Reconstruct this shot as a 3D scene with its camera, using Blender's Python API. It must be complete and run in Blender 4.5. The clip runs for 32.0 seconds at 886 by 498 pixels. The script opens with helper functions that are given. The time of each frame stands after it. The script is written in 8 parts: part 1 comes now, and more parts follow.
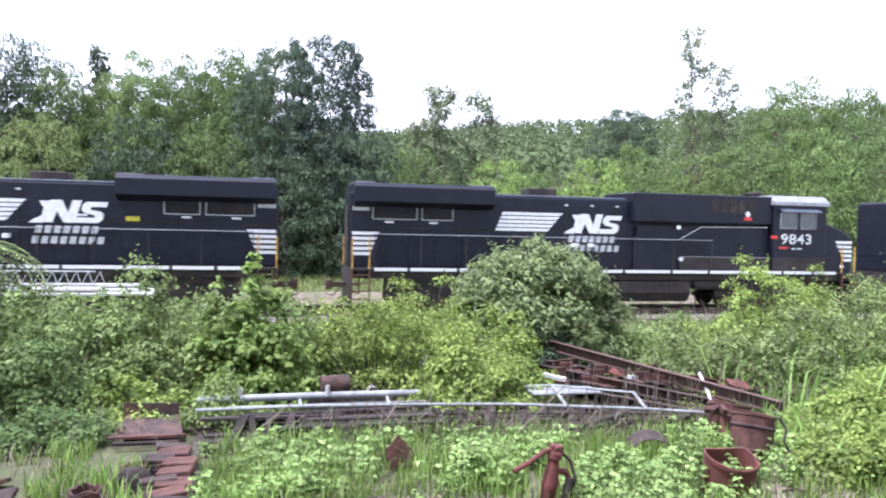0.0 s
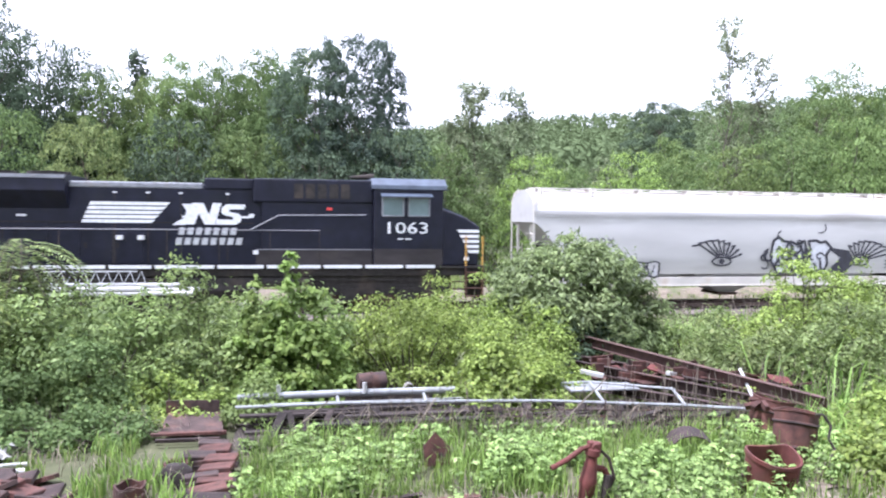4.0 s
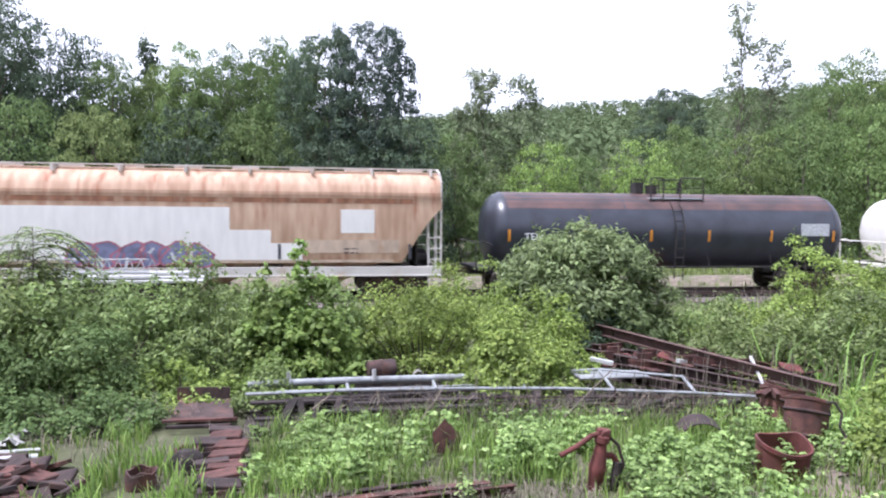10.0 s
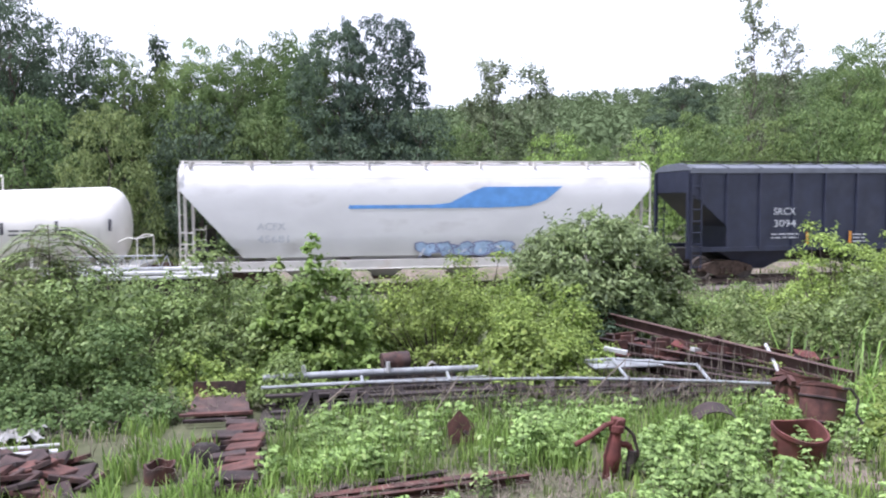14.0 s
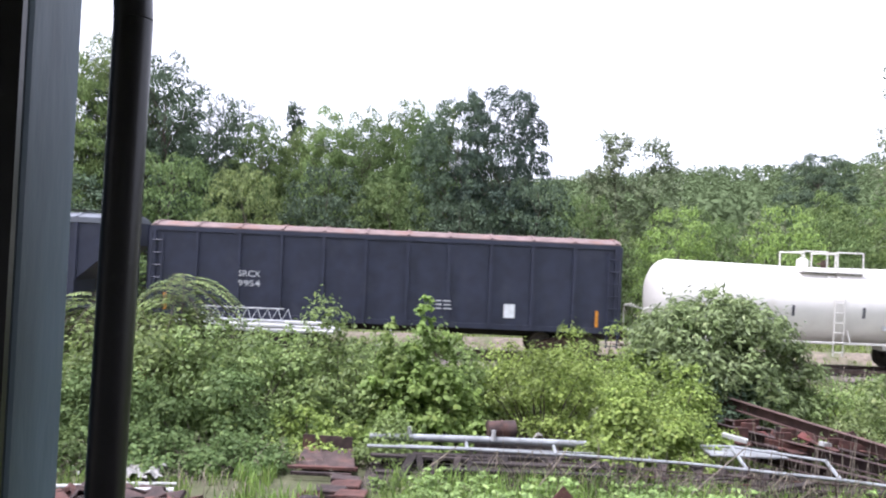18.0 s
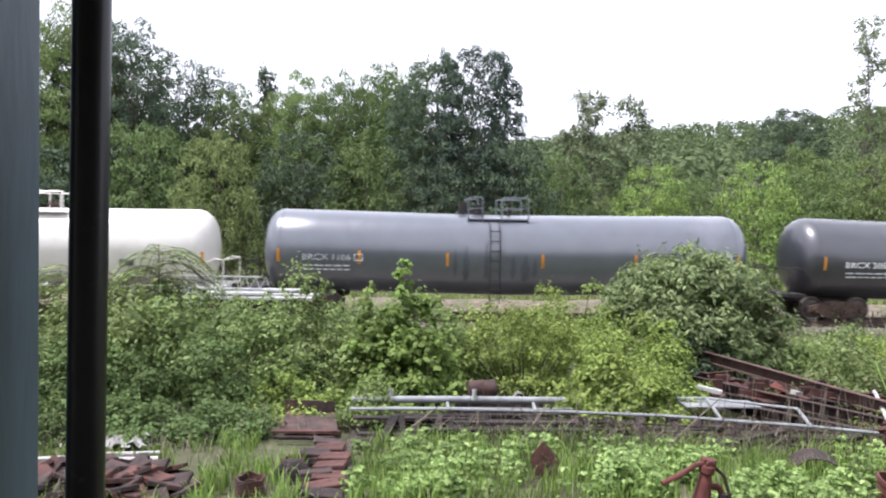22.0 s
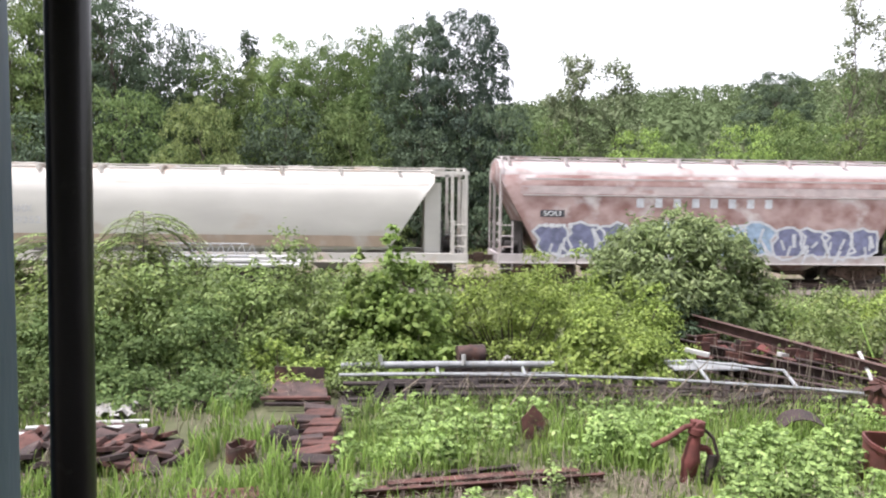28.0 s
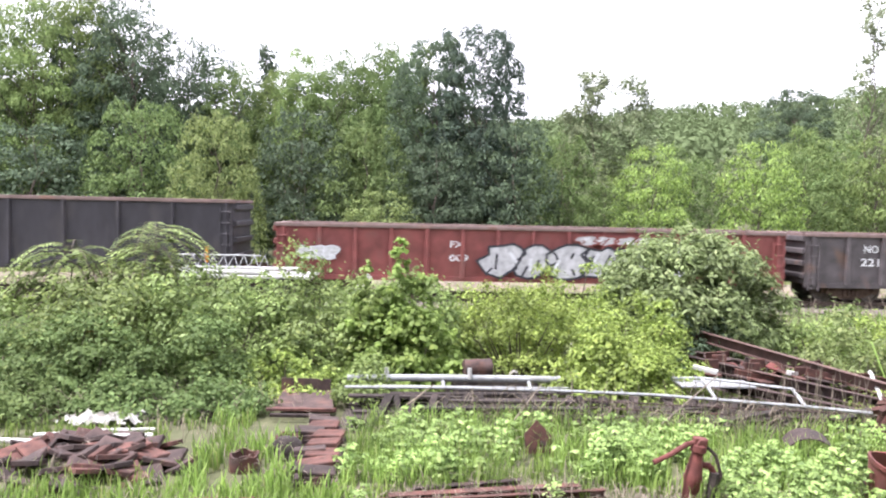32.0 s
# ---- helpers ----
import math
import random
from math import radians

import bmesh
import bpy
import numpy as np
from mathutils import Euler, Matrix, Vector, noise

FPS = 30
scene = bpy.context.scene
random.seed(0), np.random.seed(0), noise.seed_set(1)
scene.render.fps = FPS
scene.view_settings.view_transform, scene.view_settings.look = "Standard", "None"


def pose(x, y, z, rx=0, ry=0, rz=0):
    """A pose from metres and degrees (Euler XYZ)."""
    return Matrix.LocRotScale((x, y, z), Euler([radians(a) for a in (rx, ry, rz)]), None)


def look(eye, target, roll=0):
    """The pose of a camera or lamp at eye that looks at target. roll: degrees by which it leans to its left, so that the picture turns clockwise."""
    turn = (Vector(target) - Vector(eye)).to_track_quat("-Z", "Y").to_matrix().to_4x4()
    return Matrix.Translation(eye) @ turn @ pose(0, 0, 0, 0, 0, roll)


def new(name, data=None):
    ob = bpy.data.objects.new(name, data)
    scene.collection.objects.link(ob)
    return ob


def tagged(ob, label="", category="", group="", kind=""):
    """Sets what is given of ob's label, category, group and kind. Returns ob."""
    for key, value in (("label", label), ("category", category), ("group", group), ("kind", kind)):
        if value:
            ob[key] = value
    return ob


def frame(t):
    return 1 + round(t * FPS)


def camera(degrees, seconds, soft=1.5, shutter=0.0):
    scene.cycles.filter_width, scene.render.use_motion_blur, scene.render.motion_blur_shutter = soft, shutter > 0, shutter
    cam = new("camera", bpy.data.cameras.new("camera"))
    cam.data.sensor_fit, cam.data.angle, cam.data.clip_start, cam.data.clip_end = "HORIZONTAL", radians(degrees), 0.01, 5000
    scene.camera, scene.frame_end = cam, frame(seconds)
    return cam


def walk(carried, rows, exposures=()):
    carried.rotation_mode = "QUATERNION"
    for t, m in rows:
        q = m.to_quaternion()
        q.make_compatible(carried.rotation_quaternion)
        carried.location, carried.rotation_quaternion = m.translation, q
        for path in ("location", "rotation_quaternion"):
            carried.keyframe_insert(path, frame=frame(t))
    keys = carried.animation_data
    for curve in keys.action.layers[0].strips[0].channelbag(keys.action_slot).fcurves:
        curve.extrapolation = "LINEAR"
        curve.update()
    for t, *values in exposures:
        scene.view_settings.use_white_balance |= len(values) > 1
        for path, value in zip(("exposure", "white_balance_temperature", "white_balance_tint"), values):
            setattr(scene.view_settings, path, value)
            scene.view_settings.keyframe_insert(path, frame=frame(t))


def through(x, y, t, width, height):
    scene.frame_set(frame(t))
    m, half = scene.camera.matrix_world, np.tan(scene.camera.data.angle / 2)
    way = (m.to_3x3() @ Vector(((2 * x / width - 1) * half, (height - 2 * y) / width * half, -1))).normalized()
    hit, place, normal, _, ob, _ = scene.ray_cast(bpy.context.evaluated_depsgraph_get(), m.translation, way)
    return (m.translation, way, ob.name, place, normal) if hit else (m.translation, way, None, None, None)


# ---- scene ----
cam = camera(60.0, 32.0, soft=2.1, shutter=0.2)
PATH = [
    (0, pose(-0.006, 0.013, 3.653, 88.10, -1.32, -13.67)),
    (0.5, pose(-0.009, 0.008, 3.659, 88.20, -1.26, -13.23)),
    (1, pose(-0.007, 0.001, 3.654, 88.01, -1.28, -13.40)),
    (1.5, pose(0.001, 0.014, 3.652, 88.02, -1.27, -13.37)),
    (2, pose(-0.009, 0.005, 3.658, 88.03, -0.97, -13.12)),
    (2.5, pose(0.010, 0.020, 3.648, 88.01, -0.85, -12.62)),
    (3, pose(-0.008, 0.010, 3.657, 87.89, -0.87, -12.28)),
    (3.5, pose(-0.003, 0.009, 3.654, 87.82, -0.65, -11.54)),
    (4, pose(-0.007, 0.013, 3.659, 87.80, -0.60, -11.09)),
    (4.5, pose(0.006, 0.008, 3.662, 87.74, -0.43, -10.72)),
    (6.5, pose(-0.003, 0.026, 3.652, 87.65, -0.41, -10.43)),
    (7, pose(0.001, 0.022, 3.653, 87.63, -0.39, -10.49)),
    (7.5, pose(0.008, 0.025, 3.653, 87.62, -0.28, -10.27)),
    (8, pose(-0.000, 0.027, 3.653, 87.61, -0.15, -10.23)),
    (8.5, pose(-0.001, 0.017, 3.647, 87.56, -0.30, -10.20)),
    (9, pose(-0.002, 0.003, 3.652, 87.30, 0.06, -10.27)),
    (9.5, pose(0.015, 0.022, 3.649, 86.96, -0.63, -10.42)),
    (10, pose(0.004, 0.029, 3.645, 86.92, -0.52, -10.36)),
    (10.5, pose(0.009, 0.007, 3.654, 86.90, -0.18, -10.17)),
    (11, pose(-0.001, 0.018, 3.651, 86.90, -0.22, -10.20)),
    (11.5, pose(0.010, 0.020, 3.649, 86.84, 0.16, -10.15)),
    (12, pose(0.004, 0.020, 3.649, 86.75, 0.08, -10.07)),
    (12.5, pose(0.010, 0.013, 3.649, 86.64, 0.33, -9.91)),
    (13, pose(0.002, 0.022, 3.645, 86.52, 0.29, -9.80)),
    (13.5, pose(0.002, 0.010, 3.644, 86.31, 0.28, -9.67)),
    (15.5, pose(0.047, 0.039, 3.639, 87.21, -0.16, -7.94)),
    (16, pose(0.045, 0.022, 3.642, 89.98, -2.02, -7.65)),
    (16.5, pose(0.048, 0.019, 3.642, 90.30, -2.51, -7.74)),
    (17, pose(0.029, -0.002, 3.647, 90.80, -3.14, -7.63)),
    (17.5, pose(0.027, -0.051, 3.655, 91.36, -3.46, -4.63)),
    (18, pose(0.029, -0.046, 3.637, 91.17, -2.52, -0.82)),
    (18.5, pose(0.044, -0.051, 3.636, 90.52, -1.73, -0.09)),
    (19, pose(0.049, -0.043, 3.633, 89.81, -1.67, 0.12)),
    (19.5, pose(0.064, -0.008, 3.626, 89.72, -1.59, -0.01)),
    (20, pose(0.052, -0.044, 3.639, 89.60, -0.70, -1.06)),
    (20.5, pose(0.054, -0.070, 3.645, 89.58, -0.63, -1.02)),
    (21, pose(0.038, -0.055, 3.634, 89.73, -0.55, -1.30)),
    (21.5, pose(0.042, -0.077, 3.635, 88.83, -1.39, -1.22)),
    (22, pose(0.042, -0.072, 3.621, 88.52, -1.01, -2.50)),
    (22.5, pose(0.055, -0.072, 3.621, 88.39, -1.00, -4.21)),
    (23, pose(0.048, -0.065, 3.613, 88.20, -1.04, -4.52)),
    (23.5, pose(0.051, -0.058, 3.613, 87.75, -1.44, -4.45)),
    (24, pose(0.049, -0.055, 3.612, 87.50, -1.44, -4.82)),
    (24.5, pose(0.055, -0.066, 3.620, 87.30, -1.66, -5.01)),
    (25, pose(0.051, -0.056, 3.608, 87.04, -1.28, -4.77)),
    (25.5, pose(0.057, -0.068, 3.613, 86.81, -0.78, -4.51)),
    (26, pose(0.022, -0.002, 3.608, 86.57, -1.08, -4.35)),
    (26.5, pose(0.016, 0.005, 3.612, 86.40, -1.03, -4.03)),
    (28.5, pose(0.004, 0.016, 3.612, 85.81, -0.71, -3.45)),
    (29, pose(0.000, 0.021, 3.613, 85.70, -0.83, -3.31)),
    (29.5, pose(0.001, 0.016, 3.616, 85.82, -0.76, -3.10)),
    (30, pose(-0.005, 0.029, 3.609, 86.01, -0.57, -2.88)),
    (30.5, pose(0.007, 0.010, 3.612, 86.05, -0.77, -2.61)),
    (31, pose(0.012, 0.036, 3.611, 86.07, -1.29, -2.42)),
    (31.5, pose(0.060, -0.032, 3.625, 86.04, -0.74, -1.74)),
    (32, pose(0.139, -0.047, 3.610, 87.00, -1.23, -2.32)),
]
# the clip's camera brightens for the dark engines and gondolas
EXPOSURE = [(0, 0.72, 5640, 22), (2, 0.82, 5645, 22), (4, 0.84, 5650, 22), (7, 0.45, 5657, 22), (9, 0.28, 5662, 22), (11, 0.56, 5667, 22), (12, 0.60, 5670, 22), (13, 0.33, 5672, 22), (16, 0.45, 5680, 22), (17, 0.53, 5745, 22), (18, 0.53, 5810, 22), (19, 0.36, 5875, 22), (20, -0.02, 5930, 22), (21, -0.13, 5975, 19), (22, 0.27, 6020, 19), (23, 0.63, 6065, 19), (24, 0.73, 6080, 19), (26, 0.58, 6170, 19), (29, 0.48, 6300, 19), (30, 0.58, 6220, 21), (31, 0.95, 6210, 21), (32, 1.07, 6200, 21)]
walk(cam, PATH, EXPOSURE)
# how far the train has rolled, second by second
TRAVEL = [
    (0, 0.00), (0.5, 5.41), (1, 10.82), (1.5, 16.23), (2, 21.62), (2.5, 27.01),
    (3, 32.39), (3.5, 37.77), (4, 43.14), (4.5, 48.51), (6.5, 70.00), (7, 75.39),
    (7.5, 80.82), (8, 86.29), (8.5, 91.79), (9, 97.30), (9.5, 102.79), (10, 108.28),
    (10.5, 113.77), (11, 119.25), (11.5, 124.72), (12, 130.18), (12.5, 135.62), (13, 141.03),
    (13.5, 146.39), (15.5, 167.74), (16, 173.12), (16.5, 178.55), (17, 184.01), (17.5, 189.46),
    (18, 194.89), (18.5, 200.29), (19, 205.70), (19.5, 211.18), (20, 216.67), (20.5, 222.15),
    (21, 227.64), (21.5, 233.15), (22, 238.71), (22.5, 244.29), (23, 249.89), (23.5, 255.51),
    (24, 261.12), (24.5, 266.70), (25, 272.26), (25.5, 277.83), (26, 283.42), (26.5, 289.03),
    (28.5, 311.55), (29, 317.20), (29.5, 322.87), (30, 328.55), (30.5, 334.23), (31, 339.92),
    (31.5, 345.61), (32, 351.31),
]
RAIL = 0.35
TRACK_Y = 29.55
PX, PY, PR = -0.226, 0.586, 0.0155   # the porch pipe

# ---- daylight: hazy white sky and a high sun ----
SUN_DIR = Vector((-0.42, -0.08, 1.0)).normalized()
world = bpy.data.worlds.new("sky")
scene.world = world
world.use_nodes = True
wn, wl = world.node_tree.nodes, world.node_tree.links
wn.clear()
sky = wn.new("ShaderNodeTexSky")
sky.sky_type, sky.sun_disc = "NISHITA", False
sky.sun_elevation = math.asin(SUN_DIR.z)
sky.sun_rotation = math.atan2(SUN_DIR.x, SUN_DIR.y)
sky.air_density, sky.dust_density = 1.0, 3.0
coord = wn.new("ShaderNodeTexCoord")
cloud = wn.new("ShaderNodeTexNoise")
cloud.inputs["Scale"].default_value, cloud.inputs["Detail"].default_value = 1.6, 6
ramp = wn.new("ShaderNodeValToRGB")
ramp.color_ramp.elements[0].position, ramp.color_ramp.elements[1].position = 0.30, 0.52
ramp.color_ramp.elements[0].color = (0.55, 0.55, 0.55, 1)
mixw = wn.new("ShaderNodeMix")
mixw.data_type = "RGBA"
mixw.inputs["B"].default_value = (13.0, 13.3, 13.6, 1)
back = wn.new("ShaderNodeBackground")
back.inputs["Strength"].default_value = 0.10
outw = wn.new("ShaderNodeOutputWorld")
wl.new(coord.outputs["Generated"], cloud.inputs["Vector"])
wl.new(cloud.outputs["Fac"], ramp.inputs["Fac"])
wl.new(ramp.outputs["Color"], mixw.inputs["Factor"])
wl.new(sky.outputs["Color"], mixw.inputs["A"])
wl.new(mixw.outputs["Result"], back.inputs["Color"])
wl.new(back.outputs["Background"], outw.inputs["Surface"])
sun = new("sun", bpy.data.lights.new("sun", "SUN"))
sun.data.energy, sun.data.angle, sun.data.color = 5.0, radians(4.0), (1.0, 0.965, 0.915)
sun.matrix_world = look(SUN_DIR * 100, (0, 0, 0))
scene.view_settings.exposure = 0.0

# ---- tools ----
MATS = {}


def mat(name, color, rough=0.6, metal=0.0, var=0.25, scale=6.0, tint=None, stain=None, stain_at=0.55, stain_scale=1.2,
        bump=0.15, fine=60.0, island=0.0, obj=0.0, stretch=(1, 1, 1), spec=0.5):
    """A painted, rusted or earthen surface: base colour, fine grain, broad stains and a little relief."""
    if name in MATS:
        return MATS[name]
    m = bpy.data.materials.new(name)
    m.use_nodes = True
    n, l = m.node_tree.nodes, m.node_tree.links
    b = n["Principled BSDF"]
    b.inputs["Roughness"].default_value, b.inputs["Metallic"].default_value = rough, metal
    b.inputs["Specular IOR Level"].default_value = spec
    co = n.new("ShaderNodeTexCoord")
    mp = n.new("ShaderNodeMapping")
    mp.inputs["Scale"].default_value = stretch
    l.new(co.outputs["Object"], mp.inputs["Vector"])

    def noise_tex(s, d=5):
        t = n.new("ShaderNodeTexNoise")
        t.inputs["Scale"].default_value, t.inputs["Detail"].default_value = s, d
        l.new(mp.outputs["Vector"], t.inputs["Vector"])
        return t

    def mixc(fac, a, c, mode="MIX"):
        x = n.new("ShaderNodeMix")
        x.data_type, x.blend_type = "RGBA", mode
        if hasattr(fac, "is_linked"):
            l.new(fac, x.inputs["Factor"])
        else:
            x.inputs["Factor"].default_value = fac
        for sock, v in (("A", a), ("B", c)):
            if hasattr(v, "is_linked"):
                l.new(v, x.inputs[sock])
            else:
                x.inputs[sock].default_value = (*v, 1)
        return x.outputs["Result"]

    g = noise_tex(scale)
    dark = tuple(c * (1 - var) for c in color)
    lite = tint or tuple(min(1, c * (1 + var)) for c in color)
    r = n.new("ShaderNodeValToRGB")
    r.color_ramp.elements[0].position, r.color_ramp.elements[1].position = 0.32, 0.68
    l.new(g.outputs["Fac"], r.inputs["Fac"])
    col = mixc(r.outputs["Color"], dark, lite)
    if stain:
        s = noise_tex(stain_scale, 8)
        r2 = n.new("ShaderNodeValToRGB")
        r2.color_ramp.elements[0].position, r2.color_ramp.elements[1].position = stain_at, stain_at + 0.16
        l.new(s.outputs["Fac"], r2.inputs["Fac"])
        col = mixc(r2.outputs["Color"], col, stain)
    if island or obj:
        if island:
            q = n.new("ShaderNodeNewGeometry").outputs["Random Per Island"]
        else:
            q = n.new("ShaderNodeObjectInfo").outputs["Random"]
        hs = n.new("ShaderNodeHueSaturation")
        mr = n.new("ShaderNodeMapRange")
        k = island or obj
        mr.inputs["To Min"].default_value, mr.inputs["To Max"].default_value = 1 - k, 1 + k
        l.new(q, mr.inputs["Value"])
        l.new(mr.outputs["Result"], hs.inputs["Value"])
        l.new(col, hs.inputs["Color"])
        col = hs.outputs["Color"]
    l.new(col, b.inputs["Base Color"])
    if bump:
        f = noise_tex(fine, 4)
        bp = n.new("ShaderNodeBump")
        bp.inputs["Strength"].default_value, bp.inputs["Distance"].default_value = bump, 0.02
        l.new(f.outputs["Fac"], bp.inputs["Height"])
        l.new(bp.outputs["Normal"], b.inputs["Normal"])
    MATS[name] = m
    return m


def leaf_mat(name, dark, lite, through=0.35, rough=0.55, yellow=None, even=0.0):
    """Leaves: each one its own shade, thin enough to let some light through."""
    m = bpy.data.materials.new(name)
    m.use_nodes = True
    n, l = m.node_tree.nodes, m.node_tree.links
    b = n["Principled BSDF"]
    b.inputs["Roughness"].default_value = rough
    b.inputs["Specular IOR Level"].default_value = 0.24 * (1 - even)
    geo = n.new("ShaderNodeNewGeometry")
    r = n.new("ShaderNodeValToRGB")
    r.color_ramp.elements[0].color, r.color_ramp.elements[1].color = (*(c * (0.62 + 0.34 * even) for c in dark[:2]), dark[2] * (0.70 + 0.34 * even), 1), (*(c * (1.18 - 0.16 * even) for c in lite[:2]), lite[2] * (1.32 - 0.2 * even), 1)
    if yellow:
        r.color_ramp.elements[1].position = 0.93
        e = r.color_ramp.elements.new(1.0)
        e.color = (*yellow, 1)
    l.new(geo.outputs["Random Per Island"], r.inputs["Fac"])
    co = n.new("ShaderNodeTexCoord")
    t = n.new("ShaderNodeTexNoise")
    t.inputs["Scale"].default_value, t.inputs["Detail"].default_value = 0.8, 3
    l.new(co.outputs["Object"], t.inputs["Vector"])
    mr = n.new("ShaderNodeMapRange")
    mr.inputs["From Min"].default_value, mr.inputs["From Max"].default_value = 0.3, 0.7
    mr.inputs["To Min"].default_value, mr.inputs["To Max"].default_value = 0.68, 1.38
    l.new(t.outputs["Fac"], mr.inputs["Value"])
    hs = n.new("ShaderNodeHueSaturation")
    info = n.new("ShaderNodeObjectInfo")
    shade = n.new("ShaderNodeMapRange")
    shade.inputs["To Min"].default_value, shade.inputs["To Max"].default_value = 0.9, 1.13
    hue = n.new("ShaderNodeMapRange")
    hue.inputs["To Min"].default_value, hue.inputs["To Max"].default_value = 0.488, 0.502
    mul = n.new("ShaderNodeMath")
    mul.operation = "MULTIPLY"
    l.new(info.outputs["Random"], shade.inputs["Value"])
    l.new(info.outputs["Random"], hue.inputs["Value"])
    l.new(mr.outputs["Result"], mul.inputs[0])
    l.new(shade.outputs["Result"], mul.inputs[1])
    l.new(hue.outputs["Result"], hs.inputs["Hue"])
    l.new(mul.outputs["Value"], hs.inputs["Value"])
    l.new(r.outputs["Color"], hs.inputs["Color"])
    l.new(hs.outputs["Color"], b.inputs["Base Color"])
    tr = n.new("ShaderNodeBsdfTranslucent")
    l.new(hs.outputs["Color"], tr.inputs["Color"])
    mx = n.new("ShaderNodeMixShader")
    mx.inputs["Fac"].default_value = through
    l.new(b.outputs["BSDF"], mx.inputs[1])
    l.new(tr.outputs["BSDF"], mx.inputs[2])
    l.new(mx.outputs["Shader"], n["Material Output"].inputs["Surface"])
    return m


class Geo:
    """Vertices and faces of one mesh, gathered shape by shape."""

    def __init__(self):
        self.v, self.f = [], []

    def add(self, vs, fs):
        o = len(self.v)
        self.v += [tuple(p) for p in vs]
        self.f += [tuple(i + o for i in f) for f in fs]
        return self

    def box(self, x0, x1, y0, y1, z0, z1, m=None):
        vs = [Vector((x, y, z)) for z in (z0, z1) for y in (y0, y1) for x in (x0, x1)]
        if m is not None:
            vs = [m @ p for p in vs]
        return self.add(vs, [(0, 2, 3, 1), (4, 5, 7, 6), (0, 1, 5, 4), (2, 6, 7, 3), (0, 4, 6, 2), (1, 3, 7, 5)])

    def tube(self, p, q, r, n=8, r2=None):
        p, q = Vector(p), Vector(q)
        w = (q - p).normalized()
        a = w.orthogonal().normalized()
        b = w.cross(a)
        r2 = r if r2 is None else r2
        vs = []
        for c, rr in ((p, r), (q, r2)):
            vs += [c + (a * math.cos(i * math.tau / n) + b * math.sin(i * math.tau / n)) * rr for i in range(n)]
        fs = [(i, (i + 1) % n, n + (i + 1) % n, n + i) for i in range(n)]
        fs += [tuple(reversed(range(n))), tuple(range(n, 2 * n))]
        return self.add(vs, fs)

    def rail(self, pts, r, n=6):
        for p, q in zip(pts, pts[1:]):
            self.tube(p, q, r, n)
        return self

    def loft(self, rings, caps=True):
        k = len(rings[0])
        vs = [p for ring in rings for p in ring]
        fs = []
        for j in range(len(rings) - 1):
            fs += [(j * k + i, j * k + (i + 1) % k, (j + 1) * k + (i + 1) % k, (j + 1) * k + i) for i in range(k)]
        if caps:
            fs += [tuple(reversed(range(k))), tuple(range((len(rings) - 1) * k, len(rings) * k))]
        return self.add(vs, fs)

    def prism(self, outline, y0, y1):
        """An outline of (x, z) pulled along y."""
        return self.loft([[(x, y0, z) for x, z in outline], [(x, y1, z) for x, z in outline]])

    def slab(self, outline, x0, x1):
        """An outline of (y, z) pulled along x."""
        return self.loft([[(x0, y, z) for y, z in outline], [(x1, y, z) for y, z in outline]])

    def stroke(self, pts, w, y):
        """A flat painted line through (x, z) points on a side wall."""
        for (x0, z0), (x1, z1) in zip(pts, pts[1:]):
            d = math.hypot(x1 - x0, z1 - z0) or 1e-6
            nx, nz = -(z1 - z0) / d * w / 2, (x1 - x0) / d * w / 2
            ex, ez = (x1 - x0) / d * w * 0.3, (z1 - z0) / d * w * 0.3
            self.add([(x0 - ex + nx, y, z0 - ez + nz), (x0 - ex - nx, y, z0 - ez - nz), (x1 + ex - nx, y, z1 + ez - nz), (x1 + ex + nx, y, z1 + ez + nz)], [(0, 1, 2, 3)])
        return self

    def patch(self, outline, y):
        return self.add([(x, y, z) for x, z in outline], [tuple(range(len(outline)))])

    def mesh(self, name, material, smooth=False):
        me = bpy.data.meshes.new(name)
        me.from_pydata(self.v, [], self.f)
        bm = bmesh.new()
        bm.from_mesh(me)
        bmesh.ops.recalc_face_normals(bm, faces=bm.faces)
        bm.to_mesh(me)
        bm.free()
        if smooth:
            me.shade_smooth()
            me.set_sharp_from_angle(angle=radians(38))
        me.materials.append(material)
        return me


def part(name, geo, material, parent=None, label="", smooth=False, bevel=0.0, at=None):
    """Links a Geo, or a ready mesh, as one object under a thing or under a part."""
    me = geo.mesh(name, material, smooth) if isinstance(geo, Geo) else geo
    ob = new(name, me)
    ob.parent = parent
    if at is not None:
        ob.matrix_basis = at
    if bevel:
        b = ob.modifiers.new("edge", "BEVEL")
        b.width, b.segments, b.limit_method, b.angle_limit = bevel, 2, "ANGLE", radians(40)
    if label:
        ob["label"] = label
    return ob


def thing(name, label, category, group="", kind="", at=None):
    e = new(name)
    e.empty_display_size = 0.3
    if at is not None:
        e.matrix_basis = at
    return tagged(e, label, category, group, kind)


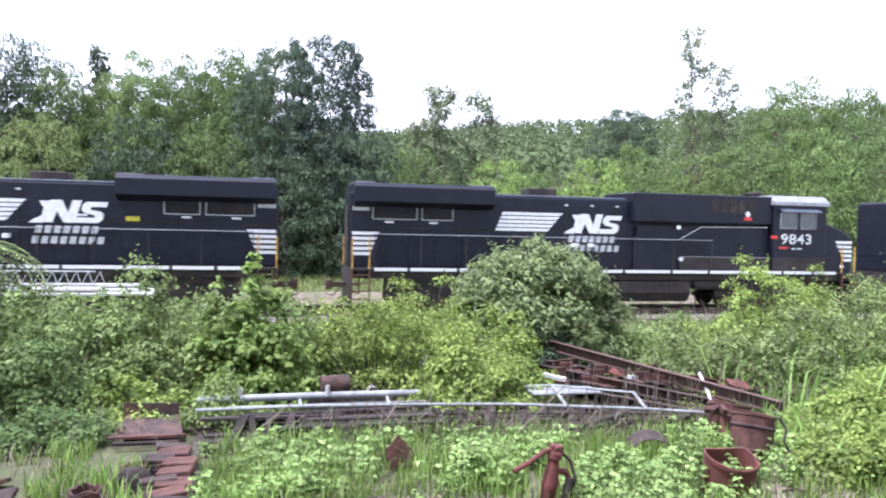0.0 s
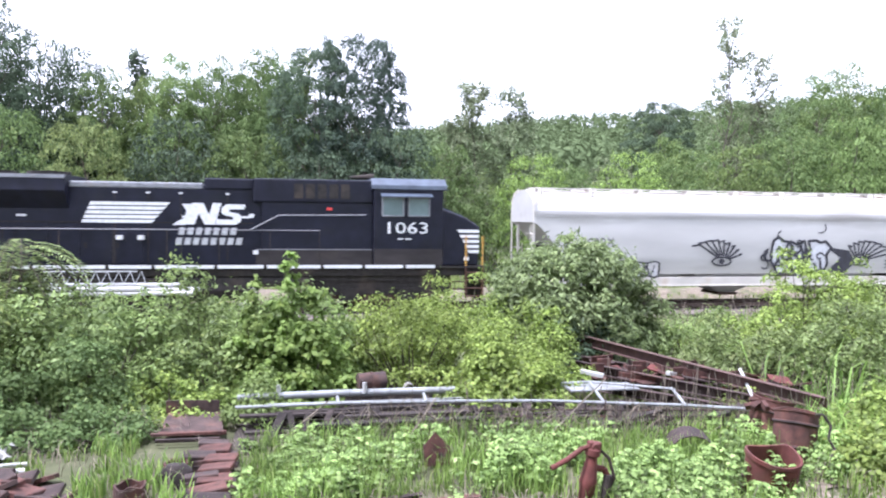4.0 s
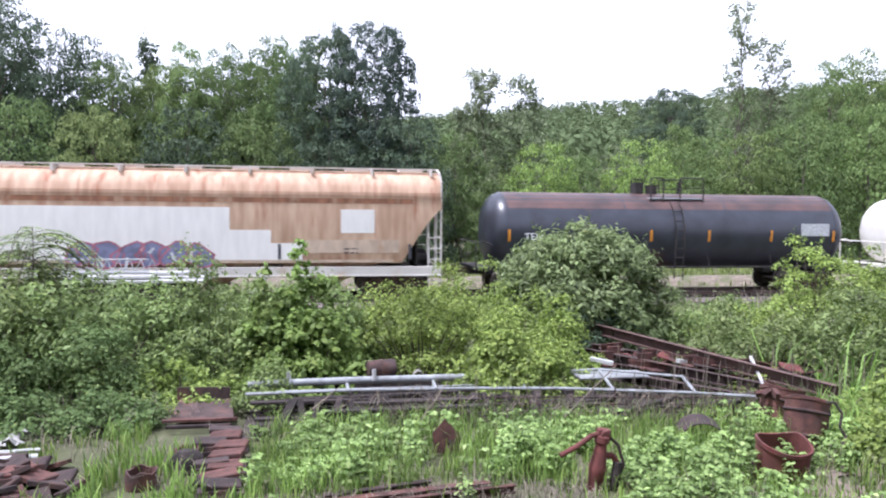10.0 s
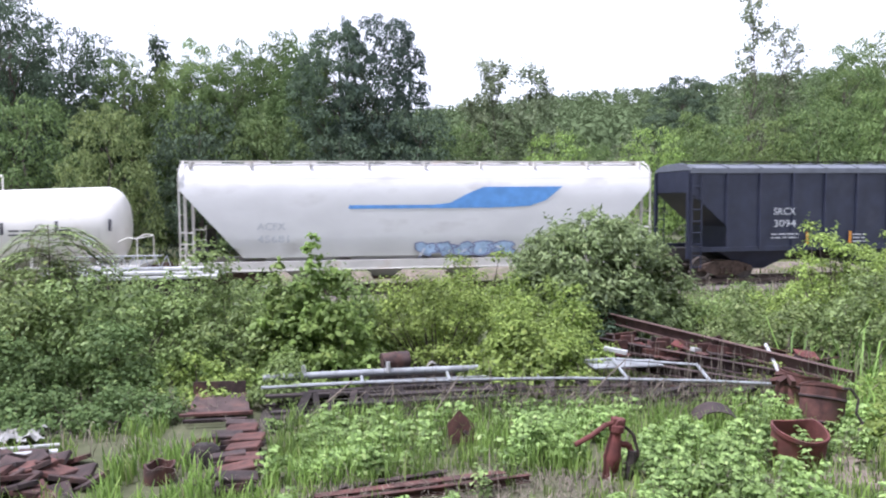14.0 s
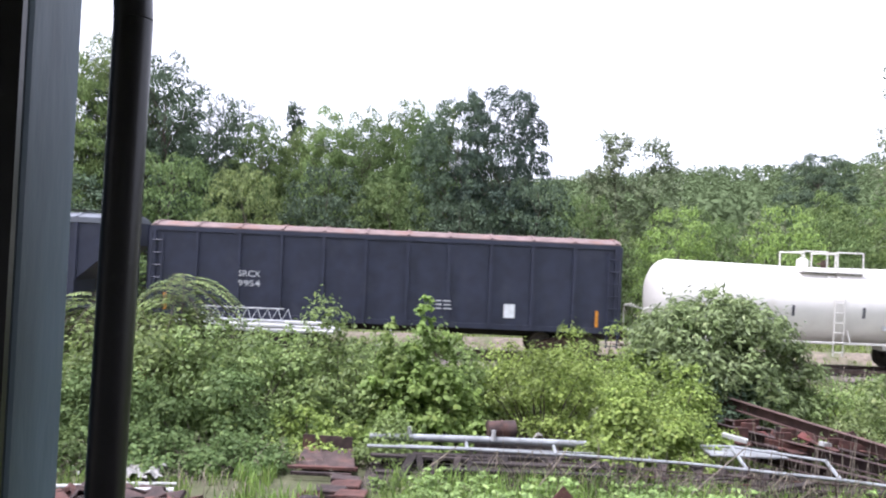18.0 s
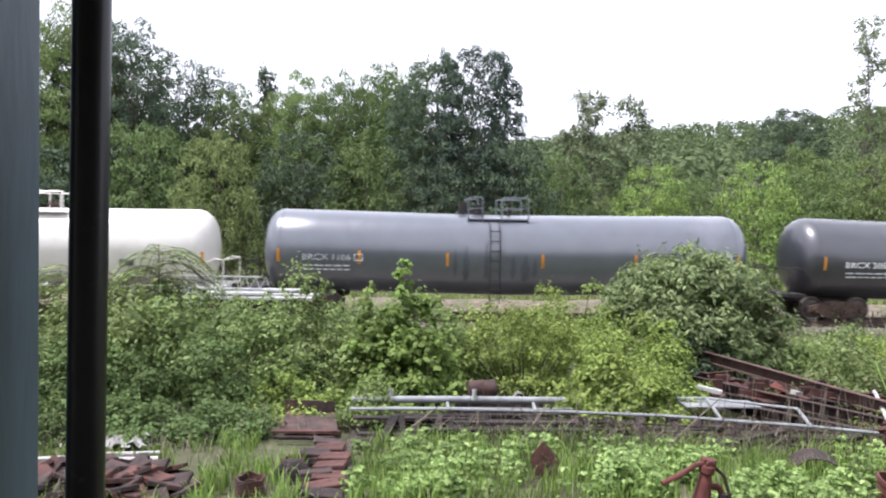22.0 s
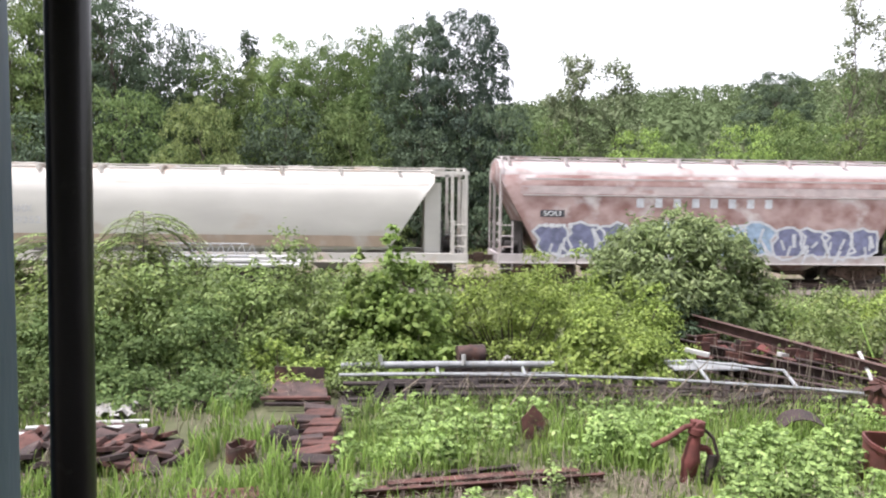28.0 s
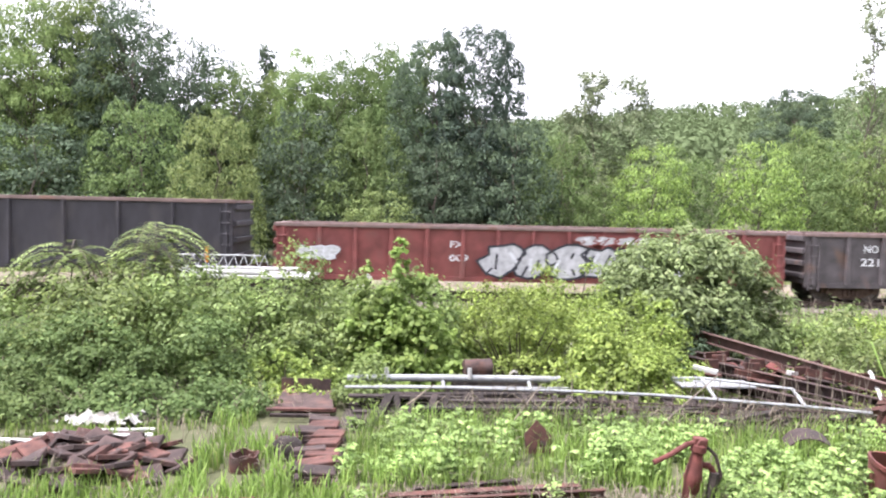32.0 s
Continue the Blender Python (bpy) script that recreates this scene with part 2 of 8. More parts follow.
def words(parent, text, x, z, height, material, y, width=None, name="lettering"):
    """Raised letters on a wall that faces -y; x, z: lower left corner."""
    cu = bpy.data.curves.new(name, "FONT")
    cu.body, cu.size, cu.resolution_u = text, height / 0.7, 2
    cu.extrude = 0.002
    cu.offset = height * 0.012
    tmp = bpy.data.objects.new(name, cu)
    me = bpy.data.meshes.new_from_object(tmp)
    bpy.data.objects.remove(tmp)
    me.materials.append(material)
    xs = [v.co.x for v in me.vertices]
    k = width / (max(xs) - min(xs)) if width else 1.0
    me.transform(Matrix.Diagonal((k, 1, 1, 1)))
    return part(name, me, material, parent, at=pose(x, y, z, 90))


def cells(name, verts, faces, material):
    """A mesh from numpy arrays of vertices and four-cornered faces."""
    me = bpy.data.meshes.new(name)
    nv, nf = len(verts), len(faces)
    me.vertices.add(nv)
    me.vertices.foreach_set("co", np.asarray(verts, np.float32).ravel())
    me.loops.add(nf * 4)
    me.loops.foreach_set("vertex_index", np.asarray(faces, np.int32).ravel())
    me.polygons.add(nf)
    me.polygons.foreach_set("loop_start", np.arange(0, nf * 4, 4, dtype=np.int32))
    me.polygons.foreach_set("loop_total", np.full(nf, 4, np.int32))
    me.update(calc_edges=True)
    me.validate()
    me.materials.append(material)
    return me

# ---- ground ----
def ground_z(x, y):
    """Height of the ground: the yard, a shallow fall to the track, the meadow behind, rising woodland."""
    if y < 9:
        z = 0.62
    elif y < 21:
        z = 0.62 - 0.55 * (y - 9) / 12
    elif y < 46:
        z = 0.07
    else:
        z = 0.07 + (y - 46) * 0.02
    if y > 95:
        z += (min(y, 430) - 95) * max(0.07, min(0.24, 0.092 + 0.000335 * x))
    k = 0.10 if y < 24 else (0.03 if y < 50 else 0.3)
    return z + k * noise.noise(Vector((x * 0.35, y * 0.35, 0)))


SOIL = mat("earth_and_grass", (0.075, 0.085, 0.03), 0.95, var=0.45, scale=1.3, tint=(0.10, 0.105, 0.05), stain=(0.115, 0.092, 0.066), stain_at=0.58, stain_scale=0.5, bump=0.6, fine=14)


def ground_sheet():
    xs = [-3000, -1200, -500, -250, -140, -90] + list(np.arange(-60, 61, 1.0)) + [75, 95, 130, 200, 320, 480, 700, 1300, 3000]
    ys = [-60, -30, -12, -5] + list(np.arange(-2, 34, 0.8)) + list(np.arange(34, 60, 2)) + [64, 72, 80, 90, 95, 110, 140, 190, 260, 340, 430, 560, 900, 1500, 3000]
    v = [(x, y, ground_z(x, y)) for y in ys for x in xs]
    n = len(xs)
    f = [(j * n + i, j * n + i + 1, (j + 1) * n + i + 1, (j + 1) * n + i) for j in range(len(ys) - 1) for i in range(n - 1)]
    me = cells("ground", np.array(v), np.array(f), SOIL)
    me.shade_smooth()
    tagged(new("ground", me), "uneven grassy earth yard falling gently to the railway track", "ground", kind="structure")


ground_sheet()
BALLAST = mat("grey_brown_ballast", (0.135, 0.115, 0.10), 0.95, var=0.5, scale=9, stain=(0.12, 0.10, 0.09), stain_at=0.5, stain_scale=3, bump=1.0, fine=11)
RAILSTEEL = mat("rail_steel", (0.12, 0.085, 0.07), 0.55, metal=0.4, var=0.3, scale=3, bump=0.1)
TIE = mat("creosoted_tie_wood", (0.06, 0.045, 0.035), 0.9, var=0.4, scale=6, stretch=(1, 4, 1), bump=0.4, obj=0.3)


def railway():
    out = [(TRACK_Y - 3.0, 0.02), (TRACK_Y - 1.9, 0.16), (TRACK_Y + 1.9, 0.16), (TRACK_Y + 3.0, 0.02), (TRACK_Y + 3.0, -0.4), (TRACK_Y - 3.0, -0.4)]
    b = tagged(new("ballast_bed", Geo().slab(out, -260, 460).mesh("ballast_bed", BALLAST)), "grey-brown crushed stone ballast under the rails", "railway track", kind="structure")
    for s in (-0.755, 0.755):
        o = [(-0.07, 0.19), (-0.07, 0.21), (-0.012, 0.23), (-0.012, 0.30), (-0.037, 0.31), (-0.037, RAIL), (0.037, RAIL), (0.037, 0.31), (0.012, 0.30), (0.012, 0.23), (0.07, 0.21), (0.07, 0.19)]
        part("rail", Geo().slab([(TRACK_Y + s + a, z) for a, z in o], -260, 460), RAILSTEEL, b, "worn steel rail")
    tie = Geo().box(-0.115, 0.115, -1.3, 1.3, -0.02, 0.04).mesh("tie", TIE)
    for i in range(150):
        part("tie", tie, TIE, b, at=pose(-28 + i * 0.52, TRACK_Y, 0.16))
    rest = Geo()
    for i in range(-200, 500):
        x = -28 + i * 0.52
        if i < 0 or i >= 150:
            rest.box(x - 0.115, x + 0.115, TRACK_Y - 1.3, TRACK_Y + 1.3, 0.12, 0.195)
    tagged(part("ties", rest, TIE, b), kind="stuff")


railway()

BANK = mat("tan_gravel_bank", (0.17, 0.14, 0.105), 0.95, var=0.4, scale=5, stain=(0.10, 0.11, 0.05), stain_at=0.5, stain_scale=1.2, bump=0.9, fine=9)


def gravel_bank():
    """The low spoil bank along the far side of the track."""
    xs = np.arange(-60, 90, 1.0)
    rows = ((33.0, 0.0), (33.6, 0.22), (34.2, 0.38), (34.9, 0.40), (35.8, 0.22), (37.0, -0.1))
    v = [(x, y, 0.02 + z * (1 + 0.35 * noise.noise(Vector((x * 0.4, y, 2)))) - (0.1 if z <= 0 else 0)) for y, z in rows for x in xs]
    n = len(xs)
    f = [(j * n + i, j * n + i + 1, (j + 1) * n + i + 1, (j + 1) * n + i) for j in range(len(rows) - 1) for i in range(n - 1)]
    me = cells("gravel_bank", np.array(v), np.array(f), BANK)
    me.shade_smooth()
    tagged(new("gravel_bank", me), "low tan gravel bank beyond the track", "bank", kind="structure")


gravel_bank()

# ---- paints of the train ----
BLACK = mat("black_engine_paint", (0.0085, 0.0095, 0.020), 0.48, var=0.35, scale=2.0, stain=(0.013, 0.014, 0.021), stain_at=0.56, stain_scale=0.9, bump=0.05, spec=0.3)
BLACK_DULL = mat("sooty_underframe", (0.022, 0.019, 0.017), 0.85, var=0.4, scale=5, stain=(0.06, 0.045, 0.035), stain_at=0.55, bump=0.3)
WHITE = mat("white_marking_paint", (0.72, 0.73, 0.74), 0.5, var=0.12, scale=9, bump=0.03)
FADED = mat("faded_marking_paint", (0.45, 0.46, 0.47), 0.6, var=0.25, scale=14, bump=0.03)
DARKMARK = mat("dark_marking_paint", (0.05, 0.05, 0.06), 0.6, var=0.3, scale=12, bump=0.03)
ORANGE = mat("orange_reflector_strip", (0.62, 0.25, 0.02), 0.4, var=0.2, scale=20, bump=0.02)
RED = mat("red_sign_paint", (0.55, 0.05, 0.04), 0.5, var=0.2, bump=0.02)
YELLOW = mat("worn_yellow_handrail", (0.52, 0.30, 0.06), 0.6, var=0.3, scale=15, stain=(0.12, 0.07, 0.04), stain_at=0.55, stain_scale=7, bump=0.1)
STEPRED = mat("rusty_step_steel", (0.10, 0.05, 0.035), 0.85, var=0.4, scale=9, bump=0.3)
GLASS_DARK = mat("dark_cab_window_glass", (0.035, 0.048, 0.050), 0.08, var=0.2, scale=1.5, bump=0.0, spec=0.8)
RAILGREY = mat("worn_grey_handrail", (0.22, 0.22, 0.24), 0.6, var=0.3, scale=8, bump=0.05)
PLATEYELLOW = mat("yellow_plate_paint", (0.50, 0.44, 0.03), 0.5, var=0.15, bump=0.02)
GRIME = mat("brown_road_grime_on_black", (0.030, 0.025, 0.026), 0.8, var=0.3, scale=2.5, stain=(0.05, 0.04, 0.035), stain_at=0.55, stain_scale=1.3, bump=0.08, stretch=(0.6, 1, 1.6))
# pale blue-grey: the sky's reflection is put into the pane colour
GLASS_SKY = mat("cab_window_glass", (0.16, 0.22, 0.22), 0.08, var=0.15, scale=1.5, bump=0.0, spec=0.8)
CABROOF = mat("grey_blue_cab_roof", (0.070, 0.088, 0.120), 0.45, var=0.25, scale=3, bump=0.05)
SILVER = mat("weathered_galvanised_roof", (0.22, 0.23, 0.25), 0.5, var=0.2, scale=4, stain=(0.25, 0.22, 0.2), stain_at=0.6, bump=0.06)
STEEL = mat("worn_wheel_steel", (0.09, 0.075, 0.065), 0.55, metal=0.5, var=0.35, scale=8, bump=0.15)
RUSTY = mat("rusty_truck_steel", (0.07, 0.045, 0.032), 0.9, var=0.45, scale=8, stain=(0.15, 0.11, 0.085), stain_at=0.56, bump=0.35)
GREYHOP = mat("grey_hopper_paint", (0.468, 0.464, 0.455), 0.55, var=0.10, scale=0.8, stain=(0.366, 0.354, 0.336), stain_at=0.58, stain_scale=0.7, bump=0.05, stretch=(0.35, 1, 1.4))
GREYHOP_B = mat("pale_grey_hopper_paint", (0.525, 0.543, 0.549), 0.55, var=0.08, scale=0.8, stain=(0.451, 0.433, 0.403), stain_at=0.6, stain_scale=0.8, bump=0.05, stretch=(0.4, 1, 1.2))
CREAM = mat("sun_bleached_cream_paint", (0.537, 0.512, 0.470), 0.6, var=0.1, scale=1.2, stain=(0.464, 0.366, 0.281), stain_at=0.58, stain_scale=0.9, bump=0.05)
RUSTHOP = mat("rust_streaked_tan_paint", (0.46, 0.285, 0.180), 0.75, var=0.20, scale=1.6, tint=(0.56, 0.395, 0.275), stain=(0.310, 0.125, 0.066), stain_at=0.57, stain_scale=1.3, bump=0.12, stretch=(2.2, 1, 0.35))
PALEDUST = mat("pale_tan_dust_coat", (0.47, 0.365, 0.275), 0.8, var=0.16, scale=2.2, stain=(0.36, 0.20, 0.12), stain_at=0.58, stain_scale=1.6, bump=0.06, stretch=(1.5, 1, 0.7))
DUST = mat("tan_grime", (0.30, 0.235, 0.175), 0.8, var=0.15, scale=2, stain=(0.38, 0.36, 0.32), stain_at=0.55, bump=0.05, stretch=(1, 1, 0.6))
PATCH = mat("fresh_white_patch_paint", (0.735, 0.715, 0.675), 0.5, var=0.06, scale=2, stain=(0.671, 0.573, 0.488), stain_at=0.68, stain_scale=2.2, bump=0.03, stretch=(2, 1, 0.5))
WHITEHOP = mat("dirty_white_hopper_paint", (0.600, 0.590, 0.572), 0.55, var=0.08, scale=0.9, stain=(0.451, 0.433, 0.409), stain_at=0.57, stain_scale=0.9, bump=0.05, stretch=(0.5, 1, 1))
NUMBLUE = mat("grey_blue_panel_paint", (0.24, 0.29, 0.36), 0.5, var=0.15, scale=4, bump=0.03)
BLUE = mat("sky_blue_swoosh_paint", (0.12, 0.30, 0.62), 0.5, var=0.12, scale=3, bump=0.03)
FURX = mat("blue_grey_hopper_paint", (0.315, 0.345, 0.385), 0.65, var=0.10, scale=0.9, stain=(0.38, 0.35, 0.33), stain_at=0.56, stain_scale=0.6, bump=0.05, stretch=(0.5, 1, 1))
TANHOP = mat("dusty_cream_hopper_paint", (0.512, 0.500, 0.458), 0.55, var=0.08, scale=1.0, stain=(0.378, 0.305, 0.232), stain_at=0.58, stain_scale=0.7, bump=0.06, stretch=(0.4, 1, 1.2))
PINK = mat("flaking_oxide_red_paint", (0.310, 0.165, 0.145), 0.75, var=0.25, scale=1.7, tint=(0.46, 0.335, 0.315), stain=(0.58, 0.53, 0.52), stain_at=0.53, stain_scale=1.1, bump=0.12, stretch=(0.9, 1, 1.1))
PINKTOP = mat("bleached_roof_paint", (0.46, 0.42, 0.41), 0.65, var=0.1, scale=2, stain=(0.36, 0.27, 0.25), stain_at=0.54, bump=0.06)
TANKBLACK = mat("black_tank_with_rust", (0.030, 0.033, 0.044), 0.34, var=0.3, scale=1.5, stain=(0.085, 0.04, 0.03), stain_at=0.55, stain_scale=0.45, bump=0.06)
TANKRUST = mat("rust_brown_tank_top", (0.070, 0.044, 0.042), 0.5, var=0.3, scale=1.5, tint=(0.105, 0.055, 0.046), stain=(0.036, 0.038, 0.048), stain_at=0.58, stain_scale=0.6, bump=0.07)
TANKWHITE = mat("white_tank_paint", (0.675, 0.65, 0.60), 0.35, var=0.06, scale=1.5, stain=(0.50, 0.45, 0.38), stain_at=0.60, stain_scale=0.8, bump=0.03)
SMUDGE = mat("dark_grey_smudge", (0.080, 0.086, 0.104), 0.5, var=0.12, scale=1.2, bump=0.02)
TANKGREY = mat("dark_grey_tank_paint", (0.098, 0.108, 0.128), 0.30, var=0.10, scale=1.2, spec=0.8, stain=(0.145, 0.152, 0.18), stain_at=0.58, stain_scale=0.5, bump=0.03)
TANKDARK = mat("near_black_tank_paint", (0.030, 0.032, 0.040), 0.46, var=0.12, scale=1.2, spec=0.6, stain=(0.048, 0.050, 0.060), stain_at=0.56, stain_scale=0.5, bump=0.03)
for m in (TANKGREY, TANKDARK):   # an enamelled coat that mirrors the bright sky softly
    coat = m.node_tree.nodes["Principled BSDF"].inputs
    coat["Coat Weight"].default_value, coat["Coat Roughness"].default_value, coat["Coat IOR"].default_value = 1.0, 0.22, 1.6
GONBLACK = mat("faded_black_gondola_paint", (0.021, 0.025, 0.046), 0.55, var=0.2, scale=2.2, stain=(0.032, 0.035, 0.056), stain_at=0.55, stain_scale=1.2, bump=0.12)
GONGREY = mat("dusty_charcoal_gondola_paint", (0.034, 0.031, 0.038), 0.7, var=0.2, scale=2.0, stain=(0.050, 0.044, 0.048), stain_at=0.55, stain_scale=1.1, bump=0.12, stretch=(1.5, 1, 0.6))
GONRED = mat("oxide_red_gondola_paint", (0.185, 0.050, 0.045), 0.7, var=0.25, scale=2.0, stain=(0.13, 0.06, 0.05), stain_at=0.55, stain_scale=1.0, bump=0.12)
DARKROOF = mat("dull_grey_roof_sheet", (0.12, 0.13, 0.15), 0.55, var=0.15, scale=2, bump=0.08)
ROOFRUST = mat("rust_pink_roof_sheet", (0.17, 0.118, 0.108), 0.8, var=0.22, scale=2.5, stain=(0.2, 0.1, 0.07), stain_at=0.55, bump=0.15)
SPRAY_K = mat("black_spray_paint", (0.025, 0.025, 0.035), 0.6, var=0.3, bump=0.02)
SPRAY_N = mat("navy_spray_paint", (0.07, 0.10, 0.20), 0.6, var=0.3, scale=4, bump=0.02)
SPRAY_B = mat("pale_blue_spray_paint", (0.29, 0.39, 0.51), 0.6, var=0.25, scale=4, bump=0.02)
SPRAY_W = mat("white_spray_paint", (0.54, 0.55, 0.58), 0.6, var=0.15, scale=5, bump=0.02)
SPRAY_P = mat("silver_spray_paint", (0.40, 0.40, 0.42), 0.5, var=0.25, scale=5, bump=0.02)
SPRAY_V = mat("violet_spray_paint", (0.165, 0.175, 0.275), 0.6, var=0.3, scale=4, bump=0.02)
SPRAY_R = mat("crimson_spray_paint", (0.35, 0.12, 0.16), 0.6, var=0.3, scale=4, bump=0.02)
SPRAY_Y = mat("ochre_spray_paint", (0.36, 0.34, 0.20), 0.6, var=0.3, scale=4, bump=0.02)
SPRAY_G = mat("mint_spray_paint", (0.42, 0.55, 0.50), 0.6, var=0.2, scale=4, bump=0.02)
SHARED = {}


def shared(key, make):
    if key not in SHARED:
        SHARED[key] = make()
    return SHARED[key]


# ---- running gear ----
def wheel_mesh():
    g = Geo()
    prof = [(0.0, 0.06), (0.12, 0.06), (0.14, 0.03), (0.36, 0.02), (0.40, 0.06), (0.455, 0.06), (0.46, -0.05), (0.49, -0.075), (0.40, -0.08), (0.36, -0.02), (0.0, -0.03)]
    n = 24
    g.loft([[(r * math.cos(a * math.tau / n), -y, r * math.sin(a * math.tau / n)) for r, y in prof] for a in range(n + 1)], caps=False)
    return g.mesh("wheel", STEEL, True)


def side_frame_mesh():
    g = Geo()
    out = [(-1.12, 0.56), (-1.12, 0.36), (-0.80, 0.36), (-0.72, 0.30), (-0.40, 0.16), (0.40, 0.16), (0.72, 0.30), (0.80, 0.36), (1.12, 0.36), (1.12, 0.56), (0.80, 0.66), (0.45, 0.76), (-0.45, 0.76), (-0.80, 0.66)]
    g.prism(out, -0.09, 0.09)
    for sx in (-0.22, -0.07, 0.08, 0.22):
        g.tube((sx, -0.12, 0.26), (sx, -0.12, 0.50), 0.06, 8)
    for sx in (-0.89, 0.89):
        g.tube((sx, -0.2, 0.45), (sx, 0.1, 0.45), 0.11, 12)
    return g.mesh("side_frame", RUSTY)


def truck(parent, x, axles=(-0.89, 0.89), stretch=1.0, z=0.0):
    t = part("truck", Geo().box(x - 0.25, x + 0.25, -1.05, 1.05, 0.45, 0.78).tube((x, 0, 0.78), (x, 0, 0.95), 0.2, 12), RUSTY, parent)
    for sy in (-1.02, 1.02):
        part("side_frame", shared("side_frame", side_frame_mesh), RUSTY, t, at=pose(x, sy, 0, 0, 0, 0 if sy < 0 else 180) @ Matrix.Diagonal((stretch, 1, 1, 1)))
    for a in axles:
        for sy in (-0.77, 0.77):
            part("wheel", shared("wheel", wheel_mesh), STEEL, t, at=pose(x + a, sy, 0.46, 0, 0, 0 if sy < 0 else 180))
        part("axle", Geo().tube((x + a, -0.75, 0.46), (x + a, 0.75, 0.46), 0.08, 10), STEEL, t)
    return t


def coupler(parent, x, d):
    g = Geo().box(min(x, x + d * 0.55), max(x, x + d * 0.55), -0.09, 0.09, 0.78, 0.98)
    g.box(min(x + d * 0.5, x + d * 0.75), max(x + d * 0.5, x + d * 0.75), -0.16, 0.12, 0.70, 1.06)
    g.rail([(x + d * 0.2, -0.35, 0.8), (x + d * 0.5, -0.4, 0.5), (x + d * 0.8, -0.3, 0.55)], 0.025)
    part("coupler", g, RUSTY, parent, bevel=0.02)


def ladder(parent, x0, x1, z0, z1, y, material, step=0.40, r=0.022, name="ladder"):
    g = Geo()
    for x in (x0, x1):
        g.tube((x, y, z0), (x, y, z1), r * 1.25, 6)
    z = z0 + 0.08
    while z < z1 - 0.05:
        g.tube((x0, y, z), (x1, y, z), r, 6)
        z += step
    return part(name, g, material, parent)


def side_bars(parent, spots, z0, z1, y, material, w=0.11):
    for x in spots:
        part("reflector_strip", Geo().box(x - w / 2, x + w / 2, y - 0.006, y + 0.004, z0, z1), material, parent, "upright reflective strip")


def small_print(parent, x, z, w, lines, y, material, gap=0.14, h=0.05, seed=1):
    """Lines of lettering too small to read, as plain bars."""
    rng = random.Random(seed)
    g = Geo()
    for i in range(lines):
        cx = x
        while cx < x + w:
            k = rng.uniform(0.12, 0.4)
            g.box(cx, min(cx + k, x + w), y - 0.004, y + 0.002, z - i * gap, z - i * gap + h)
            cx += k + 0.07
    part("small_print", g, material, parent, "small print, too fine to read")


def scrawl(parent, x0, x1, z0, z1, y, fill, edge, seed, count, w=0.07, wild=0.3):
    """Sprayed letter shapes: bulging filled forms, each with a line round it."""
    rng = random.Random(seed)
    step = (x1 - x0) / count
    for i in range(count):
        cx, cz = x0 + (i + 0.5) * step, (z0 + z1) / 2
        rx, rz = step * 0.62, (z1 - z0) / 2
        n = 14
        lean = rng.uniform(-0.25, 0.35)
        pts = []
        for k in range(n):
            a = k * math.tau / n
            s = 1 + wild * rng.uniform(-1, 0.55)
            sq = 1 / max(abs(math.cos(a)), abs(math.sin(a))) ** 0.75
            zz = math.sin(a) * rz * min(1.0, s * sq)
            pts.append((cx + math.cos(a) * rx * s * min(sq, 1.2) + lean * zz, cz + zz))
        yy = y - 0.003 - 0.0012 * i
        form = part("graffiti", Geo().patch(pts, yy), fill, parent, "sprayed graffiti letter shape")
        part("outline", Geo().stroke(pts + pts[:1], w, y - 0.026 - 0.0012 * i), edge, form, "sprayed outline round the shape")
        for k in range(3):
            p = (cx + rng.uniform(-0.5, 0.5) * rx, cz + rng.uniform(-0.5, 0.6) * rz)
            part("inner_line", Geo().stroke([p, (p[0] + rng.uniform(-0.4, 0.4) * rx, p[1] - rng.uniform(0.2, 0.9) * rz)], w * (1.0 if k < 2 else 1.6), y - 0.0265 - 0.0012 * i - 0.0002 * k), edge if k < 2 else SPRAY_W, form)


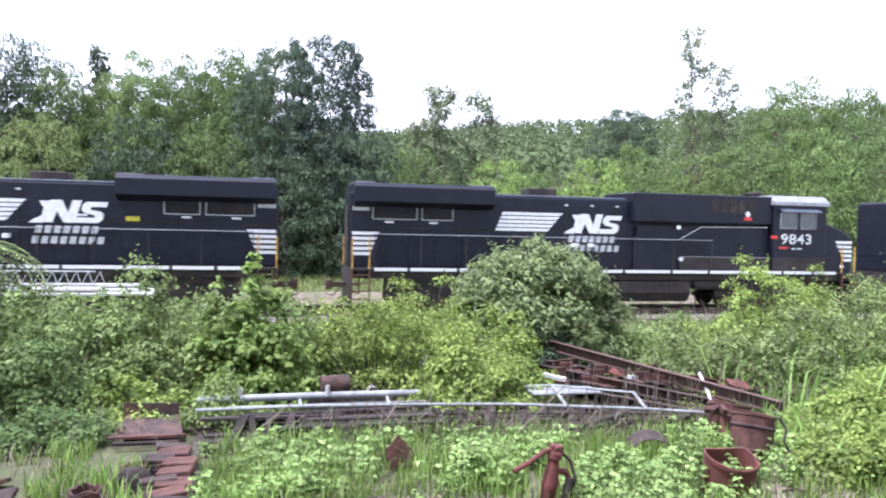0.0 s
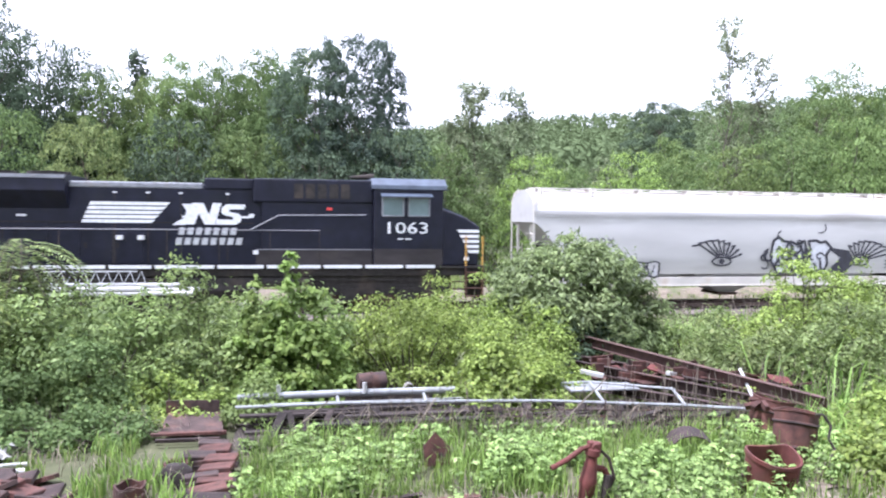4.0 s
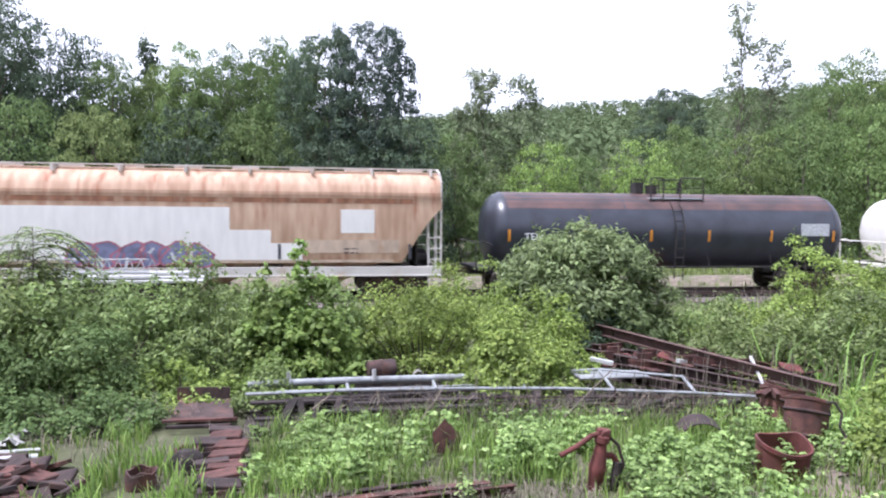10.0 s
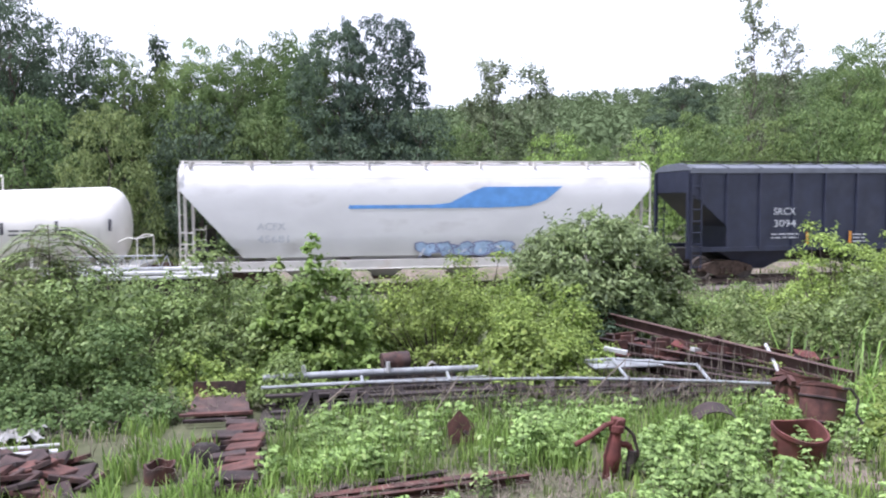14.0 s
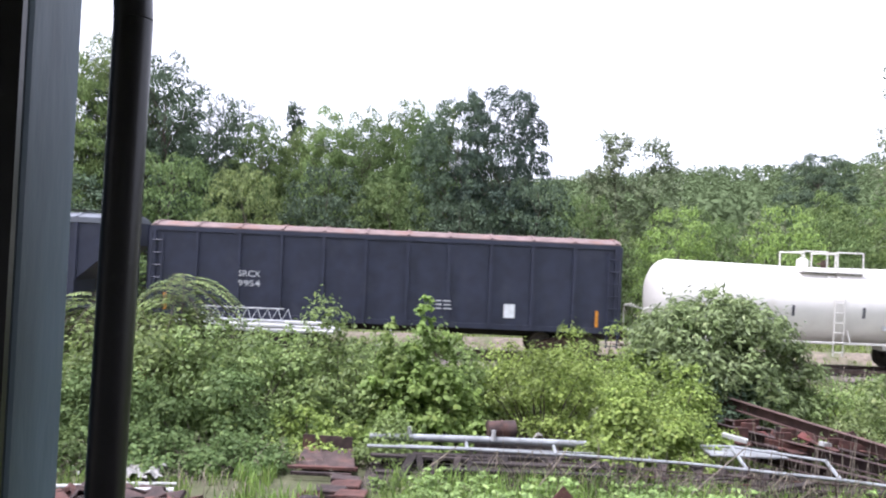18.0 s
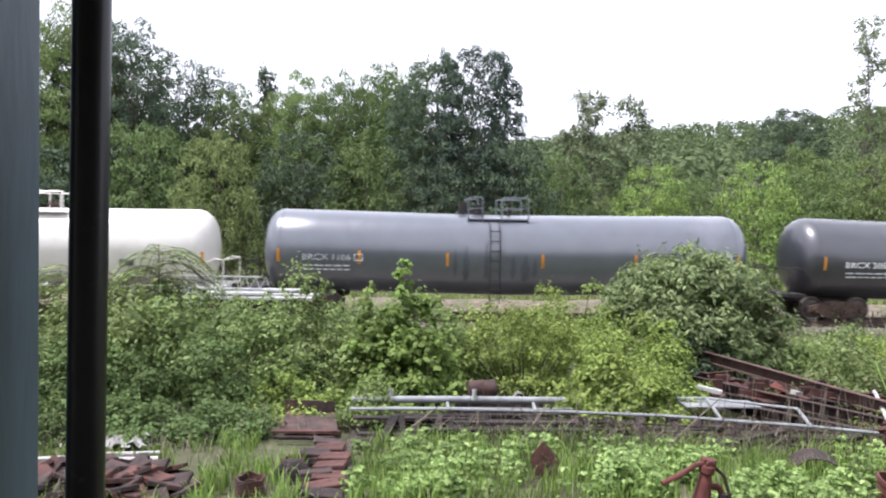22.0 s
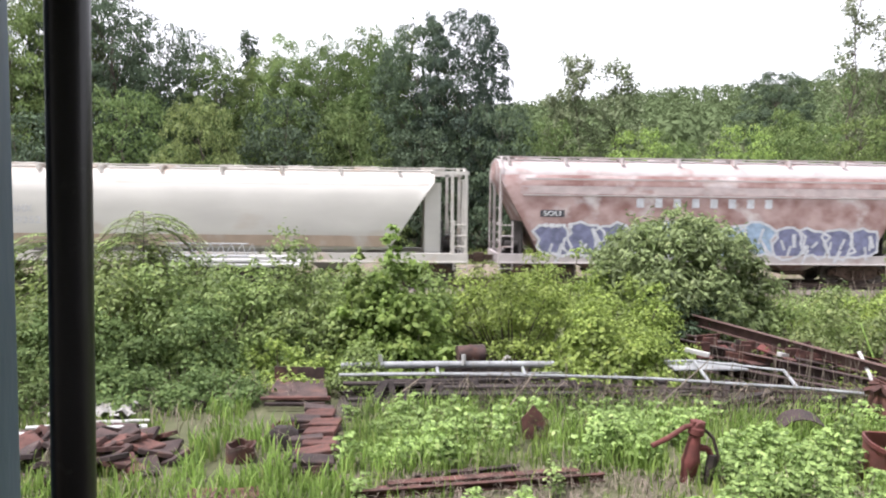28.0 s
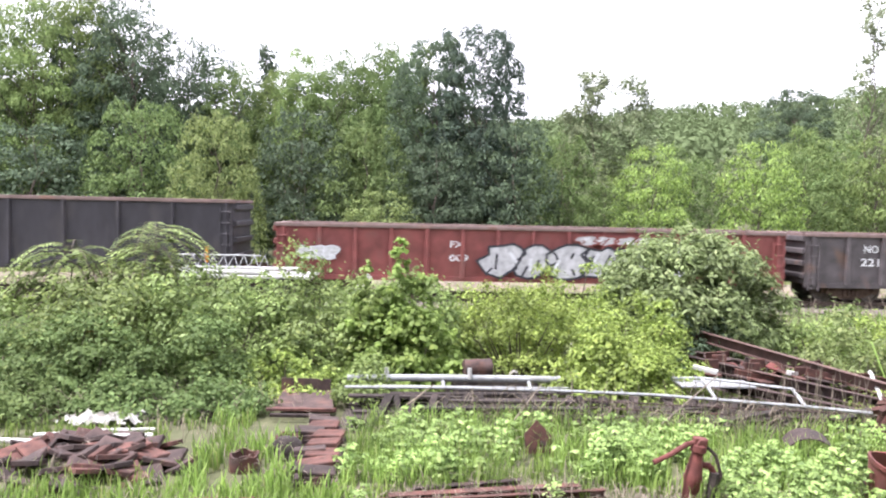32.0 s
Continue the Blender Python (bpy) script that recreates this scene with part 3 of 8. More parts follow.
# ---- covered hopper with rounded sides ----
def covered_hopper(label, X, L, top, body, frame_paint, slope_top=3.25, slope_in=1.5, bottom=1.25, sill=(0.82, 1.12), inset=0.05,
                   roof=None, bays=4, hatches=10, curve=True, roof_band=False, name="covered_hopper", straight=False):
    e = thing(name, label, "freight car", "cars of the freight train")
    W = 1.55
    ey = top - 0.95 if not straight else top - 0.35
    if straight:
        prof = [(0, top), (0.7, top - 0.06), (1.25, top - 0.2), (W - 0.04, ey), (W, ey - 0.1), (W, ey - 0.7), (W, 2.6), (W, 2.0), (W, 1.7), (1.4, bottom), (0.8, bottom - 0.1)]
    else:
        prof = [(0, top), (0.45, top - 0.02), (0.95, top - 0.13), (1.28, top - 0.34), (1.45, top - 0.62), (W - 0.03, ey), (W, ey - 0.35), (W, 2.6), (W, 2.0), (W - 0.02, 1.6), (1.42, bottom), (0.8, bottom - 0.1)]

    def ring(x, zb):
        half = [(w, max(z, zb)) for w, z in prof]
        pts = half + [(-w, z) for w, z in reversed(half[1:])]
        return [(x, w, z) for w, z in pts]

    xs = []
    n = 7
    for i in range(n + 1):
        u = i / n
        zb = slope_top + (bottom - slope_top) * (u ** 1.25 if curve else u)
        xs.append((inset + u * (slope_in - inset), zb))
    rings = [ring(inset - 0.001, slope_top)] + [ring(x, zb) for x, zb in xs[1:]]
    m = 9
    for i in range(1, m):
        rings.append(ring(slope_in + (L - 2 * slope_in) * i / m, bottom - 0.1))
    rings += [ring(L - x, zb) for x, zb in reversed(xs[1:])] + [ring(L - inset + 0.001, slope_top)]
    part("body", Geo().loft(rings), body, e, smooth=True)
    if roof:
        rp = [(-1.44, top - 0.58), (-1.29, top - 0.32), (-0.96, top - 0.105), (-0.46, top + 0.008), (0, top + 0.03), (0.46, top + 0.008), (0.96, top - 0.105), (1.29, top - 0.32), (1.44, top - 0.58)]
        rp2 = [(a, b - 0.05) for a, b in reversed(rp)]
        part("roof", Geo().slab(rp + rp2, inset - 0.01, L - inset + 0.01), roof, e, smooth=True)
    if roof_band:
        for dz in (0.0, 0.09, 0.18):
            part("stiffening_rib", Geo().box(inset + 0.04, L - inset - 0.04, -W - 0.022, -W + 0.02, top - 0.86 - dz, top - 0.83 - dz), body, e)
    for sy in (-1, 1):
        o = [(1.40, sill[1]), (1.58, sill[1]), (1.58, sill[0]), (1.60, sill[0]), (1.60, sill[0] - 0.05), (1.30, sill[0] - 0.05), (1.30, sill[0]), (1.40, sill[0])]
        part("side_sill", Geo().slab([(sy * a, b) for a, b in o], 0.02, L - 0.02), frame_paint, e, bevel=0.008)
    g = Geo().box(0.0, L, -0.3, 0.3, 0.72, 1.05)
    for xx in (0.0, L - 0.12):
        g.box(xx, xx + 0.12, -1.55, 1.55, 0.75, 1.10)
    part("centre_sill", g, frame_paint, e)
    for i in range(bays):
        cx = slope_in + 0.6 + (L - 2 * slope_in - 1.2) * (i + 0.5) / bays
        hw = (L - 2 * slope_in) / bays * 0.42
        g = Geo().loft([[(cx - hw, -1.35, bottom), (cx + hw, -1.35, bottom), (cx + hw, 1.35, bottom), (cx - hw, 1.35, bottom)],
                        [(cx - 0.35, -0.5, 0.42), (cx + 0.35, -0.5, 0.42), (cx + 0.35, 0.5, 0.42), (cx - 0.35, 0.5, 0.42)]])
        o = part("hopper_bay", g, body, e)
        part("outlet_gate", Geo().box(cx - 0.42, cx + 0.42, -0.7, 0.7, 0.32, 0.43), RUSTY, o)
    # roof walk and hatches
    g = Geo()
    for k in range(3):
        g.box(0.05, L - 0.05, -0.98 + k * 0.16, -0.86 + k * 0.16, top + 0.05, top + 0.085)
    part("roof_walk", g, frame_paint, e)
    nb = int(L / 2.1)
    for i in range(nb + 1):
        x = 0.4 + (L - 0.8) * i / nb
        part("roof_walk_bracket", Geo().box(x - 0.03, x + 0.03, -1.30, -0.5, top - 0.20, top + 0.055), frame_paint, e)
    for i in range(hatches):
        x = L * (i + 0.5) / hatches
        part("hatch", Geo().box(x - 0.45, x + 0.45, -0.35, 0.35, top - 0.02, top + 0.12), frame_paint, e, bevel=0.03)
    # end posts, ladders and rails
    for s, x in ((1, 0.06), (-1, L - 0.06)):
        for y in (-1.5, 1.5):
            g = Geo().rail([(x, y, sill[0]), (x, y, top - 0.42), (x + s * 0.05, y * 0.9, top - 0.1), (x + s * 0.1, y * 0.62, top + 0.06)], 0.034)
            part("corner_post", g, frame_paint, e)
            ladder(e, min(x, x + s * 0.47), max(x, x + s * 0.47), 0.5, 2.35, y * 1.03, frame_paint)
        for y in (-0.9, 0.9):
            part("end_post", Geo().box(x + s * 0.1 - 0.05, x + s * 0.1 + 0.05, y - 0.05, y + 0.05, 1.05, slope_top + 0.1), frame_paint, e)
        for z in (1.6, 2.2, 2.8):
            part("end_grab", Geo().tube((x, -1.5, z), (x, -0.6, z), 0.02, 6), frame_paint, e)
        part("brake_cylinder", Geo().tube((x + s * 0.35, -0.35, 1.35), (x + s * 1.0, -0.35, 1.35), 0.20, 14).box(min(x + s * 0.25, x + s * 0.9), max(x + s * 0.25, x + s * 0.9), -0.5, 0.5, 1.06, 1.16), BLACK_DULL, e)
        part("air_reservoir", Geo().tube((x + s * 0.5, 0.2, 1.45), (x + s * 0.5, 1.1, 1.45), 0.24, 14), BLACK_DULL, e)
        # dark plate added as the shade in the open end below the slope
        part("end_plate", Geo().box(min(x + s * 0.85, x + s * 0.9), max(x + s * 0.85, x + s * 0.9), -1.3, 1.3, 1.06, 2.3), BLACK_DULL, e)
        truck(e, 1.75 if s > 0 else L - 1.75)
        coupler(e, 0.0 if s > 0 else L, -s)
    return put(e, X)


CARS = []


def put(e, X):
    e.matrix_basis = pose(X, TRACK_Y, RAIL)
    CARS.append((e, X))
    return e


# ---- tank car ----
def streaks(e, R, zc, rows, material, label):
    """Drips that run down a tank's near side, pointed at both ends: place, half width, foot, top."""
    for x, w, z0, z1 in rows:
        rings = []
        for q in range(9):
            z = z0 + (z1 - z0) * q / 8
            k = w * (0.08 + 0.92 * math.sin(math.pi * (q / 8) ** 0.7)) * (1 + 0.25 * math.sin(q * 2.1 + x * 9))
            y = -math.sqrt(R * R - (z - zc) ** 2)
            rings.append([(x - k, y - 0.006, z), (x + k, y - 0.006, z), (x + k, y + 0.01, z), (x - k, y + 0.01, z)])
        part("spill_stain", Geo().loft(rings), material, e, label)


def tank_car(label, X, L, R, zc, paint, fittings, dome="platform", sag=0.0, bars=(), bar_mat=None, bar_z=(2.05, 2.5), walkway=True, top_paint=None, ladder_x=None):
    e = thing("tank_car", label, "tank car", "cars of the freight train")
    rings = []
    N = 40
    for x, k in ((0.0, 0.12), (0.04, 0.40), (0.13, 0.66), (0.28, 0.84), (0.48, 0.95), (0.70, 1.0)):
        rings.append((x, k))
    rings += [(0.7 + (L - 1.4) * i / 12, 1.0) for i in range(1, 12)] + [(L - x, k) for x, k in reversed(rings)]

    def bend(x):
        return -sag * (1 - abs(2 * x / L - 1))

    def circle(x, r):
        return [(x, r * math.sin(i * math.tau / N), zc + bend(x) + r * math.cos(i * math.tau / N)) for i in range(N)]

    part("tank_shell", Geo().loft([circle(x, R * k) for x, k in rings]), paint, e, smooth=True)
    if top_paint:
        g = Geo()
        mid = [r for r in rings if r[1] > 0.99]
        a = 0.95
        for (x0, _), (x1, _) in zip(mid, mid[1:]):
            for i in range(10):
                a0, a1 = -a + 2 * a * i / 10, -a + 2 * a * (i + 1) / 10
                g.add([(x, (R + 0.004) * math.sin(b), zc + bend(x) + (R + 0.004) * math.cos(b)) for x, b in ((x0, a0), (x0, a1), (x1, a1), (x1, a0))], [(0, 1, 2, 3)])
        part("rusted_top", g, top_paint, e, "rust-brown weathered top of the tank", smooth=True)
    for x in (0.75, L * 0.36, L * 0.64, L - 0.75):
        part("weld_band", Geo().loft([circle(x - 0.03, R + 0.006), circle(x + 0.03, R + 0.006)], caps=False), paint, e, smooth=True)
    for s, x in ((1, 0), (-1, L)):
        g = Geo().box(min(x - s * 0.55, x + s * 3.2), max(x - s * 0.55, x + s * 3.2), -0.38, 0.38, 0.72, 1.05)
        g.box(min(x - s * 0.55, x + s * 0.15), max(x - s * 0.55, x + s * 0.15), -1.45, 1.45, 0.95, 1.06)
        g.loft([[(x + s * 1.2, -1.1, 1.45), (x + s * 2.0, -1.1, 1.45), (x + s * 2.0, 1.1, 1.45), (x + s * 1.2, 1.1, 1.45)],
                [(x + s * 1.2, -0.45, 0.85), (x + s * 2.0, -0.45, 0.85), (x + s * 2.0, 0.45, 0.85), (x + s * 1.2, 0.45, 0.85)]])
        part("stub_sill", g, BLACK_DULL if paint is not TANKWHITE else TANKWHITE, e)
        g = Geo()
        for y in (-1.4, 1.4):
            g.rail([(x - s * 0.5, y, 1.0), (x - s * 0.5, y, 2.0), (x - s * 0.2, y, 2.05), (x + s * 0.1, y, 1.9)], 0.025)
        g.rail([(x - s * 0.5, -1.4, 2.0), (x - s * 0.5, 1.4, 2.0)], 0.025)
        part("end_handrail", g, fittings, e)
        truck(e, x + s * 1.6)
        coupler(e, x - s * 0.5, -s)
    if walkway:
        g = Geo().box(0.3, L - 0.3, -1.52, -1.40, 1.00, 1.07).box(0.3, L - 0.3, 1.40, 1.52, 1.00, 1.07)
        for i in range(6):
            x = 0.8 + (L - 1.6) * i / 5
            g.tube((x, -1.46, 1.05), (x, -1.25, 1.5), 0.025, 6)
        part("side_rail", g, fittings, e)
    cx = L / 2 if ladder_x is None else ladder_x
    tz = zc + R + bend(cx)
    if dome == "platform":
        part("dome", Geo().tube((cx - 0.72, -0.1, tz - 0.1), (cx - 0.72, -0.1, tz + 0.26), 0.22, 16).tube((cx - 0.72, -0.1, tz + 0.26), (cx - 0.72, -0.1, tz + 0.34), 0.22, 16, 0.12), fittings, e, smooth=True)
        part("valve", Geo().tube((cx + 0.25, 0.2, tz - 0.1), (cx + 0.25, 0.2, tz + 0.30), 0.10, 10).box(cx + 0.05, cx + 0.45, 0.05, 0.35, tz + 0.12, tz + 0.18), RUSTY, e)
        part("platform", Geo().box(cx - 1.2, cx + 1.25, -1.05, 1.05, tz - 0.20, tz - 0.15), fittings, e)
        for x0, x1 in ((cx - 1.10, cx - 0.22), (cx + 0.18, cx + 1.15)):
            for y in (-1.0, 1.0):
                part("guard_rail", Geo().rail([(x0, y, tz - 0.18), (x0, y, tz + 0.58), (x1, y, tz + 0.58), (x1, y, tz - 0.18)], 0.028), fittings, e)
            part("cross_rail", Geo().rail([(x0, -1.0, tz + 0.56), (x0, 1.0, tz + 0.56)], 0.025), fittings, e)
    else:
        part("manway", Geo().tube((cx - 0.5, 0, tz - 0.1), (cx - 0.5, 0, tz + 0.30), 0.24, 16).tube((cx - 0.5, 0, tz + 0.30), (cx - 0.5, 0, tz + 0.35), 0.27, 16), fittings, e, smooth=True)
        frame_paint = FADED if top_paint else paint
        for y in (-0.92, 0.72):
            part("platform", Geo().box(cx - 1.0, cx + 1.3, y, y + 0.20, tz - 0.22, tz - 0.17), frame_paint, e)
        for x0, x1 in ((cx - 0.95, cx - 0.42), (cx + 0.30, cx + 1.30)):
            for y in (-0.95, 0.95):
                part("guard_rail", Geo().rail([(x0, y, tz - 0.36), (x0, y, tz + 0.55), (x0 + 0.08, y, tz + 0.62), (x1 - 0.08, y, tz + 0.62), (x1, y, tz + 0.55), (x1, y, tz - 0.36)], 0.028).tube((x0, y, tz + 0.22), (x1, y, tz + 0.22), 0.018, 6), fittings if R > 1.5 and paint is not TANKGREY else paint, e)
        part("vent_box", Geo().box(cx - 1.25, cx - 0.95, -0.2, 0.3, tz - 0.1, tz + 0.45), fittings, e)
        part("vent_pipe", Geo().tube((cx + 0.7, 0, tz - 0.05), (cx + 0.7, 0, tz + 0.5), 0.05, 8), fittings, e)
    g = Geo()
    for lx in (cx - 0.16, cx + 0.20):
        g.rail([(lx, -0.85, tz - 0.25), (lx, -R * 0.83, zc + R * 0.62), (lx, -R - 0.06, zc + 0.25), (lx, -R - 0.08, zc - 0.5), (lx, -1.50, 0.55)], 0.022)
    for i in range(8):
        z = 0.7 + i * 0.36
        d = max(-1.0, min(1.0, (z - zc) / R))
        y = -max(R * math.sqrt(max(0, 1 - d * d)) + 0.08, 0) if z > zc else -R - 0.08
        g.tube((cx - 0.16, y, z), (cx + 0.20, y, z), 0.018, 6)
    part("ladder", g, fittings, e)
    for x in bars:
        a0, a1 = (bar_z[0] - zc) / R, (bar_z[1] - zc) / R
        g = Geo()
        zs = [bar_z[0] + (bar_z[1] - bar_z[0]) * i / 4 for i in range(5)]
        ring = [(-(math.sqrt(max(0.01, R * R - (z - zc) ** 2)) + 0.012), z) for z in zs]
        for (ya, za), (yb, zb) in zip(ring, ring[1:]):
            g.add([(x - 0.05, ya, za + bend(x)), (x + 0.05, ya, za + bend(x)), (x + 0.05, yb, zb + bend(x)), (x - 0.05, yb, zb + bend(x))], [(0, 1, 2, 3)])
        part("reflector_strip", g, bar_mat, e, "upright reflective strip")
    return put(e, X)


# ---- gondola ----
def gondola(label, X, L, top, bottom, paint, inner, ribs=14, rim=None, end_rib=True):
    e = thing("gondola_car", label, "gondola car", "cars of the freight train")
    W = 1.52
    for sy in (-1, 1):
        w = part("side_wall", Geo().box(0.0, L, min(sy * W, sy * (W - 0.06)), max(sy * W, sy * (W - 0.06)), bottom, top), paint, e)
        for i in range(ribs):
            x = 0.25 + (L - 0.5) * i / (ribs - 1)
            part("rib", Geo().loft([[(x - 0.09, sy * W, bottom - 0.02), (x + 0.09, sy * W, bottom - 0.02), (x + 0.07, sy * (W + 0.17), bottom - 0.02), (x - 0.07, sy * (W + 0.17), bottom - 0.02)],
                                    [(x - 0.07, sy * W, top - 0.1), (x + 0.07, sy * W, top - 0.1), (x + 0.05, sy * (W + 0.12), top - 0.1), (x - 0.05, sy * (W + 0.12), top - 0.1)]]), paint, w)
        part("top_rim", Geo().box(-0.05, L + 0.05, min(sy * (W - 0.09), sy * (W + 0.10)), max(sy * (W - 0.09), sy * (W + 0.10)), top - 0.10, top + 0.03), rim or paint, w, bevel=0.015)
        part("side_sill", Geo().box(0.0, L, min(sy * (W - 0.1), sy * (W + 0.07)), max(sy * (W - 0.1), sy * (W + 0.07)), bottom - 0.14, bottom + 0.03), paint, w)
    for x, s in ((0.0, 1), (L, -1)):
        w = part("end_wall", Geo().box(min(x, x + s * 0.06), max(x, x + s * 0.06), -W + 0.06, W - 0.06, bottom, top), paint, e)
        for k in range(4):
            z = bottom + (top - bottom) * (k + 0.6) / 4
            part("end_rib", Geo().box(min(x - s * 0.12, x), max(x - s * 0.12, x), -W + 0.06, W - 0.06, z - 0.1, z + 0.1), paint, w, bevel=0.03)
        part("end_rim", Geo().box(min(x - s * 0.1, x + s * 0.1), max(x - s * 0.1, x + s * 0.1), -W + 0.1, W - 0.1, top - 0.08, top + 0.02), rim or paint, w)
        ladder(e, min(x + s * 0.05, x + s * 0.45), max(x + s * 0.05, x + s * 0.45), 0.5, top - 0.3, -W - 0.14, paint)
        truck(e, x + s * 2.0)
        coupler(e, x, -s)
    part("floor", Geo().box(0.06, L - 0.06, -W + 0.06, W - 0.06, bottom - 0.05, bottom + 0.05), inner, e)
    part("centre_sill", Geo().box(0.0, L, -0.3, 0.3, 0.72, bottom - 0.05), BLACK_DULL, e)
    return put(e, X)


# ---- tall black car with ribbed flat sides ----
def ribbed_car(label, X, L, top, bottom, paint, roof, ribs, slope, name):
    e = thing(name, label, "freight car", "cars of the freight train")
    W = 1.53
    if slope:
        out = [(0.0, top - 0.25), (0.0, top - 1.15), (1.55, bottom + 0.9), (1.55, bottom), (L - 1.55, bottom), (L - 1.55, bottom + 0.9), (L, top - 1.15), (L, top - 0.25)]
    else:
        out = [(0.0, top - 0.25), (0.0, bottom), (L, bottom), (L, top - 0.25)]
    part("body", Geo().prism(out, -W, W), paint, e, bevel=0.02)
    rp = [(-W - 0.05, top - 0.27), (-W - 0.04, top - 0.20), (-1.2, top - 0.07), (-0.6, top), (0.6, top), (1.2, top - 0.07), (W + 0.04, top - 0.20), (W + 0.05, top - 0.27)]
    part("roof", Geo().slab(rp, -0.02, L + 0.02), roof, e)
    part("eave", Geo().box(-0.02, L + 0.02, -W - 0.075, -W + 0.02, top - 0.40, top - 0.24), roof if slope else paint, e)
    for i in range(ribs):
        x = 0.12 + (L - 0.24) * i / (ribs - 1)
        zb = bottom
        if slope and (x < 1.55 or x > L - 1.55):
            u = (x if x < 1.55 else L - x) / 1.55
            zb = top - 1.15 + (bottom + 0.9 - top + 1.15) * u
        for sy in (-1, 1):
            part("rib", Geo().box(x - 0.06, x + 0.06, min(sy * W, sy * (W + 0.085)), max(sy * W, sy * (W + 0.085)), zb, top - 0.40), paint, e)
        part("roof_rib", Geo().slab([(a * 1.01, b + 0.035) for a, b in rp[1:-1]] + [(a, b - 0.05) for a, b in reversed(rp[1:-1])], x - 0.05, x + 0.05), roof, e)
    part("side_sill", Geo().box(0.0, L, -W - 0.06, -W + 0.1, bottom - 0.08, bottom + 0.10).box(0.0, L, W - 0.1, W + 0.06, bottom - 0.08, bottom + 0.10), paint, e)
    part("centre_sill", Geo().box(0.0, L, -0.35, 0.35, 0.70, bottom), BLACK_DULL, e)
    for x, s in ((0.0, 1), (L, -1)):
        for y in (-1.45, 1.45):
            part("corner_post", Geo().box(min(x - s * 0.1, x + s * 0.02), max(x - s * 0.1, x + s * 0.02), y - 0.08, y + 0.08, 0.9, top - 0.3), paint, e)
            ladder(e, min(x + s * 0.02, x + s * 0.42), max(x + s * 0.02, x + s * 0.42), 0.5, top - 0.5, y * 1.12, paint, step=0.45)
        truck(e, x + s * 1.8)
        coupler(e, x, -s)
    if slope:
        for i in range(3):
            c = 3.2 + (L - 6.4) * i / 2
            part("hopper_bay", Geo().loft([[(c - 2.0, -1.3, bottom), (c + 2.0, -1.3, bottom), (c + 2.0, 1.3, bottom), (c - 2.0, 1.3, bottom)],
                                          [(c - 0.4, -0.8, 0.4), (c + 0.4, -0.8, 0.4), (c + 0.4, 0.8, 0.4), (c - 0.4, 0.8, 0.4)]]), paint, e)
        g = Geo().box(0, L, -1.02, -0.7, top + 0.05, top + 0.09)
        part("roof_walk", g, BLACK_DULL, e)
    return put(e, X)


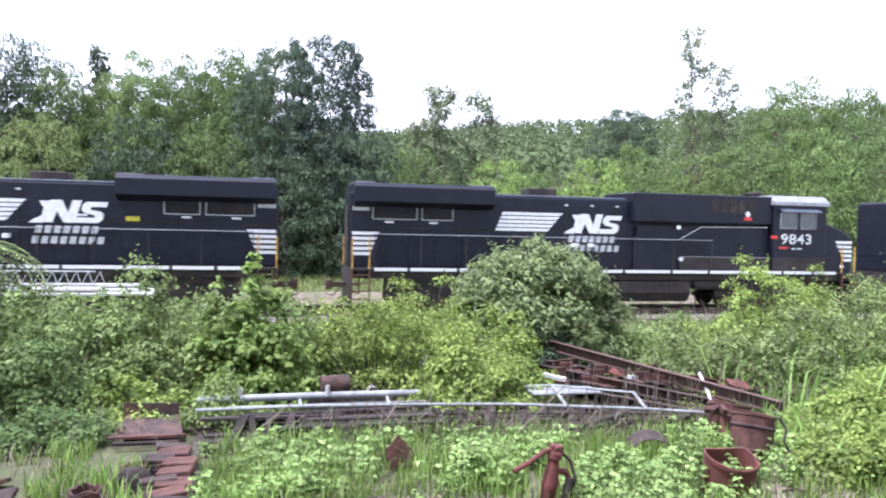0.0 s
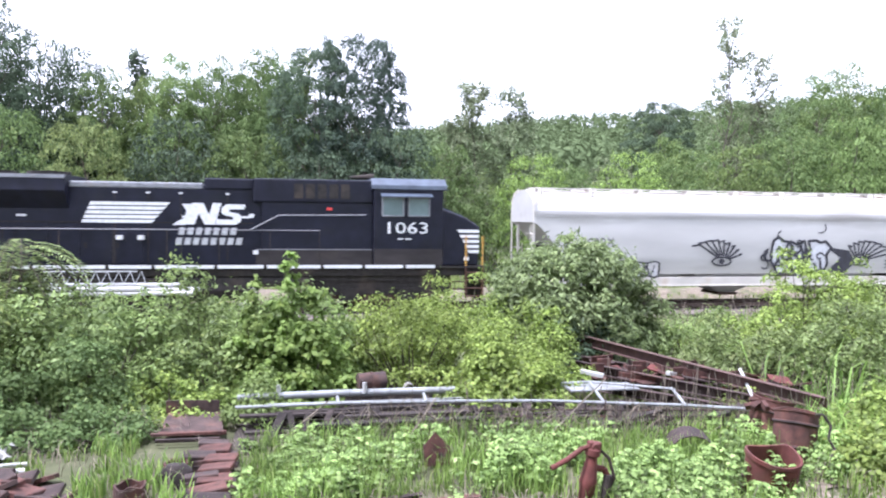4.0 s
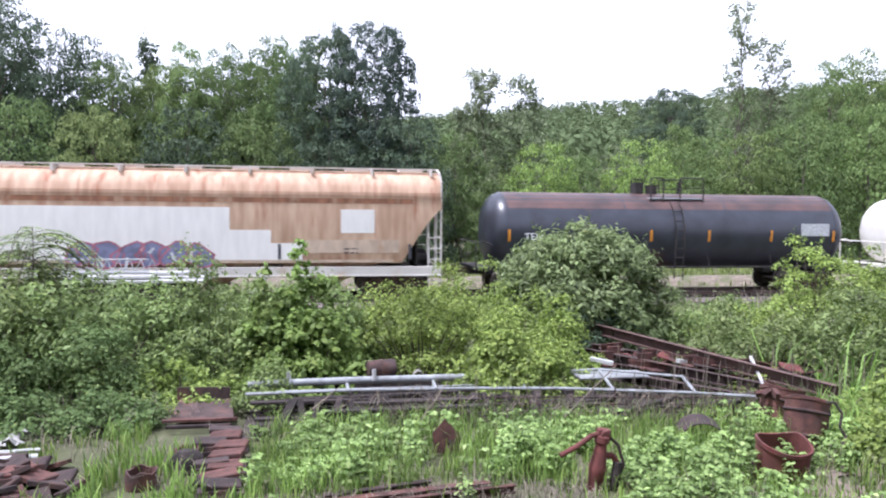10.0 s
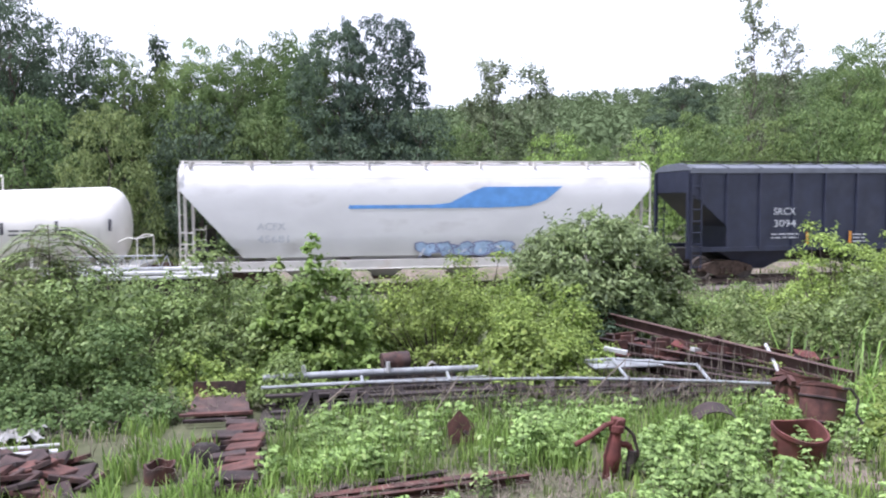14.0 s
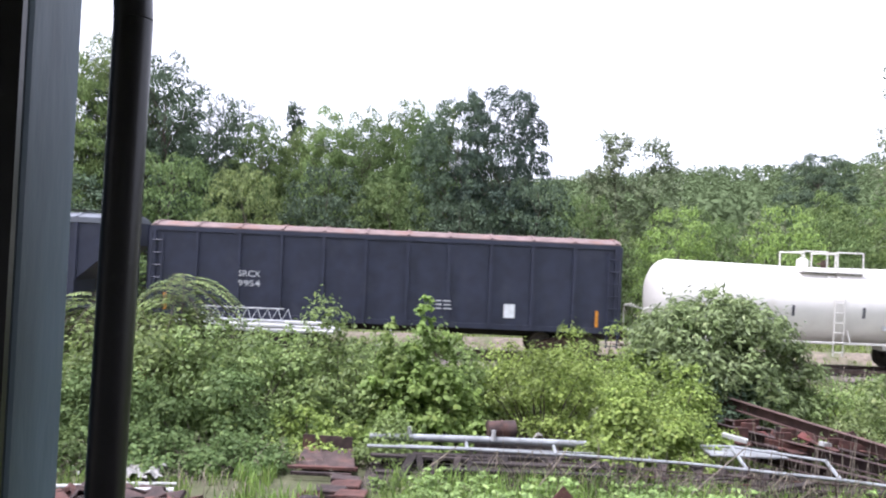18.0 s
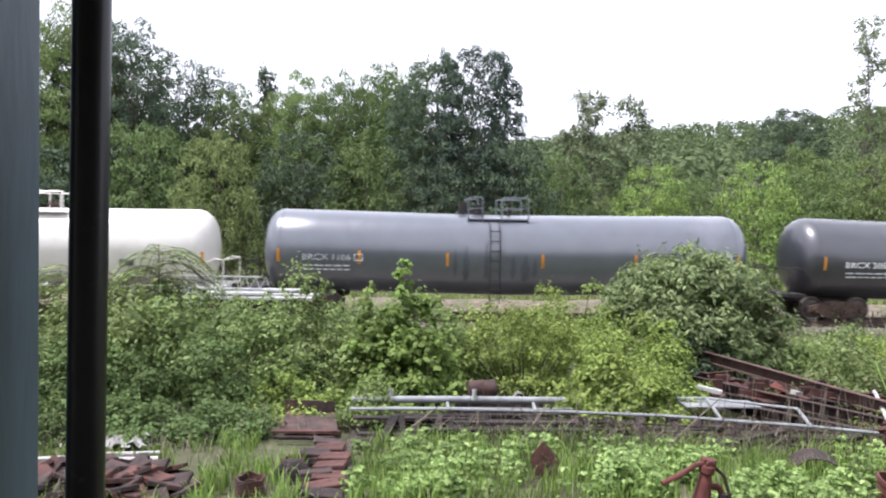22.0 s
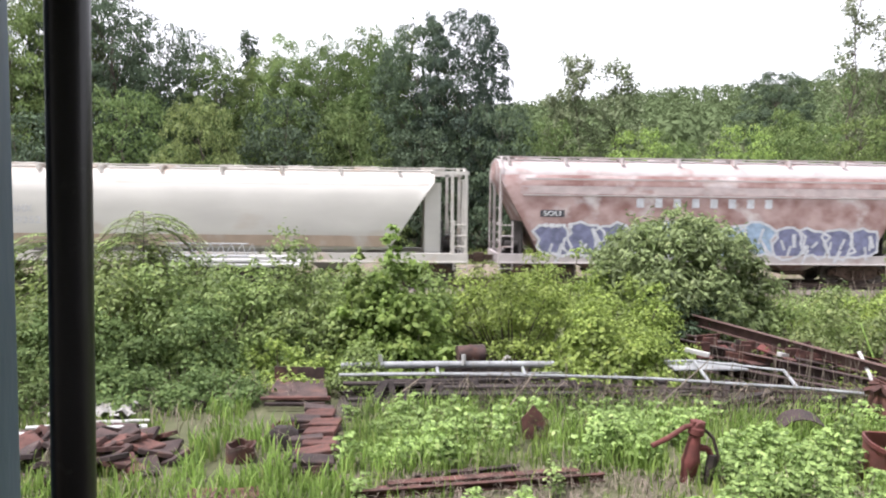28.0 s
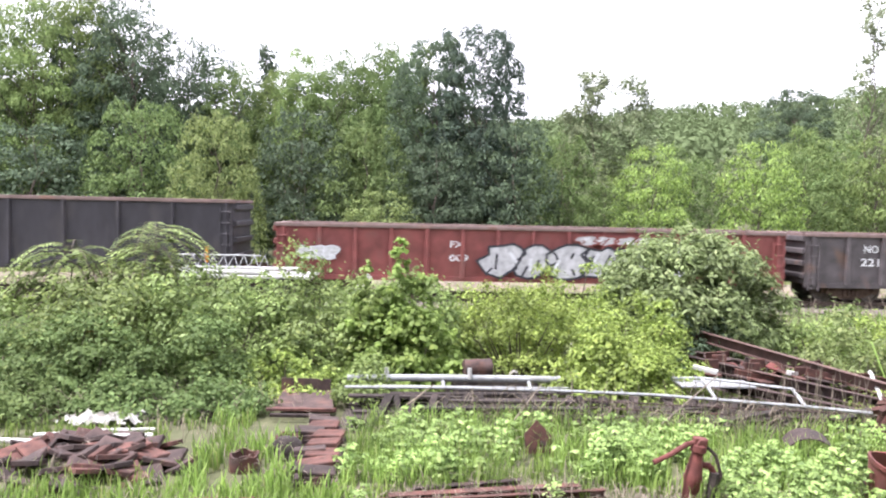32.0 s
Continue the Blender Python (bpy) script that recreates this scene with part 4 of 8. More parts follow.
# ---- locomotive ----
def locomotive(label, X, L, kind, number, facing=1):
    """kind: 'wide' has flared radiator wings over a lower hood; facing 1: cab at the +x end."""
    e = thing("locomotive", label, "locomotive", "locomotives of the freight train")
    a = kind == "angular"
    Wf, Wh = 1.53, 1.02
    deck = 1.58

    def bx(name, x0, x1, w, z0, z1, m, bevel=0.02, lab="", parent=e):
        if facing < 0:
            x0, x1 = L - x1, L - x0
        return part(name, Geo().box(x0, x1, -w, w, z0, z1), m, parent, lab, bevel=bevel)

    def fx(x):
        return x if facing > 0 else L - x

    cab0, cab1 = L - 4.2, L - 1.6
    body = bx("hood", 0.05, cab0, Wh, deck, 4.42, BLACK, 0.06)
    if a:   # low-roofed hood with radiator wings at the tail
        out = [(-1.50, 4.05), (-1.50, 4.62), (-1.30, 4.76), (1.30, 4.76), (1.50, 4.62), (1.50, 4.05), (Wh, 3.85), (-Wh, 3.85)]
        x0, x1 = sorted((fx(0.15), fx(5.5)))
        w = part("radiator_wing", Geo().slab(out, x0, x1), BLACK, e, bevel=0.02)
        for q0, q1 in ((0.87, 2.55), (2.75, 3.95)):
            p0, p1 = sorted((fx(q0), fx(q1)))
            sc = part("radiator_screen", Geo().box(p0, p1, -Wh - 0.02, -Wh + 0.01, 3.44, 3.86), BLACK_DULL, body)
            g = Geo()
            for k in range(9):
                g.box(p0, p1, -Wh - 0.04, -Wh - 0.015, 3.46 + k * 0.045, 3.475 + k * 0.045)
            part("screen_slat", g, BLACK, sc)
            part("screen_frame", Geo().rail([(p0, -Wh - 0.03, 3.42), (p1, -Wh - 0.03, 3.42), (p1, -Wh - 0.03, 3.88), (p0, -Wh - 0.03, 3.88), (p0, -Wh - 0.03, 3.42)], 0.018), FADED, sc)
        for q in (0.2, 4.7):
            p0, p1 = sorted((fx(q), fx(q + 0.75)))
            part("roof_hatch", Geo().box(p0, p1, -1.2, 1.2, 4.74, 4.80), SILVER, w)
        bx("hood_top", 5.5, 11.2, Wh - 0.05, 4.42, 4.50, CABROOF, 0.03, "grey weathered hood roof")
        bx("exhaust_pipe", 7.2, 8.4, 0.5, 4.48, 4.80, BLACK_DULL, 0.04)
        bx("equipment_cab", 11.4, cab0, 1.38, 3.55, 4.74, BLACK, 0.05)
        bx("blower_housing", 11.6, cab0, 1.22, deck, 3.4, BLACK, 0.03)
    else:   # wide flared radiator amidships of the tail
        bx("tail_hood", 0.04, 2.45, Wh + 0.012, deck + 0.6, 4.72, BLACK, 0.10)
        out = [(-1.52, 4.15), (-1.50, 4.62), (-1.36, 4.72), (1.36, 4.72), (1.50, 4.62), (1.52, 4.15), (Wh, 3.55), (-Wh, 3.55)]
        x0, x1 = sorted((fx(2.45), fx(8.1)))
        w = part("radiator_wing", Geo().slab(out, x0, x1), BLACK, e, bevel=0.02)
        part("radiator_edge", Geo().box(x0, x1, -1.53, -1.44, 4.58, 4.70), SILVER, w, "worn silver edge of the radiator")
        for k in range(3):
            c = fx(3.6 + k * 1.8)
            part("radiator_fan", Geo().tube((c, 0, 4.70), (c, 0, 4.86), 0.72, 20).tube((c, 0, 4.86), (c, 0, 4.90), 0.2, 10), BLACK_DULL, w, smooth=True)
        bx("hood_top", 8.1, 12.55, Wh + 0.02, 4.30, 4.52, SILVER, 0.05, "weathered silver hood roof")
        bx("hood_riser", 12.6, 14.3, Wh + 0.05, 4.30, 4.70, BLACK, 0.05)
        bx("equipment_cab", 14.3, cab0, 1.30, 3.86, 4.72, BLACK, 0.06)
        bx("blower_housing", 14.6, cab0, 1.25, deck, 3.9, BLACK, 0.03)
    # hood doors
    n = 9
    for i in range(n):
        p0, p1 = sorted((fx(1.2 + i * 1.05), fx(2.15 + i * 1.05)))
        d = part("hood_door", Geo().box(p0, p1, -Wh - 0.022, -Wh + 0.01, deck + 0.12, 3.05), BLACK, body, bevel=0.008)
        part("door_latch", Geo().box(p0 + 0.06, p0 + 0.12, -Wh - 0.05, -Wh - 0.02, 2.2, 2.38), BLACK_DULL, d)
    # cab with windows, nose
    cz = 4.55
    cab = bx("cab", cab0, cab1, 1.50, deck, cz, BLACK, 0.05)
    p0, p1 = sorted((fx(cab0 - 0.08), fx(cab1 + 0.12)))
    part("cab_roof", Geo().slab([(-1.56, cz - 0.16), (-1.54, cz), (-1.15, cz + 0.26), (1.15, cz + 0.26), (1.54, cz), (1.56, cz - 0.16)], p0, p1), SILVER if a else CABROOF, cab, "weathered grey cab roof", bevel=0.02)
    for u0, u1 in ((0.32, 1.10), (1.28, 2.06)):
        p0, p1 = sorted((fx(cab0 + u0), fx(cab0 + u1)))
        wdw = part("window", Geo().box(p0, p1, -1.515, -1.46, 3.42, 4.10), GLASS_DARK if a else GLASS_SKY, cab)
        part("window_frame", Geo().rail([(p0, -1.52, 3.42), (p1, -1.52, 3.42), (p1, -1.52, 4.10), (p0, -1.52, 4.10), (p0, -1.52, 3.42)], 0.028), SILVER, wdw)
    p0, p1 = sorted((fx(cab0 + 0.25), fx(cab0 + 2.15)))
    part("sun_visor", Geo().loft([[(p0, -1.50, 4.26), (p1, -1.50, 4.26), (p1, -1.50, 4.22), (p0, -1.50, 4.22)], [(p0, -1.78, 4.14), (p1, -1.78, 4.14), (p1, -1.78, 4.10), (p0, -1.78, 4.10)]]), CABROOF, cab)
    for y0, y1 in ((-1.15, -0.15), (0.15, 1.15)):
        xx = fx(cab1)
        part("windscreen", Geo().box(min(xx - 0.02, xx + 0.02), max(xx - 0.02, xx + 0.02), y0, y1, 3.5, 4.2), GLASS_SKY, cab)
    o = [(cab1 - 0.05, deck), (L - 0.25, deck), (L - 0.18, 3.05), (L - 0.75, 3.40), (cab1 - 0.05, 3.72)]
    part("nose", Geo().prism([(fx(x), z) for x, z in o], -1.42, 1.42), BLACK, e, bevel=0.07)
    part("nose_cap", Geo().prism([(fx(x), z) for x, z in [(cab1 + 0.05, 3.70), (L - 0.78, 3.41), (L - 0.80, 3.46), (cab1 + 0.05, 3.76)]], -1.2, 1.2), CABROOF, e)
    words(cab, number, fx(cab0 + (0.35 if facing > 0 else 2.0)), 2.78, 0.42, WHITE, -1.506, width=1.5)
    small_print(cab, fx(cab0 + 0.9) if facing > 0 else fx(cab0 + 1.9), 2.55, 0.5, 1, -1.506, WHITE, seed=3)
    # white slanted stripes on nose and tail
    for x, s in ((L - 0.22, -1), (0.1, 1)):
        for k in range(5):
            z = 2.06 + k * 0.19
            ln = 1.05 - 0.02 * k if s > 0 else 0.78
            yy = -1.43 if s < 0 else (-Wh - 0.016)
            pts = [(fx(x), z), (fx(x + s * (ln - (4 - k) * 0.10)), z), (fx(x + s * (ln + 0.07 - (4 - k) * 0.10)), z + 0.115), (fx(x), z + 0.115)]
            part("white_stripe", Geo().patch(pts, yy), WHITE, e)
    if a:
        bx("tail_door", 0.0, 0.06, 0.5, 1.7, 3.9, BLACK_DULL, 0.01)
        part("tail_number", Geo().box(*sorted((fx(0.12), fx(0.75))), -Wh - 0.008, -Wh, 3.72, 3.90), FADED, e)
    else:
        words(e, number, fx(0.15) if facing > 0 else fx(1.0), 3.75, 0.24, WHITE, -Wh - 0.018, width=0.75)
    # emblem on the hood side
    ex = 5.65 if a else 8.5
    ew = 2.6 if a else 2.75
    hy = -Wh - 0.035
    side = fx(ex) if facing > 0 else fx(ex + 5.5)
    g = Geo()
    for i in range(5):
        z = 3.08 + i * 0.155
        sk = i * 0.13
        part("emblem_stripe", Geo().patch([(side + sk * 0.5, z), (side + ew - 0.45 + sk, z), (side + ew - 0.30 + sk, z + 0.115), (side + sk * 0.5 + 0.05, z + 0.115)], hy), WHITE, e, "white slanted stripe")
    bxo = side + ew + 0.58
    for k, pts in enumerate((
            ((-0.30, 3.02), (0.12, 3.02), (0.32, 3.20), (0.46, 3.74), (0.02, 3.74), (0.16, 3.52), (0.10, 3.26), (-0.18, 3.13)),
            ((0.18, 3.04), (0.44, 3.04), (0.58, 3.42), (0.78, 3.04), (1.14, 3.04), (1.36, 3.78), (1.06, 3.78), (0.93, 3.36), (0.74, 3.78), (0.36, 3.78)),
            ((1.36, 3.04), (2.05, 3.04), (2.22, 3.14), (2.26, 3.34), (2.14, 3.43), (1.82, 3.48), (1.86, 3.57), (2.34, 3.57), (2.40, 3.74), (1.72, 3.74), (1.58, 3.64), (1.54, 3.46), (1.66, 3.36), (1.98, 3.30), (1.95, 3.22), (1.40, 3.22)))):
        part("emblem", Geo().patch([(bxo + x - (0.20 if k == 2 else 0.0), z + 0.04 * (z - 3.0)) for x, z in pts], hy - 0.002 * k), WHITE, e, "white leaning block emblem")
    for z, x0, count in ((2.68, bxo - 0.12, 7), (2.32, bxo - 0.22, 8)):
        for k in range(count):
            x = x0 + k * 0.295
            part("name_bar", Geo().patch([(x, z), (x + 0.20, z), (x + 0.25, z + 0.25), (x + 0.05, z + 0.25)], hy - 0.003), FADED, e, "white letter-sized bar")
    # frame, walkway, white edge
    part("underframe", Geo().box(0.25, L - 0.25, -1.40, 1.40, 1.22, 1.50), BLACK_DULL, e)
    part("walkway", Geo().box(0.05, L - 0.05, -Wf, Wf, 1.50, deck), BLACK_DULL, e)
    x = 0.9
    segs = [1.35, 1.9, 1.05, 1.9, 2.4, 1.5, 2.1, 1.7, 2.0, 1.5, 1.5, 1.2]
    for k in segs:
        if x + k > L - 0.6:
            break
        part("white_edge", Geo().box(x, x + k - 0.12, -Wf - 0.012, -Wf + 0.005, 1.50, 1.62), WHITE, e)
        x += k
    # handrails
    g = Geo()
    z1 = 2.86
    xs = [0.9 + i * 1.75 for i in range(int((L - 5.2) / 1.75))]
    for x in xs:
        part("rail_post", Geo().tube((fx(x), -Wf + 0.04, deck), (fx(x), -Wf + 0.04, z1), 0.018, 5), BLACK_DULL, e)
    g.rail([(fx(xs[0]), -Wf + 0.04, z1), (fx(xs[-1]), -Wf + 0.04, z1)], 0.018)
    part("handrail", g, RAILGREY, e, "long grey handrail")
    g = Geo().rail([(fx(cab0 - 4.4), -Wf + 0.02, z1), (fx(cab0 - 3.4), -Wf + 0.02, 3.40), (fx(cab0 - 0.3), -Wf + 0.02, 3.44)], 0.022)
    part("stair_handrail", g, RAILGREY, e)
    for xe, s in ((0.0, 1), (L, -1)):
        for y in (-1.46, 1.46):
            g = Geo()
            for xx in (xe + s * 0.08, xe + s * 0.72):
                g.rail([(fx(xx), y, 0.45), (fx(xx), y, 2.70)], 0.028)
            part("end_handrail", g, YELLOW, e, "worn yellow handrail")
            st = part("step_side", Geo().box(*sorted((fx(xe + s * 0.05), fx(xe + s * 0.10))), y - 0.08, y + 0.08, 0.38, 1.55), STEPRED, e)
            part("step_side", Geo().box(*sorted((fx(xe + s * 0.70), fx(xe + s * 0.75))), y - 0.08, y + 0.08, 0.38, 1.55), STEPRED, e)
            for k in range(4):
                part("step", Geo().box(*sorted((fx(xe + s * 0.1), fx(xe + s * 0.7))), y - 0.1, y + 0.1, 0.42 + k * 0.30, 0.46 + k * 0.30), STEPRED, st)
        part("pilot", Geo().box(*sorted((fx(xe + s * 0.02), fx(xe + s * 0.12))), -1.4, 1.4, 0.25, 1.5), BLACK_DULL, e)
        coupler(e, fx(xe), -s * facing)
        g = Geo().rail([(fx(xe), -1.1, 2.5), (fx(xe - s * 0.3), -0.8, 2.35), (fx(xe), -0.5, 2.5)], 0.02)
        part("end_chain", g, BLACK_DULL, e)
        tx = fx(xe + s * 4.0)
        truck(e, tx, (-1.95, 0.0, 1.95), 2.1)
        part("brake_rigging", Geo().box(tx - 2.7, tx + 2.7, -1.22, -1.10, 0.50, 1.22).box(tx - 1.4, tx - 0.7, -1.3, -1.1, 0.3, 0.75).box(tx + 0.7, tx + 1.4, -1.3, -1.1, 0.3, 0.75), BLACK_DULL, e)
    part("fuel_tank", Geo().slab([(-1.45, 1.15), (-1.5, 0.7), (-1.2, 0.32), (1.2, 0.32), (1.5, 0.7), (1.45, 1.15)], L / 2 - 3.0, L / 2 + 3.0), BLACK_DULL, e, bevel=0.03)
    part("pipe_run", Geo().box(2.2, L - 2.2, -1.28, -1.20, 1.0, 1.24), BLACK_DULL, e)
    part("air_reservoir", Geo().tube((L / 2 + 3.2, -1.25, 1.0), (L / 2 + 5.0, -1.25, 1.0), 0.19, 14), BLACK_DULL, e, smooth=True)
    part("horn", Geo().tube((fx(cab0 - 0.8), -0.4, 4.86), (fx(cab0 + 0.1), -0.4, 4.9), 0.05, 10, 0.12), BLACK_DULL, e)
    for q in (1.5, 3.2, 6.6, 12.0, 14.0):
        part("data_plate", Geo().box(fx(q) - 0.16, fx(q) + 0.16, hy - 0.004, hy, 3.28, 3.35), WHITE, e)
    # grimy lower panels, seams, vents and small plates
    p0, p1 = sorted((fx(cab0 - 4.2), fx(cab0 - 0.02)))
    yb = -1.226 if a else -1.256
    part("battery_box", Geo().box(p0, p1, -1.36, yb + 0.002, deck, 2.16), GRIME, e, "grime-brown box under the walkway rail", bevel=0.02)
    part("box_edge", Geo().box(p0, p1, -1.372, -1.35, 2.16, 2.19), RAILGREY, e)
    p0, p1 = sorted((fx(cab0 + 0.02), fx(cab1 - 0.02)))
    part("cab_sill_grime", Geo().box(p0, p1, -1.508, -1.49, deck + 0.02, 2.20), GRIME, cab, "brown road grime on the cab's lower side")
    for k in range(5):
        q = fx(cab0 - 2.7 + k * 0.42)
        part("vent_louvre", Geo().box(q - 0.16, q + 0.16, -1.392 if a else -1.314, -1.37 if a else -1.29, 4.02, 4.55), BLACK_DULL, e)
    for q in (8.6, 9.7, 10.8) if a else (9.6, 10.7, 11.8, 13.4):
        part("hood_seam", Geo().box(fx(q) - 0.018, fx(q) + 0.018, -Wh - 0.03, -Wh, deck + 0.1, 4.2), BLACK_DULL, body)
        part("lift_lug", Geo().box(fx(q) - 0.07, fx(q) + 0.07, -Wh - 0.04, -Wh, 4.12, 4.17), WHITE, body)
    part("hood_seam", Geo().box(*sorted((fx(0.4), fx(cab0 - 4.3))), -Wh - 0.034, -Wh, 3.08, 3.11), BLACK_DULL, body)
    for q, z in ((cab0 - 4.35, 3.30), (cab0 - 4.2, 2.0), (cab1 + 0.9, 1.78), (cab0 - 8.1, 2.5), (cab0 - 8.8, 2.5)):
        part("data_plate", Geo().box(fx(q) - 0.09, fx(q) + 0.09, -1.44 if q > cab1 else -1.39, -1.38 if q > cab1 else -1.36 if q > cab0 - 5 else -Wh, z, z + 0.14), WHITE, e)
    if a and facing > 0:
        part("red_plate", Geo().box(cab0 + 0.30, cab0 + 0.72, -1.512, -1.50, 2.56, 2.66), RED, cab)
        part("red_plate", Geo().box(cab0 - 0.02, cab0 + 0.2, -1.512, -1.38, 2.98, 3.12), RED, cab)
        part("white_badge", Geo().tube((fx(16.57), -1.42, 3.98), (fx(16.57), -1.404, 3.98), 0.11, 12), WHITE, e)
    if facing < 0:
        part("yellow_plate", Geo().box(fx(5.2), fx(4.75), hy - 0.004, hy, 3.14, 3.30), PLATEYELLOW, e, "small yellow plate")
    part("red_placard", Geo().box(fx(16.57) - 0.18, fx(16.57) + 0.18, -1.42, -1.404, 3.72, 3.86) if a else Geo().box(fx(17.0) - 0.1, fx(17.0) + 0.1, -1.378, -1.364, 3.6, 3.7), RED, e)
    return put(e, X)


# ---- the train, from the engines to the gondolas ----
locomotive("black diesel locomotive with white stripes, angular radiator hood", -21.1, 21.9, "angular", "9062", -1)
locomotive("black diesel locomotive, white number 9843 on cab", 3.35, 21.95, "angular", "9843")
locomotive("black diesel locomotive with flared radiator, number 1063", 27.45, 22.8, "wide", "1063")

c = covered_hopper("light grey covered hopper with black sprayed faces", 52.1, 17.5, 4.50, GREYHOP, CREAM, slope_in=1.7, roof=CREAM, roof_band=True, bays=3)
words(c, "CRDX", 2.2, 2.38, 0.28, DARKMARK, -1.558, 1.1)
words(c, "14408", 2.2, 1.86, 0.28, DARKMARK, -1.558, 1.1)
rng = random.Random(17)
scrawl(c, 10.1, 12.6, 1.25, 2.75, -1.56, SPRAY_W, SPRAY_K, 61, 3, 0.11, 0.45)
for k in range(26):   # curls, rays and shading over the mask
    x, z = 11.35 + rng.gauss(0, 0.75), 2.05 + rng.gauss(0, 0.38)
    r, a0 = rng.uniform(0.10, 0.30), rng.uniform(0, 6.28)
    pts = [(x + r * (1 - 0.08 * q) * math.cos(a0 + q * 0.6), z + r * (1 - 0.08 * q) * math.sin(a0 + q * 0.6)) for q in range(rng.randint(4, 10))]
    part("graffiti_curl", Geo().stroke(pts, rng.uniform(0.05, 0.10), -1.60), SPRAY_K, c)
for fx0, fz0, d in ((7.9, 1.75, -1), (14.2, 1.75, 1)):
    for k in range(9):
        a = 0.35 + k * 0.24
        part("graffiti_ray", Geo().stroke([(fx0 + math.cos(a) * 0.35, fz0 + math.sin(a) * 0.25), (fx0 + math.cos(a) * 1.15 + d * 0.2, fz0 + math.sin(a) * 0.85), (fx0 + math.cos(a) * 1.3 + d * 0.45, fz0 + math.sin(a) * 0.8)], 0.075, -1.575), SPRAY_K, c)
    eye = [(fx0 + 0.42 * math.cos(q * 0.63), fz0 + 0.17 * math.sin(q * 0.63)) for q in range(11)]
    part("graffiti_eye", Geo().stroke(eye, 0.07, -1.58), SPRAY_K, c)
    part("graffiti_eye", Geo().patch([(fx0 + 0.14 * math.cos(q), fz0 + 0.12 * math.sin(q)) for q in range(6)], -1.582), SPRAY_K, c)
part("graffiti", Geo().patch([(12.7, 1.35), (13.3, 1.9), (12.6, 2.35), (13.7, 2.2), (14.0, 1.7), (13.4, 1.2)], -1.565), SPRAY_K, c, "black sprayed wedge")
small_print(c, 15.4, 1.75, 0.8, 3, -1.558, DARKMARK, seed=8)
scrawl(c, 3.1, 5.2, 1.1, 1.75, -1.56, GREYHOP, SPRAY_K, 65, 4, 0.055, 0.3)

c = covered_hopper("pale grey covered hopper with blue and mint graffiti", 71.07, 20.5, 4.65, GREYHOP_B, CREAM, roof=CREAM, roof_band=True)
words(c, "ACFX", 1.9, 2.42, 0.30, DARKMARK, -1.558, 1.05)
words(c, "41831", 1.9, 1.95, 0.26, DARKMARK, -1.558, 1.05)
scrawl(c, 3.2, 8.4, 1.15, 2.35, -1.56, SPRAY_N, SPRAY_B, 3, 4, 0.06, 0.45)
scrawl(c, 10.0, 14.2, 1.2, 2.55, -1.56, SPRAY_G, SPRAY_K, 4, 3, 0.10, 0.4)
scrawl(c, 14.8, 17.8, 1.35, 2.1, -1.56, GREYHOP_B, SPRAY_K, 6, 4, 0.06, 0.25)
small_print(c, 1.9, 1.72, 1.2, 2, -1.558, DARKMARK, seed=9)

c = covered_hopper("rust-streaked tan covered hopper with white repainted patches", 92.87, 20.53, 4.65, RUSTHOP, CREAM, roof_band=True)
for x0, x1, z0, z1 in ((0.32, 1.9, 2.45, 3.92), (2.88, 12.88, 2.0, 3.25), (2.95, 14.3, 1.38, 2.45), (14.3, 15.4, 1.38, 1.98), (16.78, 18.0, 2.35, 3.2)):
    part("paint_patch", Geo().box(x0, x1, -1.558, -1.54, z0, z1), PATCH, c, "white repainted rectangle")
part("dust_coat", Geo().box(15.4, 18.9, -1.556, -1.54, 1.62, 2.1), PALEDUST, c, "pale dust along the lower side")
part("dust_coat", Geo().box(1.9, 18.7, -1.556, -1.54, 1.28, 1.375), PALEDUST, c, "pale dust along the lower side")
part("rust_streak", Geo().box(1.0, 19.4, -1.554, -1.545, 3.42, 3.60), mat("dark_rust_band", (0.30, 0.135, 0.075), 0.8, var=0.3, scale=3, stain=(0.46, 0.29, 0.19), stain_at=0.52, stain_scale=2, bump=0.1, stretch=(1.5, 1, 0.5)), c, "rust band below the eave")
part("paint_patch", Geo().box(1.75, 2.85, -1.560, -1.54, 1.7, 2.6), PALEDUST, c, "greyish number patch")
words(c, "ACFX", 1.8, 2.32, 0.27, DARKMARK, -1.562, 1.0)
words(c, "6849", 1.8, 1.84, 0.27, DARKMARK, -1.562, 1.0)
scrawl(c, 7.6, 12.2, 1.1, 2.05, -1.566, SPRAY_V, SPRAY_R, 11, 6, 0.06, 0.4)
side_bars(c, (1.5, 6.0, 14.6, 19.3), 1.4, 1.95, -1.56, DARKMARK)
small_print(c, 16.9, 1.75, 0.5, 2, -1.558, DARKMARK, seed=4)

c = tank_car("long black tank car with rust-brown top", 115.2, 15.3, 1.52, 2.42, TANKBLACK, BLACK_DULL, dome="manway", bars=(0.76, 3.75, 6.49, 8.95, 11.67, 14.46), bar_mat=ORANGE, top_paint=TANKRUST)
words(c, "TEIX 1221", 1.35, 2.12, 0.24, WHITE, -1.545, 1.6)
small_print(c, 1.4, 1.95, 1.4, 2, -1.50, FADED, seed=2)
part("data_panel", Geo().box(13.0, 14.25, -1.535, -1.50, 2.28, 2.78), FADED, c)

